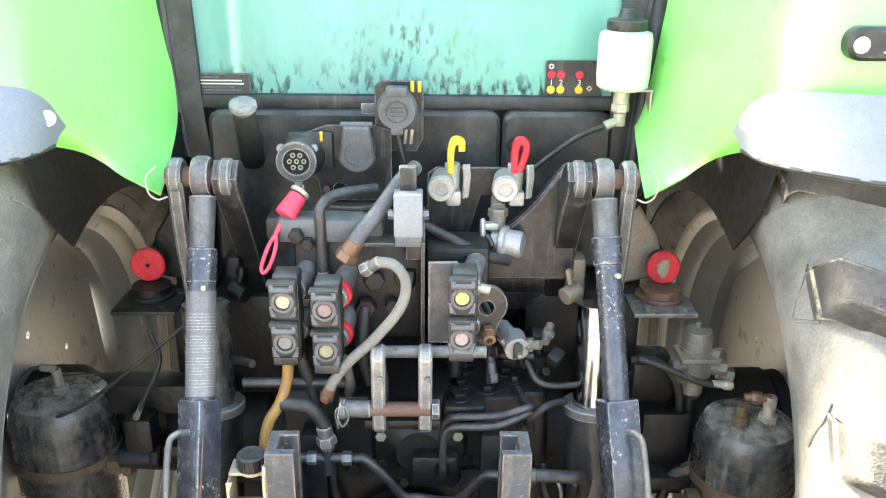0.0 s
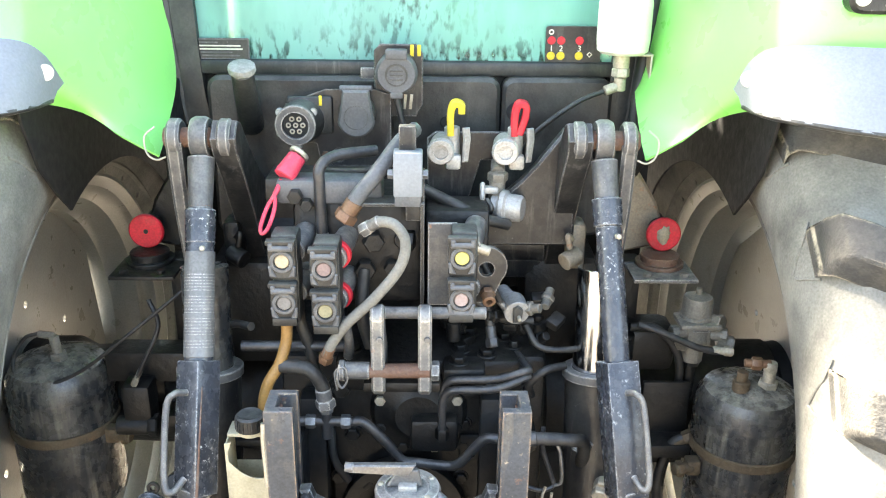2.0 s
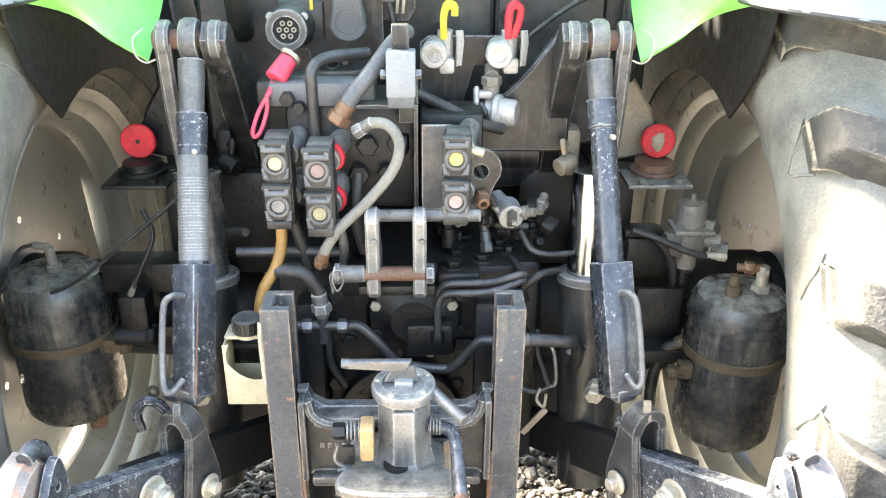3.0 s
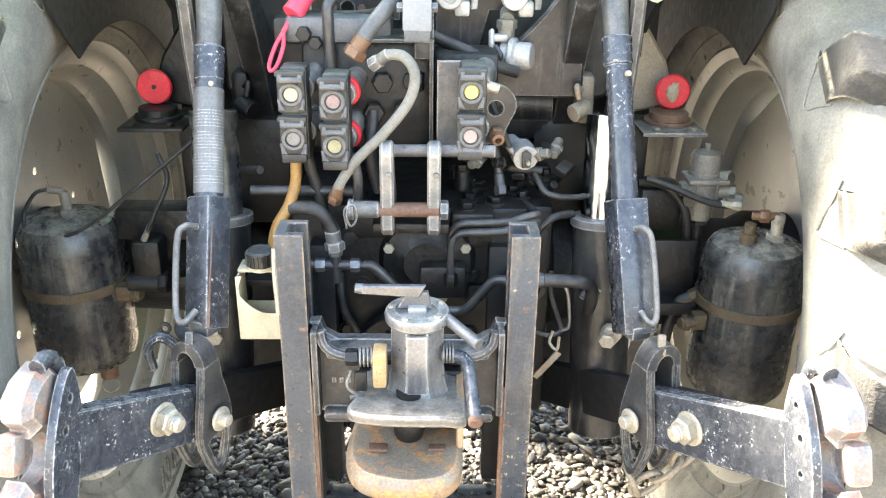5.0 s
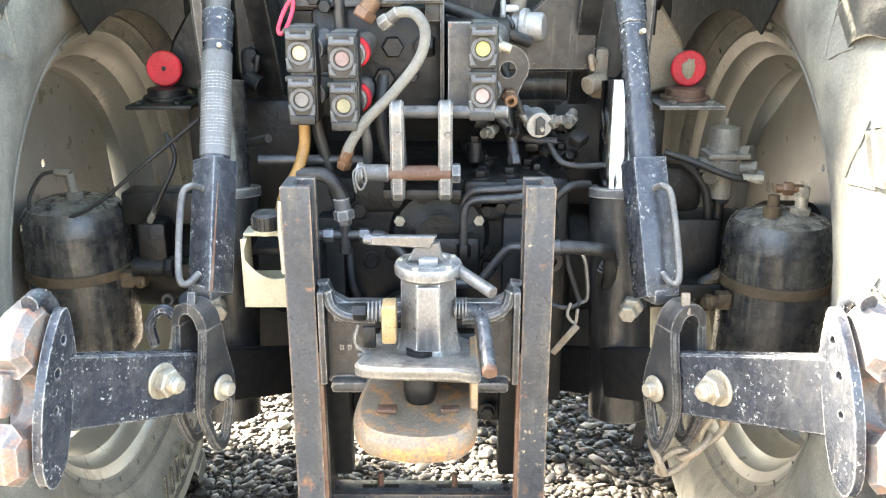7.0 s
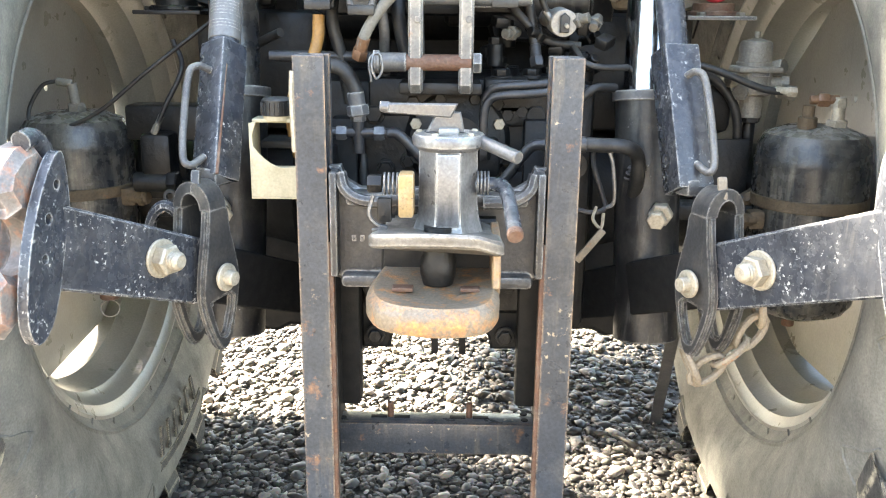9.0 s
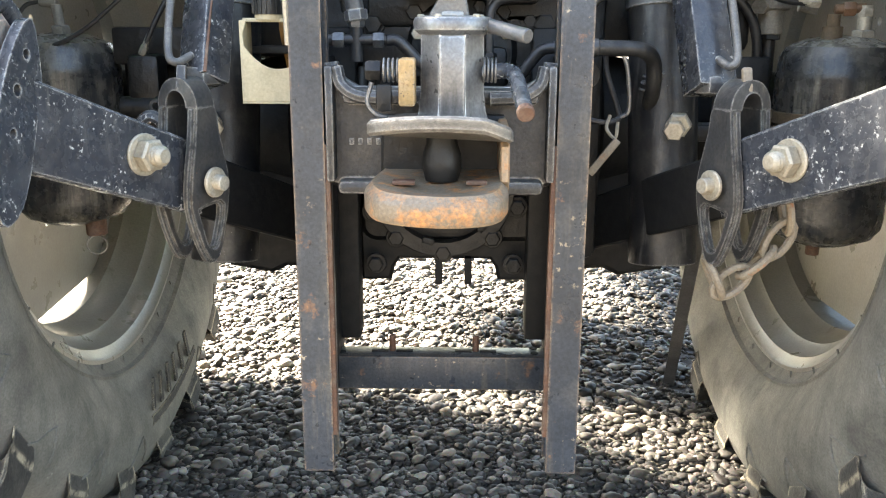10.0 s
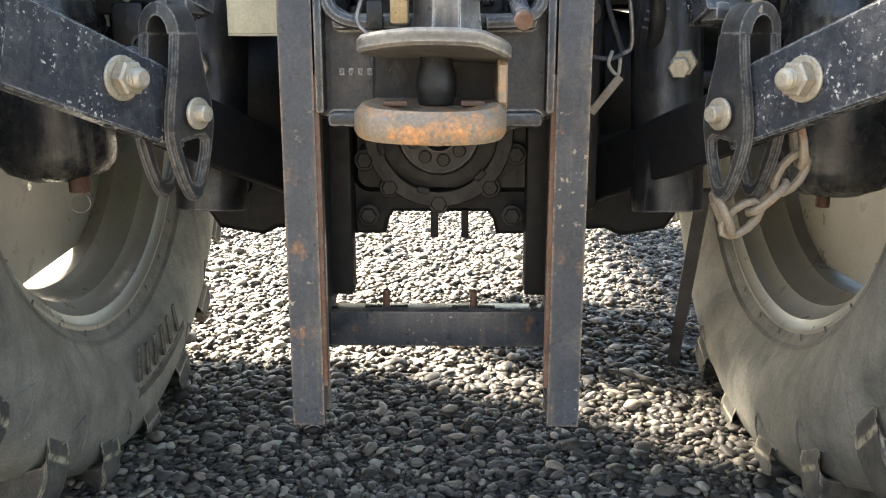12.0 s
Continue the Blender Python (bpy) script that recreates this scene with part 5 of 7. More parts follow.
    for s in (-1, 1):
        ax = part("axle_housing", lathe([(0, 0), (0.17, 0), (0.18, 0.02), (0.18, 0.05), (0.15, 0.07), (0.12, 0.25), (0.11, 0.5), (0.13, 0.54), (0.13, 0.6), (0, 0.6)], axis_matrix((s * 0.24, WY, WZ), (s, 0, 0)), 36), M_dark, g)
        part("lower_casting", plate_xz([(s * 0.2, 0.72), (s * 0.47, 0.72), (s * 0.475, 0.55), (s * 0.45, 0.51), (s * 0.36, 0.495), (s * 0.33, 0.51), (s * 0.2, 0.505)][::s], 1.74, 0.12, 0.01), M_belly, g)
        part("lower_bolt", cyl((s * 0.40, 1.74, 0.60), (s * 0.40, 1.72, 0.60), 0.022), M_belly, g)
    for x in (-0.008, 0.045):
        part("guard_tooth", box((x, 1.52, 0.567), (0.013, 0.02, 0.05), 0.002), M_belly, g)
    # Unseen block for the tractor's front, added for its shadow.
    part("front_block", box((0, 3.6, 1.05), (0.44, 2.4, 0.5), 0.03), M_belly, g)
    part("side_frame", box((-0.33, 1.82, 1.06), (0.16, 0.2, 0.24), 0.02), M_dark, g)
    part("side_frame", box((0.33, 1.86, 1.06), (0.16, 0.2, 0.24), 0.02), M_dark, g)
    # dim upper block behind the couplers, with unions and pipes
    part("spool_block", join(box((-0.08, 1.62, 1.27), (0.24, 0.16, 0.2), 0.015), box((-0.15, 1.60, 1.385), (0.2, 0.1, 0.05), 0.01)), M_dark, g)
    part("spool_top", box((-0.13, 1.56, 1.39), (0.19, 0.06, 0.045), 0.008), M_lid, g, "dusty grey machined block")
    for x, z, r, d in ((-0.055, 1.30, 0.02, (0.2, -1, 0)), (-0.07, 1.245, 0.02, (0.1, -1, 0)), (0.0, 1.30, 0.02, (1, -0.2, 0)), (-0.19, 1.385, 0.014, (0, -1, 0)), (-0.17, 1.37, 0.012, (0, -1, 0)), (-0.02, 1.25, 0.014, (0, -1, 0))):
        part("union", join(cyl((x, 1.56, z), (x + 0.0, 1.53, z), r * 0.8), hexnut((x, 1.535, z), d, r, 0.022)), M_dark, g)
    # clutter on the housing top: clamps, plugs, sensor bosses
    rnd = random.Random(11)
    for k in range(26):
        x, y, z = rnd.uniform(0.08, 0.3), rnd.uniform(1.55, 1.68), 1.065 + rnd.uniform(0, 0.1)
        if k % 3 == 0:
            part("plug", join(cyl((x, y, z - 0.04), (x, y, z), rnd.uniform(0.012, 0.02)), hexnut((x, y, z), (0, 0, 1), rnd.uniform(0.01, 0.015), 0.012)), M_dark, g)
        elif k % 3 == 1:
            part("clamp", box((x, y, z), (rnd.uniform(0.02, 0.05), rnd.uniform(0.015, 0.03), rnd.uniform(0.015, 0.03)), 0.004, rot=(rnd.uniform(-20, 20), rnd.uniform(-20, 20), rnd.uniform(0, 90))), M_dark, g)
        else:
            d = Vector((rnd.uniform(-1, 1), -0.6, rnd.uniform(-0.3, 0.6))).normalized()
            p0 = Vector((x, y - 0.02, z))
            part("fitting", join(cyl(p0 - d * 0.02, p0 + d * 0.03, 0.009), hexnut(p0, d, 0.014, 0.014)), M_dark if k % 2 else M_valve, g)
    for k in range(14):
        x, z = rnd.uniform(-0.22, 0.24), rnd.uniform(0.64, 1.04)
        part("bolt", join(cyl((x, 1.53, z), (x, 1.518, z), 0.016), hexnut((x, 1.519, z), (0, -1, 0), 0.012, 0.01)), M_dark, g)
    for x0, z0, x1, z1 in ((0.11, 0.84, 0.2, 0.9), (-0.14, 0.72, -0.05, 0.8), (0.1, 0.98, 0.17, 1.02)):
        part("rib", box(((x0 + x1) / 2, 1.517, (z0 + z1) / 2), (x1 - x0, 0.014, z1 - z0), 0.006), M_dark, g)
    part("cross_plate", box((0.1, 1.62, 1.26), (0.12, 0.1, 0.17), 0.01), M_dark, g)
    part("rear_wall", box((0, 1.9, 1.25), (0.72, 0.04, 0.5), 0.01), M_belly, g)
    return g


def build_sun_block_box(s):
    # Hidden box, added to keep the sun off the gravel between the wheels.
    t = thing("sun_block_box", (s * 0.46, 3.1, 0.64), "unseen black box added under the cab to shade the gravel", "fuel tank")
    part("shell", box((s * 0.46, 3.1, 0.86), (0.4, 0.74, 0.44), 0.05), M_belly, t)
    part("mounting_strap", box((s * 0.46, 2.88, 0.86), (0.41, 0.04, 0.45), 0.05), M_black, t)
    part("mounting_strap", box((s * 0.46, 3.26, 0.86), (0.41, 0.04, 0.45), 0.05), M_black, t)


def build_top_link_bracket():
    t = thing("top_link_bracket", (0, 1.45, 1.05), "twin-plate top link bracket with a rusty pin", "bracket")
    for x in (-0.041, 0.042):
        o = [(1.405, 1.06)] + [(1.40, 1.2)] + arc(1.42, 1.2, 0.022, 180, 20, 8) + [(1.47, 1.15), (1.52, 1.10), (1.52, 1.045), (1.42, 1.045)]
        part("plate", plate_yz(o, x, 0.024, 0.004), M_plate, t, "thick grey plate with worn edges")
        part("plate_bolt", hexnut((x + 0.004, 1.402, 1.165), (0, -1, 0), 0.006, 0.006), M_steel, t)
    part("pin", cyl((-0.105, 1.415, 1.096), (0.052, 1.415, 1.096), 0.0135), M_rust, t, "rusty lower pin")
    part("pin_head", ring((-0.10, 1.415, 1.096), (-1, 0, 0), 0.019, 0.010, 0.01), M_grey, t)
    part("pin_nut", hexnut((0.054, 1.415, 1.096), (1, 0, 0), 0.018, 0.014), M_grey, t)
    part("pin_sleeve", cyl((-0.10, 1.415, 1.096), (-0.056, 1.415, 1.096), 0.0155), M_grey, t)
    part("wire", tube([(-0.108, 1.402, 1.115), (-0.112, 1.395, 1.09), (-0.105, 1.398, 1.07), (-0.095, 1.4, 1.085), (-0.1, 1.4, 1.11), (-0.116, 1.4, 1.1), (-0.113, 1.4, 1.065)], 0.0022, 6), M_steel, t)
    part("upper_rod", cyl((-0.03, 1.44, 1.198), (0.15, 1.44, 1.198), 0.011), M_grey, t)
    part("base", box((0.0, 1.50, 1.052), (0.14, 0.14, 0.02), 0.004), M_dark, t)


CAPS = {}


def build_coupler(x, z0, y, discs, rings, label):
    """Two quick couplers one above the other, each with a hinged dust flap."""
    t = thing("hydraulic_coupler", (x, y, z0), label, "hydraulic coupler", "hydraulic couplers")
    part("body", join(box((x + 0.004, y + 0.03, z0), (0.046, 0.05, 0.165), 0.006), box((x, y + 0.005, z0 - 0.076), (0.044, 0.024, 0.016), 0.003)), M_plastic, t)
    for k, col in enumerate(discs):
        z = z0 + (0.04 if k == 0 else -0.038)
        flap = part("dust_flap", join(plate_xz(rounded(x - 0.024, z - 0.036, x + 0.024, z + 0.03, 0.006), y - 0.002, 0.01, 0.002), box((x, y - 0.004, z + 0.033), (0.05, 0.018, 0.009), 0.002)), M_plastic, t, "black dust flap")
        part("hinge", join(cyl((x - 0.02, y - 0.012, z + 0.024), (x + 0.02, y - 0.012, z + 0.024), 0.0055, seg=12), box((x - 0.016, y - 0.01, z + 0.027), (0.008, 0.012, 0.014), 0.002), box((x + 0.018, y - 0.01, z + 0.027), (0.008, 0.012, 0.014), 0.002)), M_lid, flap)
        part("ring", ring((x, y - 0.001, z - 0.003), (0, -1, 0), 0.0205, 0.0145, 0.006, 26), M_lid, flap)
        part("colour_disc", cyl((x, y, z - 0.003), (x, y - 0.004, z - 0.003), 0.0125, seg=24), col, flap, "coloured marking disc")
        for sx in (-1, 1):
            part("ear", prism([(0.010, -0.032), (0.022, -0.03), (0.024, -0.012), (0.018, -0.01), (0.016, -0.02)], 0.006, facing(y - 0.006, 0.006) @ Matrix.Translation((x, z, 0)) @ Matrix.Diagonal((sx, 1, 1, 1))), M_lid, flap)
        part("stem", cyl((x + 0.012, y + 0.04, z), (x + 0.03, y + 0.13, z + 0.012), 0.023, 0.02), M_grey, t)
        if rings:
            part("red_ring", ring((x + 0.014, y + 0.05, z + 0.002), (0.2, 1, 0.1), 0.0275, 0.02, 0.012), M_red, t, "red identification ring")
    return t


def build_bracket_frame():
    f = thing("support_frame", (0.02, 1.52, 1.18), "black flat-steel frame behind the couplers", "frame")
    part("upright", box((0.036, 1.53, 1.30), (0.007, 0.05, 0.26), 0.001), M_black, f)
    part("crossbar", join(box((-0.02, 1.52, 1.379), (0.12, 0.05, 0.006), 0.001), box((0.02, 1.53, 1.36), (0.028, 0.04, 0.03), 0.002)), M_black, f)
    part("side_plate", plate_xz([(0.046, 1.185), (0.098, 1.185), (0.098, 1.345), (0.046, 1.345)], 1.50, 0.006, 0.001), M_grey, f, "olive dusty plate")
    part("lower_plate", box((-0.02, 1.56, 1.24), (0.11, 0.008, 0.12), 0.002), M_dark, f)
    sl = thing("bracket_tube", (0.01, 1.5, 1.39), "short grey square tube bolted on the frame", "bracket")
    part("tube", box((0.011, 1.50, 1.437), (0.05, 0.04, 0.078), 0.003), M_flap, sl)
    part("foot", box((0.011, 1.50, 1.392), (0.046, 0.036, 0.025), 0.003), M_lid, sl)
    part("top", box((0.010, 1.515, 1.495), (0.03, 0.02, 0.045), 0.003), M_black, sl)
    for sx in (-1, 1):
        part("bolt", hexnut((0.011 + sx * 0.025, 1.492, 1.437), (sx, 0, 0), 0.009, 0.01), M_steel, sl)


def build_coupler_bracket():
    b = thing("coupling_ear", (0.145, 1.49, 1.2), "rounded black plate with a hole and a brass nipple", "bracket")
    o = [(0.118, 1.20), (0.118, 1.305)] + arc(0.15, 1.27, 0.038, 80, -40, 10) + [(0.16, 1.20)]
    part("plate", holed(o, [(0.151, 1.265, 0.014)], 0.01, facing(1.48, 0.01)), M_black, b)
    part("nipple", join(hexnut((0.153, 1.48, 1.222), (0.1, -1, -0.3), 0.014, 0.014), ring((0.154, 1.468, 1.219), (0.1, -1, -0.3), 0.0115, 0.006, 0.018)), M_copper, b)
    part("fitting", cyl((0.125, 1.478, 1.31), (0.155, 1.478, 1.30), 0.009), M_zinc, b)
    n = thing("pressure_sensor", (0.21, 1.55, 1.16), "round white-faced sensor with a black plug", "sensor")
    part("face", join(cyl((0.208, 1.56, 1.165), (0.214, 1.52, 1.16), 0.024), cyl((0.19, 1.60, 1.17), (0.208, 1.55, 1.165), 0.016)), M_alu, n)
    part("plug", prism([(-0.008, -0.016), (0.008, -0.016), (0.009, 0.01), (0.0, 0.018), (-0.008, 0.012)], 0.012, facing(1.51, 0.012) @ Matrix.Translation((0.214, 1.16, 0))), M_plastic, n)
    part("tip", cyl((0.216, 1.512, 1.157), (0.217, 1.50, 1.155), 0.004, seg=10), M_zinc, n)


# ---- hoses and pipes ----
def build_hoses():
    hose("hydraulic_hose", [(-0.208, 1.47, 1.17), (-0.21, 1.465, 1.13), (-0.222, 1.45, 1.09), (-0.245, 1.44, 1.05), (-0.255, 1.44, 1.0), (-0.25, 1.47, 0.93)], 0.0105, M_hosegold, "amber rubber hose hanging below the couplers")
    hose("hydraulic_hose", [(-0.063, 1.465, 1.345), (-0.04, 1.455, 1.362), (-0.01, 1.44, 1.362), (0.008, 1.43, 1.335), (-0.002, 1.425, 1.29), (-0.045, 1.42, 1.235), (-0.095, 1.42, 1.185), (-0.125, 1.425, 1.14), (-0.137, 1.44, 1.105)], 0.0095, M_hosegrey, "pale dusty hose looping over the bracket", ends=(M_grey, M_copper))
    hose("hydraulic_hose", [(0.02, 1.62, 1.485), (-0.005, 1.56, 1.475), (-0.04, 1.52, 1.435), (-0.075, 1.50, 1.395), (-0.1, 1.495, 1.355)], 0.0145, M_lid, "thick grey hose with a bronze crimp end", ends=(None, M_copper))
    hose("steel_pipe", [(-0.145, 1.53, 1.28), (-0.147, 1.53, 1.40), (-0.145, 1.535, 1.435), (-0.12, 1.56, 1.45), (-0.05, 1.60, 1.45)], 0.0105, M_pipe, "bent black steel pipe rising beside the block", "pipe", ends=(M_grey, None))
    hose("steel_pipe", [(-0.10, 1.43, 1.19), (-0.095, 1.44, 1.15), (-0.096, 1.46, 1.12), (-0.10, 1.48, 1.09)], 0.009, M_grey, "short grey steel pipe beside the bracket", "pipe")
    hose("steel_pipe", [(-0.30, 1.50, 1.10), (-0.2, 1.50, 1.10), (-0.1, 1.50, 1.10)], 0.010, M_pipe, "straight dark pipe crossing behind the rail", "pipe")
    hose("rubber_hose", [(-0.22, 1.45, 1.085), (-0.17, 1.44, 1.085), (-0.145, 1.44, 1.05), (-0.14, 1.44, 1.01)], 0.013, M_hose, "curved black hose above the union", ends=(None, M_grey))
    u = thing("pipe_union", (-0.14, 1.44, 0.98), "cross-shaped steel pipe union with bright nuts", "pipe union")
    part("cross", join(cyl((-0.20, 1.44, 0.975), (-0.09, 1.44, 0.975), 0.009), cyl((-0.14, 1.44, 1.0), (-0.14, 1.44, 0.94), 0.010)), M_pipe, u)
    for x in (-0.178, -0.113):
        part("nut", hexnut((x, 1.44, 0.975), (1, 0, 0), 0.0135, 0.018), M_steel, u)
    part("nut", hexnut((-0.14, 1.44, 0.995), (0, 0, 1), 0.0135, 0.02), M_steel, u)
    hose("steel_pipe", [(-0.09, 1.44, 0.975), (-0.07, 1.44, 0.972), (-0.03, 1.44, 0.93), (0.0, 1.44, 0.89), (0.03, 1.44, 0.885), (0.085, 1.43, 0.885), (0.11, 1.42, 0.90), (0.15, 1.41, 0.955), (0.175, 1.40, 0.965), (0.21, 1.40, 0.965)], 0.0095, M_pipe, "long bent steel pipe passing under the hitch lever", "pipe")
    hose("steel_pipe", [(0.21, 1.40, 0.965), (0.26, 1.40, 0.965), (0.31, 1.40, 0.962), (0.335, 1.42, 0.945), (0.342, 1.44, 0.90), (0.345, 1.50, 0.83)], 0.0125, M_hose, "thick black hose bending down beside the cylinder", ends=(M_pipe, None))
    sp = thing("spring_guard", (0.342, 1.44, 0.9), "coiled wire guard round the hose end", "spring")
    part("coil", tube([(0.343 + 0.016 * math.cos(k * 0.9), 1.44 + 0.0035 * k * 0.5 + 0.012 * math.sin(k * 0.9), 0.925 - 0.0016 * k) for k in range(40)], 0.0022, 6, 2), M_steel, sp)
    for dz, dy in ((0.0, 0.0), (-0.014, -0.012)):
        hose("steel_pipe", [(0.075, 1.46 + dy, 0.94), (0.075, 1.46 + dy, 1.02 + dz), (0.083, 1.46 + dy, 1.045 + dz), (0.105, 1.455 + dy, 1.055 + dz), (0.17, 1.45 + dy, 1.06 + dz), (0.225, 1.46, 1.07 + dz), (0.235, 1.48, 1.065 + dz), (0.22, 1.55, 1.06 + dz)], 0.0075, M_pipe, "thin steel pipe bent over the housing", "pipe", "twin pipes")
    part("fitting", hexnut((0.075, 1.45, 0.93), (0, 0, 1), 0.013, 0.025), M_dark, thing("pipe_fitting", (0.075, 1.45, 0.93), "dirty hexagon pipe fitting on the housing", "fitting"))
    hose("rubber_hose", [(0.235, 1.55, 1.12), (0.26, 1.52, 1.09), (0.32, 1.52, 1.085), (0.36, 1.54, 1.09)], 0.006, M_hose, "thin black hose running to the cylinder")
    hose("rubber_hose", [(0.13, 1.53, 1.30), (0.165, 1.52, 1.22), (0.185, 1.53, 1.175), (0.2, 1.53, 1.155)], 0.006, M_hose, "thin black hose leading to the sensor", ends=(None, M_steel))
    hose("rubber_hose", [(0.15, 1.56, 1.22), (0.165, 1.55, 1.13), (0.17, 1.53, 1.09)], 0.009, M_hose, "black hose with a crimped end beside the sensor", ends=(None, M_pipe))
    hose("rubber_hose", [(0.10, 1.58, 1.22), (0.14, 1.55, 1.17), (0.19, 1.56, 1.13), (0.25, 1.57, 1.12)], 0.008, M_hose, "black hose lying across the housing top")
    hose("rubber_hose", [(-0.18, 1.52, 1.25), (-0.19, 1.50, 1.17), (-0.175, 1.5, 1.10), (-0.16, 1.5, 1.02)], 0.011, M_hose, "black hose hanging behind the couplers")
    hose("rubber_hose", [(-0.07, 1.52, 1.25), (-0.075, 1.5, 1.17), (-0.06, 1.5, 1.1)], 0.012, M_hose, "black hose dropping behind the pale hose")
    hose("rubber_hose", [(-0.14, 1.5, 0.93), (-0.135, 1.49, 0.86), (-0.11, 1.5, 0.80)], 0.008, M_hose, "thin black hose hanging under the union")
    hose("rubber_hose", [(-0.42, 1.6, 1.07), (-0.33, 1.55, 1.12), (-0.28, 1.5, 1.14)], 0.008, M_hose, "black hose crossing behind the lift rod")
    hose("rubber_hose", [(0.02, 1.65, 1.37), (0.1, 1.60, 1.345), (0.15, 1.60, 1.32), (0.2, 1.62, 1.30)], 0.011, M_hose, "black hose under the valve bracket")
    hose("rubber_hose", [(0.25, 1.53, 0.98), (0.24, 1.5, 1.02), (0.27, 1.5, 1.05), (0.31, 1.52, 1.05)], 0.008, M_hose, "looped black hose beside the rail")
    hose("cable", [(-0.15, 1.62, 1.405), (-0.06, 1.58, 1.42), (0.0, 1.56, 1.47), (0.02, 1.6, 1.49)], 0.006, M_hose, "black cable with a yellow tag", "cable")

    p = thing("hose_plug", (-0.2, 1.55, 1.42), "faded red rubber dust plug with a loop", "plug")
    part("plug", join(cyl((-0.19, 1.57, 1.445), (-0.212, 1.545, 1.415), 0.017, 0.02), cyl((-0.192, 1.575, 1.447), (-0.183, 1.58, 1.455), 0.006)), M_pink, p)
    part("collar", ring((-0.189, 1.572, 1.447), (0.5, 0.5, 0.6), 0.019, 0.012, 0.008), M_zinc, p)
    part("strap", join(tube([(-0.215, 1.54, 1.41), (-0.222, 1.53, 1.395), (-0.226, 1.525, 1.388)], 0.005), tube([(-0.226, 1.525, 1.388), (-0.226, 1.515, 1.365), (-0.236, 1.50, 1.335), (-0.246, 1.495, 1.325), (-0.25, 1.50, 1.335), (-0.24, 1.515, 1.365), (-0.226, 1.525, 1.388)], 0.0038, 8)), M_pink, p, "red rubber loop")


# ---- drawbar frame and trailer hitch ----
def build_hitch_frame():
    f = thing("hitch_frame", (0, 1.28, 0.31), "worn black steel hitch ladder with rusty channel rails", "hitch frame")
    for s in (-1, 1):
        # channel open towards the middle
        o = [(0.215, 1.25), (0.215, 1.32), (0.168, 1.32), (0.168, 1.306), (0.197, 1.306), (0.197, 1.266), (0.168, 1.266), (0.168, 1.25)]
        o = [(s * x, y) for x, y in o]
        rail = part("rail", prism(o, 0.805, Matrix.Translation((0, 0, 0.7105)), 0.0015), M_rail, f, "channel rail with chipped paint and rust")
        part("wear_strip", box((s * 0.165, 1.258, 0.60), (0.008, 0.014, 0.46), 0.002), M_rust, rail)
        part("inner_face", box((s * 0.195, 1.287, 0.70), (0.004, 0.036, 0.79), 0.001), M_rust, rail)
        if s < 0:
            part("weld_bead", tube([(s * 0.216, 1.252, 1.09), (s * 0.2175, 1.25, 1.05), (s * 0.216, 1.252, 0.97)], 0.004, 6, 6), M_zinc, rail)
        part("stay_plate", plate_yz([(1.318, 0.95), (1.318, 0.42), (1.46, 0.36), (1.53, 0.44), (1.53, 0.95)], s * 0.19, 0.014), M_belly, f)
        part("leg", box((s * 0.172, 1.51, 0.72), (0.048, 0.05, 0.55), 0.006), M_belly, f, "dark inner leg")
    bar = part("lower_bar", join(box((0, 1.443, 0.399), (0.40, 0.01, 0.062), 0.002), box((0, 1.465, 0.425), (0.40, 0.05, 0.01), 0.002)), M_rail, f, "angle bar with slots")
    for x in (-0.09, 0.06):
        part("stud", cyl((x, 1.47, 0.428), (x, 1.47, 0.46), 0.006, seg=10), M_rust, bar)
        # Slots are dark strips on the shelf, painted for the shade in them.
        for dx in (-0.022, 0.022):
            part("slot", box((x + dx, 1.468, 0.4305), (0.03, 0.012, 0.002), 0.0005), M_belly, bar)
    # Drilled holes likewise: dark discs in place of shaded openings.
    for x, y in ((-0.18, 1.46), (0.165, 1.46), (0.165, 1.485)):
        part("hole", cyl((x, y, 0.4295), (x, y, 0.4315), 0.007, seg=14), M_belly, bar)


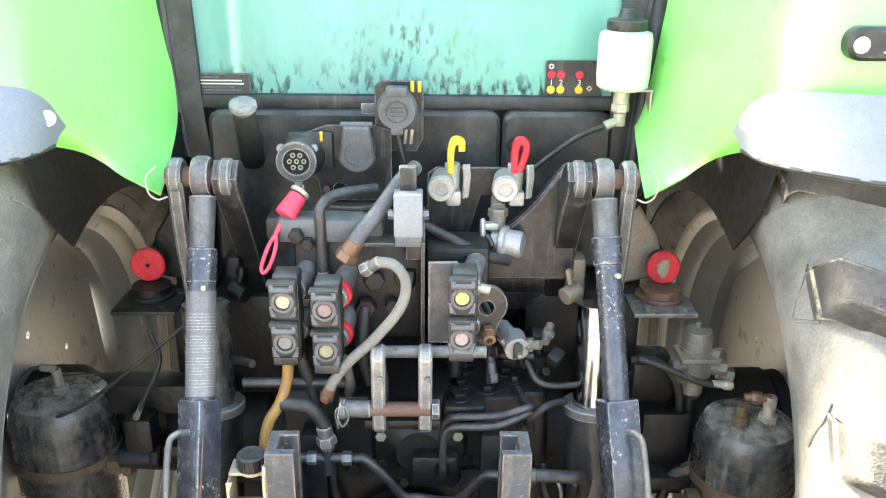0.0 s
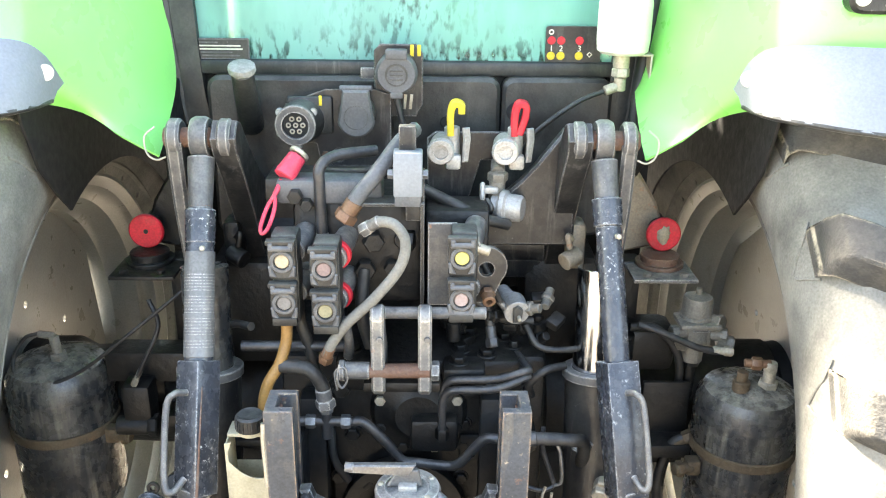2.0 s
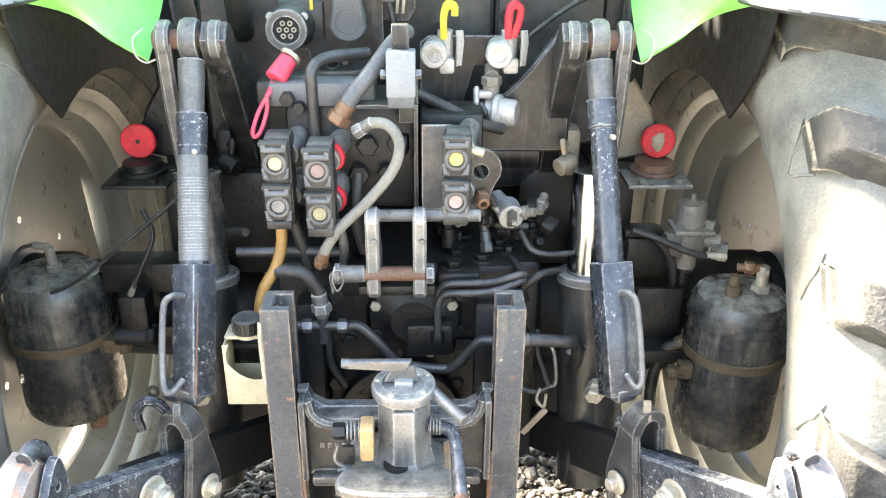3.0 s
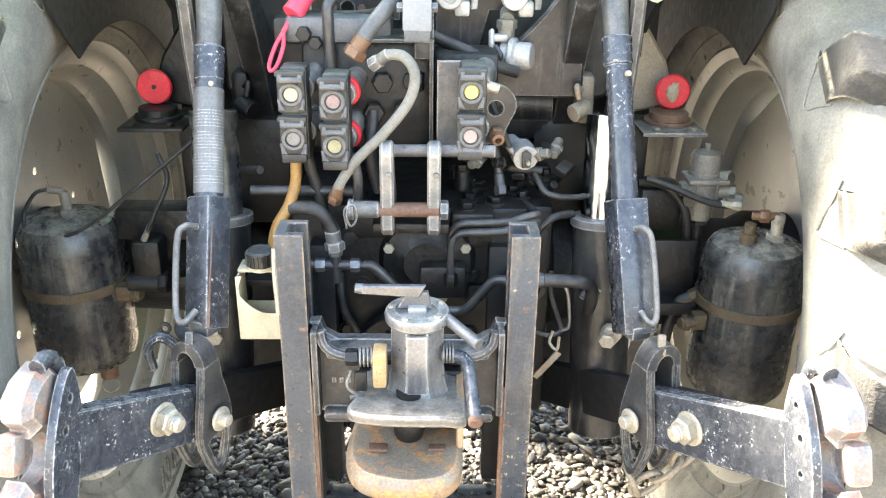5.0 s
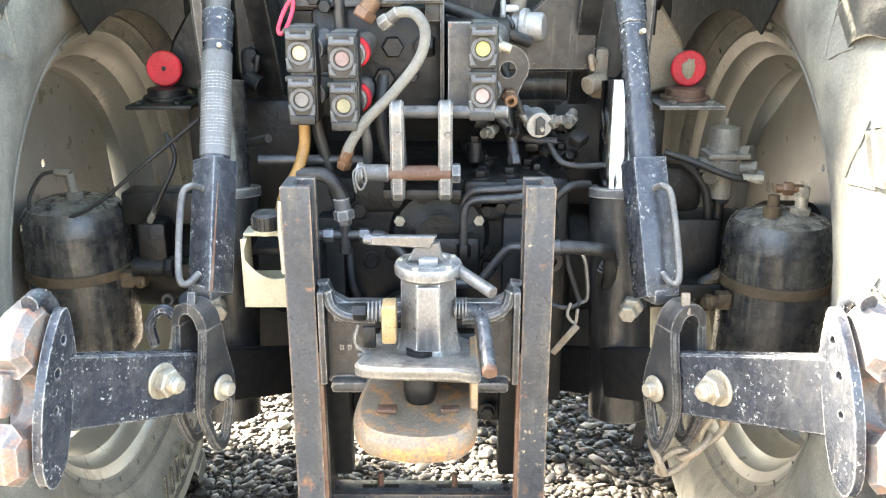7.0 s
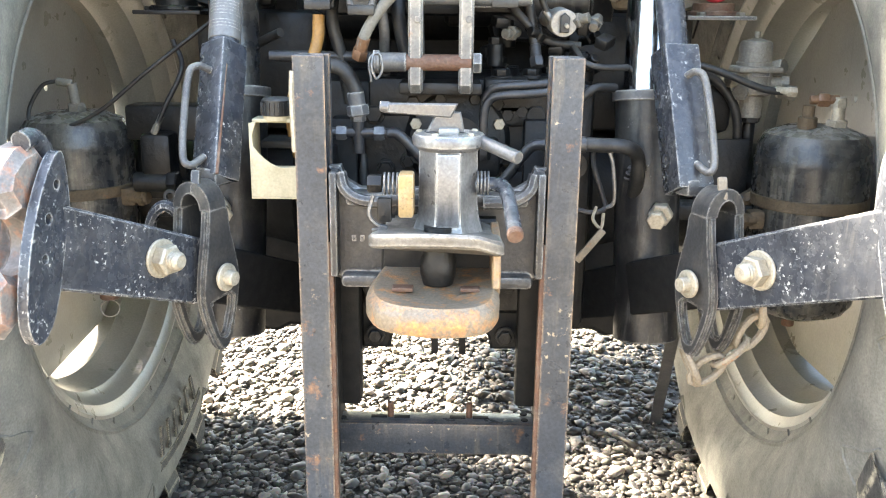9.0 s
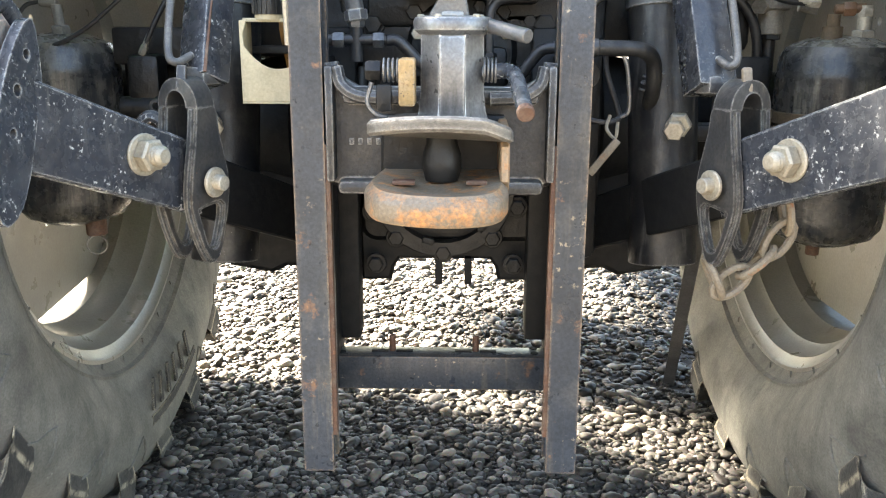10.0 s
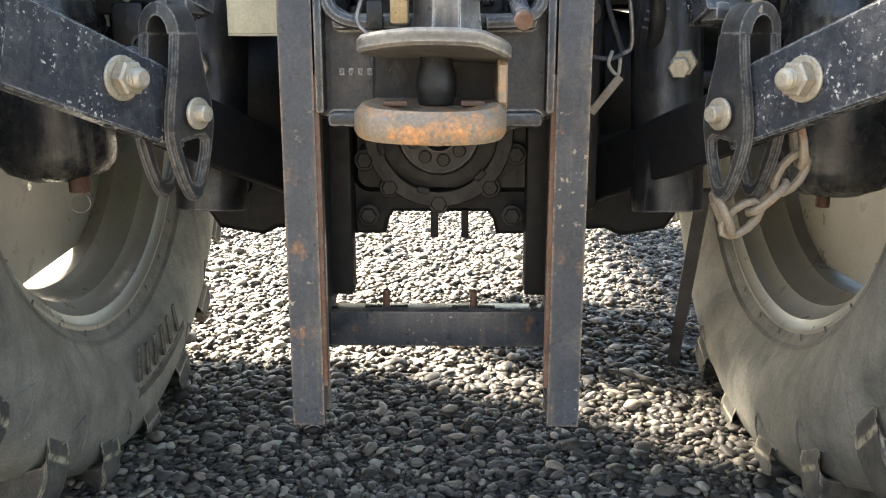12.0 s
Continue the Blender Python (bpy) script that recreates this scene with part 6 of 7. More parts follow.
def build_hitch():
    h = thing("trailer_hitch", (0.01, 1.2, 0.79), "heavy cast trailer hitch with a rusty jaw", "trailer hitch")
    # sliding carrier casting
    o = [(-0.168, 0.77), (-0.168, 0.945), (-0.150, 0.947), (-0.142, 0.925), (-0.12, 0.912), (0.12, 0.912), (0.142, 0.925), (0.150, 0.947), (0.168, 0.945), (0.168, 0.77), (0.10, 0.75), (-0.10, 0.75)]
    car = part("carrier", join(plate_xz(o, 1.268, 0.03, 0.006), box((0, 1.262, 0.90), (0.28, 0.05, 0.022), 0.009), box((0, 1.264, 0.768), (0.3, 0.038, 0.022), 0.009)), M_hitch, h, "grey cast sliding carrier")
    for s in (-1, 1):
        part("ear", box((s * 0.158, 1.262, 0.86), (0.012, 0.05, 0.165), 0.004), M_hitch, car)
        part("fillet", tube([(s * 0.148, 1.25, 0.94), (s * 0.14, 1.245, 0.915), (s * 0.115, 1.24, 0.9), (s * 0.07, 1.24, 0.897)], 0.010, 8), M_hitch, car)
    for k in range(5):
        part("cast_mark", box((-0.13 + 0.013 * k, 1.2675, 0.833), (0.007, 0.003, 0.01), 0.001), M_grey, car)
    # column
    m = axis_matrix((0.017, 1.20, 0), (0, 0, 1))
    part("column", join(lathe([(0, 0.865), (0.056, 0.865), (0.049, 0.885), (0.046, 0.91), (0.045, 0.99), (0, 0.99)], m @ Matrix.Rotation(math.pi / 8, 4, "Z"), 8), box((0.017, 1.155, 0.932), (0.034, 0.014, 0.105), 0.003), box((0.02, 1.24, 0.92), (0.08, 0.07, 0.1), 0.01)), M_column, h, "bare worn steel column")
    cap = part("cap", lathe([(0, 0.985), (0.044, 0.985), (0.052, 0.992), (0.053, 1.002), (0.05, 1.008), (0.036, 1.01), (0.034, 1.006), (0, 1.006)], m, 32), M_column, h, "round worn steel cap")
    for k in range(5):
        a = 0.5 + k * 1.2566
        part("cap_screw", cyl((0.017 + 0.043 * math.cos(a), 1.2 + 0.043 * math.sin(a), 1.006), (0.017 + 0.043 * math.cos(a), 1.2 + 0.043 * math.sin(a), 1.012), 0.005, seg=10), M_zinc, cap)
    part("cap_plug", box((0.017, 1.2, 1.01), (0.03, 0.026, 0.012), 0.004), M_alu, cap)
    part("lever", join(prism([(-0.075, -0.006), (0.02, -0.012), (0.03, 0.008), (-0.07, 0.008)], 0.012, facing(1.195, 0.012) @ Matrix.Translation((0.0, 1.042, 0))), prism([(-0.028, 0.0), (0.028, 0.0), (0.022, 0.03), (-0.012, 0.03)], 0.01, facing(1.2, 0.01) @ Matrix.Translation((0.012, 1.008, 0))), cyl((-0.082, 1.2, 1.045), (-0.068, 1.2, 1.044), 0.008)), M_steel, h, "flat release lever")
    # upper jaw, lower jaw, back wall, pin
    up = [(-0.075, 1.25), (-0.078, 1.17), (-0.092, 1.118), (-0.074, 1.09), (-0.02, 1.073), (0.05, 1.075), (0.09, 1.092), (0.096, 1.13), (0.092, 1.25)]
    bm = plate_xy([(p.x, p.y) for p in spline([(x, y, 0) for x, y in up], 5)], 0.868, 0.02, 0.004)
    bmesh.ops.subdivide_edges(bm, edges=[e for e in bm.edges if e.calc_length() > 0.03], cuts=3)
    for v in bm.verts:
        v.co.z += max(0.0, 1.17 - v.co.y) * 0.12 - 0.7 * (v.co.x - 0.0) ** 2 - max(0.0, v.co.x - 0.06) * 0.25
    part("upper_jaw", bm, M_lip, h, "flared upper jaw, dusty and scraped")
    lo = [(-0.086, 1.24), (-0.096, 1.14), (-0.092, 1.092), (-0.07, 1.056), (-0.02, 1.038), (0.03, 1.036), (0.07, 1.05), (0.089, 1.085), (0.092, 1.15), (0.088, 1.24)]
    lo = [(p.x, p.y) for p in spline([(x, y, 0) for x, y in lo], 4)]
    bm = bmesh.new()
    rings = []
    for fac, z in ((0.97, -0.02), (1.0, -0.015), (1.0, 0.004), (0.985, 0.009), (0.9, 0.018), (0.8, 0.017), (0.4, 0.012)):
        rings.append([bm.verts.new((x * fac, 1.15 + (y - 1.15) * fac, 0.782 + z + (0.0 if y > 1.1 else (1.1 - y) * -0.1))) for x, y in lo])
    for a, b in zip(rings, rings[1:]):
        for i in range(len(a)):
            bm.faces.new((a[i], a[(i + 1) % len(a)], b[(i + 1) % len(a)], b[i]))
    bm.faces.new(rings[0])
    bm.faces.new(rings[-1])
    jaw = part("lower_jaw", bm, M_jaw, h, "rust-orange lower jaw polished at its rim")
    part("scrape_plate", box((-0.045, 1.12, 0.799), (0.03, 0.02, 0.006), 0.002), M_rust, jaw)
    part("scrape_plate", box((0.05, 1.12, 0.799), (0.028, 0.016, 0.006), 0.002), M_rust, jaw)
    part("jaw_back", plate_xz([(-0.085, 0.775), (0.09, 0.775), (0.09, 0.875), (-0.082, 0.875)], 1.225, 0.03, 0.004), M_dark, h)
    part("jaw_side", plate_yz([(1.235, 0.775), (1.235, 0.872), (1.15, 0.868), (1.125, 0.845), (1.12, 0.80), (1.135, 0.785)], 0.087, 0.012), M_jaw, h)
    part("pin", lathe([(0, 0.795), (0.022, 0.795), (0.026, 0.81), (0.026, 0.83), (0.021, 0.845), (0.021, 0.88), (0, 0.88)], axis_matrix((0.004, 1.16, 0), (0, 0, 1)), 24), M_dark, h, "greasy coupling pin")
    # locking block, springs and handles
    blk = part("lock_block", box((-0.042, 1.165, 0.925), (0.022, 0.04, 0.062), 0.004), M_ochre, h, "ochre painted lock block")
    for k in range(4):
        part("spring_coil", ring((-0.053 - 0.006 * k, 1.165, 0.94), (-1, 0, 0), 0.016, 0.012, 0.003), M_steel, blk)
    part("lock_nut", join(hexnut((-0.077, 1.165, 0.94), (-1, 0, 0), 0.014, 0.02), box((-0.072, 1.15, 0.905), (0.02, 0.01, 0.035), 0.003)), M_dark, blk)
    part("lock_wire", tube([(-0.088, 1.15, 0.925), (-0.094, 1.148, 0.90), (-0.084, 1.148, 0.885), (-0.07, 1.15, 0.88), (-0.09, 1.148, 0.875)], 0.003, 6), M_steel, blk)
    for k in range(4):
        part("spring_coil", ring((0.058 + 0.005 * k, 1.18, 0.94), (1, 0, 0), 0.017, 0.012, 0.003), M_steel, h)
    part("handle", tube([(0.06, 1.18, 0.935), (0.085, 1.17, 0.94), (0.098, 1.15, 0.935), (0.103, 1.10, 0.915), (0.106, 1.055, 0.897)], 0.0105, 12), M_link, h, "stout bent locking handle")
    part("handle_tip", cyl((0.106, 1.058, 0.898), (0.1065, 1.048, 0.894), 0.011), M_rust, h)
    part("upper_rod", cyl((0.055, 1.2, 1.0), (0.113, 1.13, 0.984), 0.0095), M_steel, h, "pale worn rod")


M_fork = material("worn_forging", (0.04, 0.041, 0.042), lit_dust=0.5, rough=0.36, metal=0.2, dust=0.5, dust_col=(0.13, 0.115, 0.095), rust=0.2, chips=0.4, edge=0.8, edge_col=(0.32, 0.3, 0.27), wear=0.005, streak=0.4, streak_col=(0.2, 0.17, 0.13))
M_claw = material("worn_white_claw", (0.22, 0.195, 0.178), 0.5, 0.2, dust=0.5, dust_col=(0.38, 0.35, 0.32), rust=0.75, rust_col=(0.27, 0.13, 0.08), chips=0.4, chip_col=(0.05, 0.05, 0.05), edge=0.8, edge_col=(0.6, 0.5, 0.43), wear=0.006)
M_unseen_wall = material("unseen_wall_boards", (0.13, 0.112, 0.09), 0.85, dust=0.3, dust_col=(0.17, 0.15, 0.12), streak=0.5, streak_col=(0.07, 0.06, 0.048), scale=3)
M_crust = material("pale_crust", (0.3, 0.3, 0.27), 0.85, dust=0.6, dust_col=(0.12, 0.12, 0.1), bump=0.9, grain=70, scale=40)
M_tanrust = material("tan_rusty_paint", (0.25, 0.2, 0.14), 0.6, dust=0.5, dust_col=(0.34, 0.28, 0.2), rust=0.45, rust_col=(0.2, 0.08, 0.03), edge=0.5)
M_jaw = material("scraped_rust_jaw", (0.24, 0.19, 0.135), lit_dust=0.45, rough=0.48, metal=0.2, dust=0.4, dust_col=(0.17, 0.14, 0.11), rust=0.72, rust_col=(0.38, 0.17, 0.06), chips=0.6, chip_col=(0.045, 0.042, 0.04), edge=1.0, edge_col=(0.52, 0.33, 0.18), wear=0.012, bump=0.5, scale=20)
M_lip = material("scraped_tan_jaw", (0.15, 0.138, 0.12), lit_dust=0.8, rough=0.42, metal=0.3, dust=0.5, dust_col=(0.24, 0.21, 0.17), rust=0.3, rust_col=(0.2, 0.1, 0.05), chips=0.6, chip_col=(0.05, 0.047, 0.043), edge=1.0, edge_col=(0.55, 0.5, 0.43), wear=0.009, bump=0.4)
M_ochre = material("ochre_paint", (0.38, 0.24, 0.1), 0.6, dust=0.5, dust_col=(0.42, 0.36, 0.26), rust=0.35, rust_col=(0.1, 0.055, 0.03), chips=1.0, chip_col=(0.05, 0.048, 0.045), edge=0.8, edge_col=(0.5, 0.44, 0.36), scale=30)


def build_wire_pin():
    w = thing("wire_bracket", (0.27, 1.42, 0.83), "bent wire bracket holding a flat latch beside the rail", "bracket")
    part("wire", tube([(0.262, 1.43, 0.97), (0.262, 1.42, 0.93), (0.28, 1.415, 0.875), (0.284, 1.41, 0.855), (0.262, 1.405, 0.848), (0.235, 1.41, 0.852)], 0.0045, 8), M_pipe, w)
    part("latch", box((0.258, 1.385, 0.795), (0.013, 0.006, 0.07), 0.002, rot=(0, 38, 0)), M_tanrust, w, "rusty flat latch")
    part("hook", tube([(0.284, 1.41, 0.855), (0.298, 1.405, 0.87), (0.292, 1.4, 0.93), (0.284, 1.4, 0.955)], 0.0035, 8), M_steel, w)
    part("ring", tube([(0.268, 1.40, 0.86), (0.262, 1.392, 0.84), (0.276, 1.39, 0.825), (0.28, 1.395, 0.85)], 0.003, 6), M_zinc, w)
    k = thing("test_port", (0.235, 1.5, 0.92), "round black capped port behind the rail", "port")
    part("cap", join(cyl((0.235, 1.52, 0.92), (0.235, 1.465, 0.92), 0.022), ring((0.235, 1.466, 0.92), (0, -1, 0), 0.024, 0.012, 0.012), hexnut((0.235, 1.465, 0.92), (0, -1, 0), 0.008, 0.01)), M_dark, k)


def build_jar():
    j = thing("plastic_canister", (-0.265, 1.36, 0.88), "cut-open yellowed plastic canister with black screw cap", "canister")
    x0, x1, y0, y1 = -0.301, -0.226, 1.322, 1.39
    wall = 0.003
    front = [(x0, 0.885), (x1, 0.885), (x1, 0.937)] + [(x1 - (x1 - x0 - 0.006) * k / 8, 0.937 - 0.006 * math.sin(math.pi * k / 8) + 0.03 * (k / 8) ** 2.5) for k in range(1, 9)] + [(x0 + 0.005, 0.985), (x0 + 0.012, 1.006), (x0, 1.004)]
    mx, my = (x0 + x1) / 2, (y0 + y1) / 2
    part("front_wall", plate_xz(front, y0, wall, 0.0008), M_jar, j, "yellowed translucent plastic with a jagged cut-out")
    for nm, at, size in (("back_wall", (mx, y1, 0.905), (x1 - x0, wall, 0.04)), ("side_wall", (x0 + wall / 2, my, 0.942), (wall, y1 - y0 - wall, 0.119)),
                         ("side_wall", (x1 - wall / 2, my, 0.942), (wall, y1 - y0 - wall, 0.119)), ("base", (mx, my, 0.8835), (x1 - x0, y1 - y0, wall)), ("shoulder", (mx, my + 0.012, 1.005), (x1 - x0, y1 - y0 - 0.024, 0.006))):
        part(nm, box(at, size, 0.001), M_jar, j)
    part("neck", cyl((-0.262, 1.36, 1.004), (-0.262, 1.36, 1.016), 0.023), M_jar, j)
    cap = part("cap", lathe([(0, 1.013), (0.025, 1.013), (0.025, 1.037), (0.021, 1.041), (0.017, 1.039), (0, 1.037)], axis_matrix((-0.262, 1.36, 0), (0, 0, 1)), 28), M_plastic, j, "ribbed black screw cap")
    for k in range(20):
        a = k * math.pi / 10
        part("rib", box((-0.262 + 0.0252 * math.cos(a), 1.36 + 0.0252 * math.sin(a), 1.024), (0.003, 0.002, 0.02), 0.0006, rot=(0, 0, math.degrees(a))), M_plastic, cap)
    part("strap", box((-0.25, 1.43, 0.96), (0.1, 0.08, 0.012), 0.002), M_belly, j)


# ---- air tanks ----
def build_tank(s):
    x, y = (0.70, 1.585) if s > 0 else (-0.737, 1.685)
    zb, zt, r = (0.605, 0.985, 0.104) if s > 0 else (0.612, 0.985, 0.108)
    t = thing("air_tank", (x, y, zb), "black steel compressed-air tank streaked with dried mud", "air tank", "air tanks")
    m = axis_matrix((x, y, 0), (0, 0, 1))
    part("shell", lathe([(0, zb), (r * 0.5, zb + 0.006), (r * 0.85, zb + 0.022), (r * 0.97, zb + 0.04), (r, zb + 0.06), (r, zt - 0.075), (r * 1.01, zt - 0.07), (r * 0.985, zt - 0.062), (r * 0.97, zt - 0.04), (r * 0.86, zt - 0.02), (r * 0.5, zt - 0.005), (0, zt)], m, 48), M_tank, t, "black painted shell")
    st = part("strap", ring((x, y, zb + (0.225 if s > 0 else 0.205)), (0, 0, 1), r + 0.004, r - 0.002, 0.022, 48), M_strap, t, "rusty muddy clamping strap")
    side = -1 if s > 0 else 1
    part("strap_bolt", join(cyl((x + side * (r + 0.01), y - 0.05, zb + 0.205), (x + side * (r + 0.05), y - 0.06, zb + 0.205), 0.012), hexnut((x + side * (r + 0.03), y - 0.055, zb + 0.205), (side, -0.2, 0), 0.017, 0.014), box((x + side * (r + 0.008), y - 0.045, zb + 0.205), (0.03, 0.03, 0.035), 0.006)), M_strap, st)
    if s > 0:
        part("fitting", join(hexnut((x + 0.028, y - 0.02, zt - 0.006), (0, 0, 1), 0.02, 0.014), cyl((x + 0.028, y - 0.02, zt), (x + 0.028, y - 0.02, zt + 0.05), 0.012), hexnut((x + 0.028, y - 0.02, zt + 0.03), (0, 0, 1), 0.014, 0.016)), M_zinc, t)
        part("elbow", join(cyl((x - 0.022, y - 0.01, zt + 0.043), (x + 0.028, y - 0.02, zt + 0.045), 0.0085), hexnut((x - 0.008, y - 0.012, zt + 0.0435), (1, -0.2, 0), 0.0135, 0.02)), M_copper, t, "copper-coloured pipe elbow")
        part("side_boss", join(cyl((x - 0.03, y - 0.03, zt - 0.01), (x - 0.03, y - 0.03, zt + 0.014), 0.017), cyl((x - 0.03, y - 0.03, zt + 0.01), (x - 0.03, y - 0.03, zt + 0.035), 0.011)), M_strap, t, "brass boss crusted with mud")
        part("drain", cyl((x - 0.01, y, zb + 0.005), (x - 0.01, y, zb - 0.02), 0.012), M_rust, t)
    else:
        part("fitting", join(hexnut((x + 0.015, y - 0.02, zt - 0.004), (0, 0, 1), 0.018, 0.016), cyl((x + 0.015, y - 0.02, zt), (x + 0.01, y - 0.02, zt + 0.05), 0.010), cyl((x + 0.012, y - 0.02, zt + 0.05), (x - 0.02, y - 0.02, zt + 0.054), 0.008)), M_valve, t)
        dr = part("drain", cyl((x + 0.05, y - 0.03, zb + 0.02), (x + 0.05, y - 0.03, zb - 0.015), 0.02), M_rust, t)
        part("pull_ring", ring((x + 0.05, y - 0.035, zb - 0.035), (0.3, -1, 0), 0.02, 0.0175, 0.003), M_steel, dr)
    part("bracket", join(box((x + side * 0.16, y + 0.03, zb + 0.205), (0.2, 0.06, 0.03), 0.004), box((x + side * 0.15, y + 0.06, zb + 0.24), (0.1, 0.01, 0.2), 0.003)), M_dark, t)
    return t


M_mud = material("dried_mud", (0.3, 0.26, 0.18), 0.9, dust=0.5, bump=0.8, grain=90)
M_strap = material("muddy_strap", (0.09, 0.06, 0.032), 0.75, dust=0.6, dust_col=(0.2, 0.15, 0.085), rust=0.4, rust_col=(0.12, 0.055, 0.025), bump=0.8, grain=90)


def build_air_parts():
    hose("air_hose", [(-0.757, 1.665, 1.04), (-0.785, 1.66, 1.03), (-0.81, 1.65, 0.985), (-0.79, 1.62, 0.955), (-0.73, 1.60, 0.955), (-0.65, 1.6, 0.99), (-0.56, 1.6, 1.06), (-0.47, 1.62, 1.13), (-0.42, 1.64, 1.17)], 0.004, M_hose, "black air hose arching from the tank")
    hose("air_hose", [(-0.555, 1.62, 0.95), (-0.53, 1.62, 1.0), (-0.50, 1.64, 1.07), (-0.52, 1.66, 1.12)], 0.005, M_hose, "black air hose with angled fitting", ends=(M_valve, None))
    v = thing("brake_valve", (-0.56, 1.62, 0.86), "dirty black valve block beside the air tank", "valve")
    part("block", join(box((-0.555, 1.64, 0.9), (0.06, 0.06, 0.09), 0.01), cyl((-0.60, 1.62, 0.85), (-0.53, 1.62, 0.85), 0.02), hexnut((-0.535, 1.62, 0.85), (1, 0, 0), 0.024, 0.02)), M_dark, v)
    part("beam", box((-0.50, 1.70, 0.96), (0.26, 0.07, 0.07), 0.008), M_dark, v)
    k = thing("pressure_regulator", (0.6, 1.67, 0.96), "dull cast aluminium pressure regulator with ports", "regulator")
    m = axis_matrix((0.602, 1.67, 0), (0, 0, 1))
    part("dome", lathe([(0, 1.09), (0.031, 1.09), (0.031, 1.122), (0.028, 1.13), (0.012, 1.134), (0.006, 1.136), (0.006, 1.148), (0, 1.148)], m, 30), M_valve, k)
    part("body", join(box((0.602, 1.67, 1.052), (0.06, 0.055, 0.05), 0.008), cyl((0.602, 1.67, 1.03), (0.602, 1.67, 1.092), 0.034), cyl((0.602, 1.67, 0.985), (0.602, 1.67, 1.035), 0.023), box((0.602, 1.66, 1.078), (0.085, 0.07, 0.012), 0.005)), M_valve, k)
    for x, z, d in ((0.56, 1.058, (-1, -0.2, 0)), (0.65, 1.052, (1, -0.3, 0)), (0.64, 1.082, (0.6, -0.8, 0.2)), (0.665, 1.035, (1, -0.2, -0.2)), (0.575, 1.035, (-0.5, -1, 0))):
        p = Vector((x, 1.65, z))
        part("port", join(cyl(p - Vector(d).normalized() * 0.02, p + Vector(d).normalized() * 0.014, 0.014), hexnut(p, d, 0.016, 0.014)), M_valve, k)
    part("plate_mark", box((0.604, 1.6335, 1.07), (0.034, 0.004, 0.01), 0.002), M_grey, k)
    part("lower_fitting", join(hexnut((0.602, 1.67, 0.975), (0, 0, 1), 0.021, 0.012), cyl((0.602, 1.67, 0.90), (0.602, 1.67, 0.98), 0.012)), M_dark, k)
    hose("air_hose", [(0.602, 1.668, 0.92), (0.585, 1.66, 0.82), (0.56, 1.64, 0.74), (0.55, 1.63, 0.66)], 0.011, M_hose, "black air hose falling from the regulator", ends=(None, M_valve))
    hose("air_hose", [(0.47, 1.62, 1.09), (0.52, 1.61, 1.075), (0.6, 1.60, 1.045), (0.655, 1.60, 1.04)], 0.007, M_hose, "black air hose crossing in front of the regulator", ends=(None, M_zinc))
    hose("air_hose", [(0.46, 1.65, 1.07), (0.52, 1.66, 1.06), (0.57, 1.66, 1.0), (0.58, 1.67, 0.9), (0.55, 1.68, 0.8)], 0.009, M_hose, "black air hose bending down behind the tank")
    hose("air_hose", [(0.595, 1.60, 0.84), (0.56, 1.60, 0.82), (0.54, 1.60, 0.74), (0.55, 1.61, 0.62)], 0.010, M_hose, "black drain hose beside the tank", ends=(M_strap, None))
    b = thing("box_beam", (0.46, 1.72, 0.9), "dark painted steel beam behind the tank", "beam")
    part("beam", join(box((0.47, 1.72, 1.0), (0.2, 0.1, 0.1), 0.02), cyl((0.44, 1.66, 1.05), (0.44, 1.66, 0.98), 0.035)), M_dark, b)


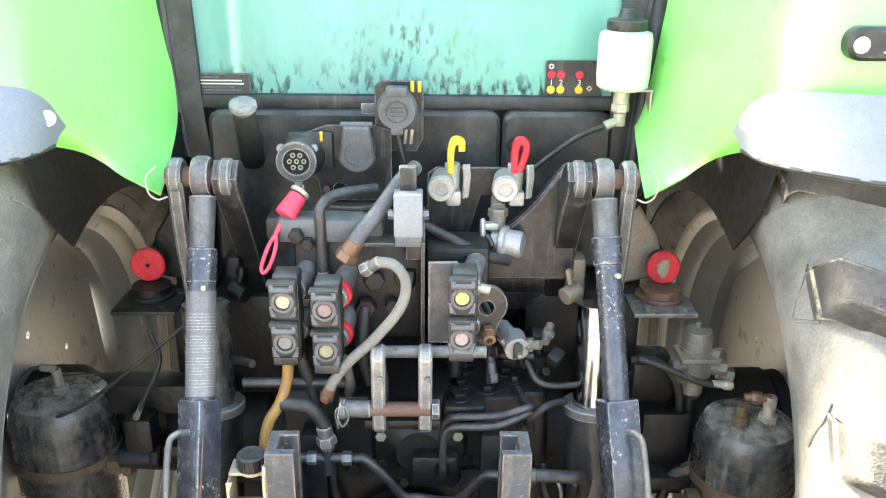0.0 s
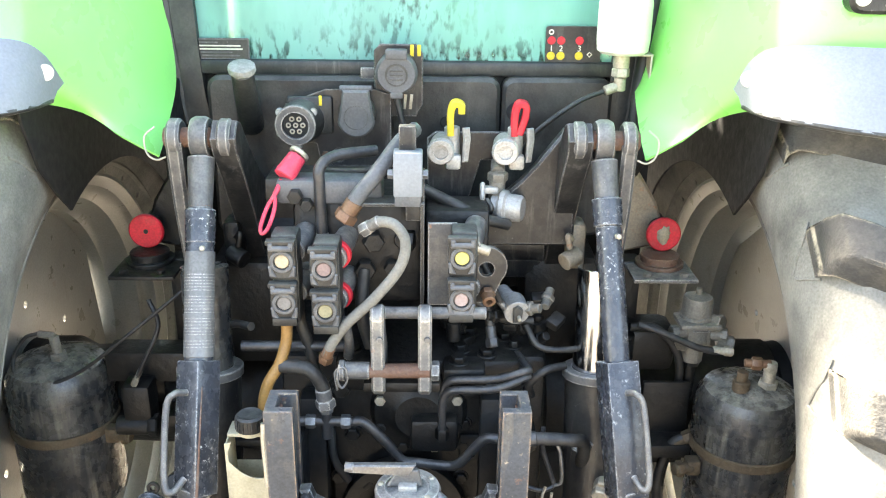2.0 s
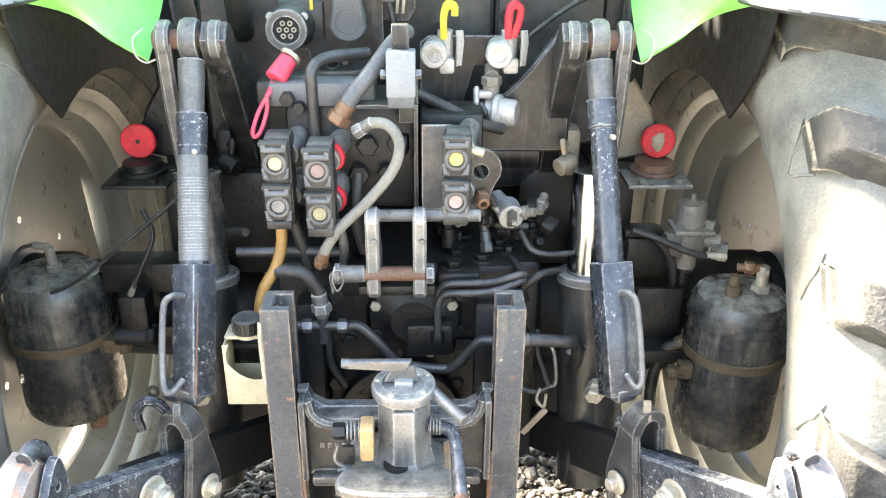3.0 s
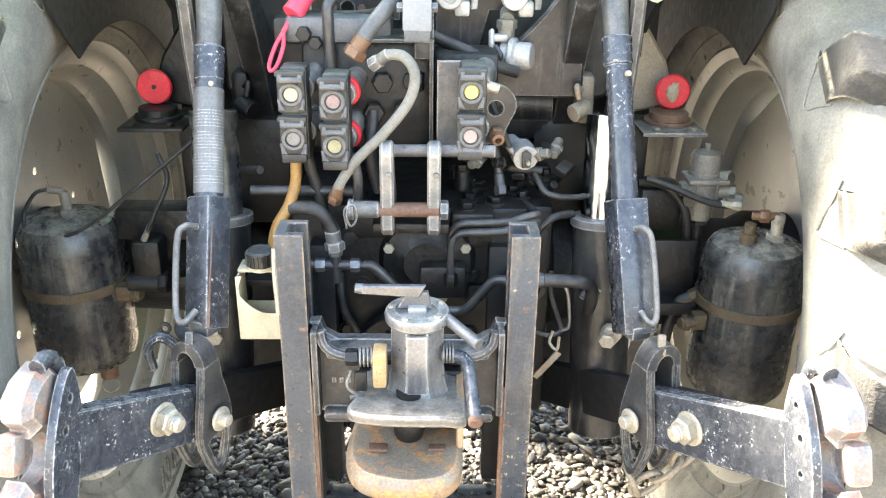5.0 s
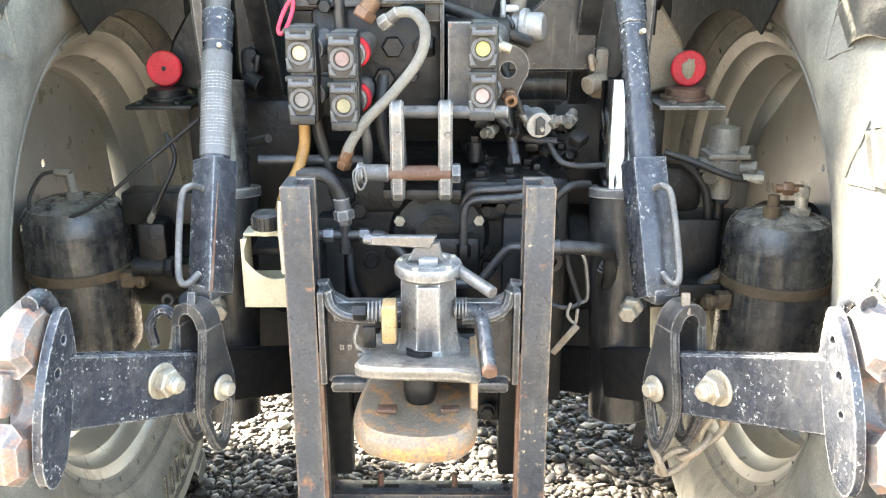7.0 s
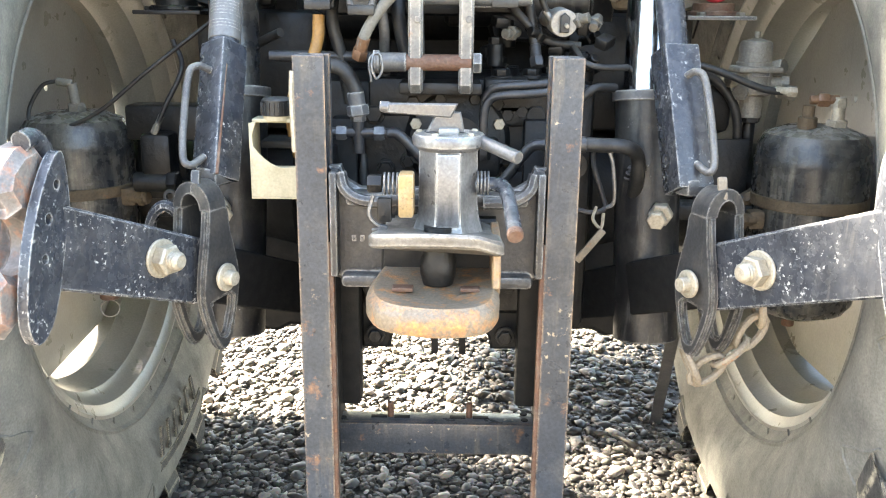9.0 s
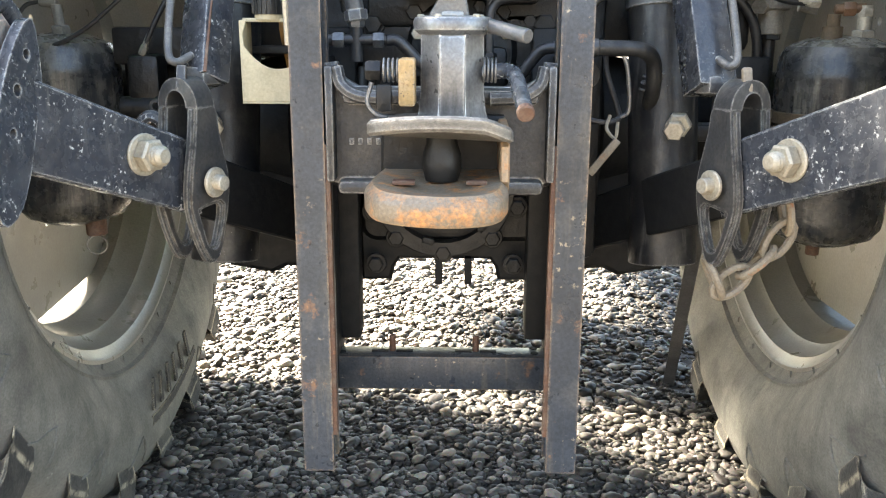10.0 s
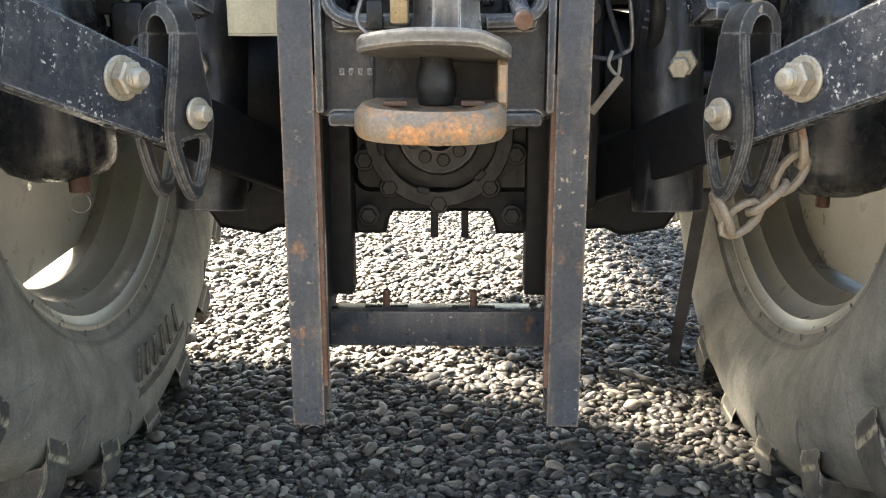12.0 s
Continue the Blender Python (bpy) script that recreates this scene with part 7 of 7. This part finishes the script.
def build_reflector(s):
    d = thing("red_disc_cover", (s * 0.536, 1.75, 1.237), "round red plastic cover disc on a bracket", "disc cover", "red disc covers")
    c = Vector((s * 0.537, 1.752, 1.237))
    ax = Vector((0, -1, 0.05)).normalized()
    part("disc", lathe([(0, 0), (0.034, 0), (0.036, 0.003), (0.036, 0.009), (0.033, 0.012), (0.006, 0.0115), (0, 0.0115)], axis_matrix(c, ax), 36), M_red, d, "faded red plastic")
    if s > 0:
        bm = bmesh.new()
        bmesh.ops.create_icosphere(bm, subdivisions=3, radius=0.015)
        for v in bm.verts:
            k = 1 + 0.5 * noise.noise(v.co * 120)
            v.co = Vector((v.co.x * k * 0.9, v.co.y * 0.4, v.co.z * k * 1.2))
        bm.transform(Matrix.Translation(c + ax * 0.012))
        part("mud_clod", bm, M_mud, d, "clod of dried mud")
    else:
        # Dark disc painted for the shade in the centre hole.
        part("centre_hole", cyl(c + ax * 0.0116, c + ax * 0.013, 0.005, seg=14), M_dark, d)
    part("stub", cyl(c + Vector((0, 0.08, -0.0)), c, 0.022), M_dark, d)
    sh = thing("bracket_shelf", (s * 0.52, 1.72, 1.165), "dusty steel shelf bracket under the red disc", "bracket", "shelf brackets")
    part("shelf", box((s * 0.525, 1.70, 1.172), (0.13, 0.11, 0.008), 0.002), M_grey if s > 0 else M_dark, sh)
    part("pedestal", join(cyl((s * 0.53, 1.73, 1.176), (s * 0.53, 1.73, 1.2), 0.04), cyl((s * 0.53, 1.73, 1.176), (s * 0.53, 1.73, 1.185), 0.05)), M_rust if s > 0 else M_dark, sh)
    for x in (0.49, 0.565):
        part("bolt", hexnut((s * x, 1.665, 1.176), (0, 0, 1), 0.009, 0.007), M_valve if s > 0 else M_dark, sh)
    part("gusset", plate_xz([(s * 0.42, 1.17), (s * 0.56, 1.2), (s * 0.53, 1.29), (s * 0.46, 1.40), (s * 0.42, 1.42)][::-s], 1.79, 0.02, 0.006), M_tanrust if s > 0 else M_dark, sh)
    part("upright", box((s * 0.47, 1.76, 1.08), (0.05, 0.05, 0.2), 0.004), M_dark, sh)


def build_chain(pts, r, w, label):
    c = thing("safety_chain", pts[0], label, "chain", "safety chains")
    line = spline(pts, 12)
    pos, step, acc = [line[0]], r * 2.6, 0
    last = line[0]
    for q in line[1:]:
        if (q - last).length >= step:
            pos.append(q)
            last = q
    for k in range(len(pos) - 1):
        a, b = pos[k], pos[k + 1]
        d = (b - a).normalized()
        mid = (a + b) / 2
        side = d.cross(Vector((0, 0, 1)) if abs(d.z) < 0.9 else Vector((1, 0, 0))).normalized()
        if k % 2:
            side = d.cross(side)
        L, W = step * 0.72, r * 1.0
        loop = [mid + d * (L * math.cos(t)) + side * (W * math.sin(t)) for t in [i * math.pi / 6 for i in range(12)]]
        part("chain_link", tube(loop, w, 8, 1, closed=True), M_tanrust if w > 0.005 else M_grey, c)
    return c


def build_small():
    build_chain([(0.505, 1.262, 0.757), (0.511, 1.25, 0.717), (0.484, 1.245, 0.676), (0.452, 1.245, 0.647), (0.422, 1.245, 0.621), (0.40, 1.245, 0.608), (0.389, 1.25, 0.64), (0.405, 1.25, 0.668)], 0.017, 0.0062, "galvanised stabiliser chain hanging from the link arm")
    build_chain([(-0.41, 1.62, 1.16), (-0.413, 1.61, 1.10), (-0.41, 1.60, 1.04), (-0.405, 1.60, 0.98)], 0.010, 0.003, "thin dark chain hanging behind the lift rod")
    sh = thing("stabiliser", (-0.42, 1.45, 0.78), "dark stabiliser with shackle beside the link arm", "stabiliser")
    part("turnbuckle", join(cyl((-0.42, 1.40, 0.86), (-0.46, 1.62, 0.74), 0.022), cyl((-0.46, 1.62, 0.74), (-0.5, 1.75, 0.68), 0.018)), M_dark, sh)
    part("shackle", tube([(-0.485, 1.38, 0.785), (-0.487, 1.375, 0.83), (-0.46, 1.37, 0.858), (-0.433, 1.375, 0.83), (-0.437, 1.38, 0.775)], 0.010, 8), M_link, sh)
    part("nipple", ring((-0.452, 1.38, 0.872), (0, -1, 0.2), 0.012, 0.006, 0.006), M_dark, sh)
    st = thing("wooden_stick", (0.62, 2.1, 0.0), "grey weathered stick leaning by the wheel", "stick")
    part("stick", tube([(0.635, 2.33, 0.0), (0.575, 1.93, 0.56)], 0.013, 7, 1, section=[(-0.016, -0.006), (0.016, -0.006), (0.014, 0.006), (-0.014, 0.006)]), M_lid, st)


build_ground()
build_wall()
build_cab()
for side in (-1, 1):
    build_wheel(side)
    build_fender(side)
    build_lift_arm(side)
    build_lift_rod(side)
    build_lower_link(side)
    build_lift_cylinder(side)
    build_tank(side)
    build_reflector(side)
build_gearbox()
build_rockshaft()
build_tail_light()
build_reservoir()
build_socket_plate()
build_taps()
build_sun_block_box(-1)
build_top_link_bracket()
M_disc_yellow = material("faded_yellow_disc", (0.52, 0.46, 0.14), 0.6, dust=0.4, dust_col=(0.4, 0.38, 0.22), bump=0.03)
M_disc_tan = material("tan_disc", (0.45, 0.36, 0.24), 0.6, dust=0.3, bump=0.03)
M_disc_grey = material("grey_disc", (0.16, 0.15, 0.14), 0.6, dust=0.3, bump=0.03)
M_disc_rose = material("faded_rose_disc", (0.2, 0.14, 0.13), 0.6, dust=0.3, bump=0.03)
M_disc_olive = material("olive_disc", (0.3, 0.27, 0.16), 0.6, dust=0.3, bump=0.03)
M_disc_pink = material("pinkish_disc", (0.32, 0.24, 0.22), 0.6, dust=0.3, bump=0.03)
build_coupler(-0.203, 1.262, 1.43, (M_disc_tan, M_disc_grey), False, "stacked black hydraulic couplers with tan and grey discs")
build_coupler(-0.130, 1.254, 1.415, (M_disc_rose, M_disc_olive), True, "stacked black hydraulic couplers with red rings behind")
build_coupler(0.105, 1.268, 1.435, (M_disc_yellow, M_disc_pink), False, "stacked black hydraulic couplers with a yellow disc")
build_bracket_frame()
build_coupler_bracket()
build_hoses()
build_hitch_frame()
build_hitch()
build_wire_pin()
build_jar()
build_air_parts()
build_small()
build_pebbles()
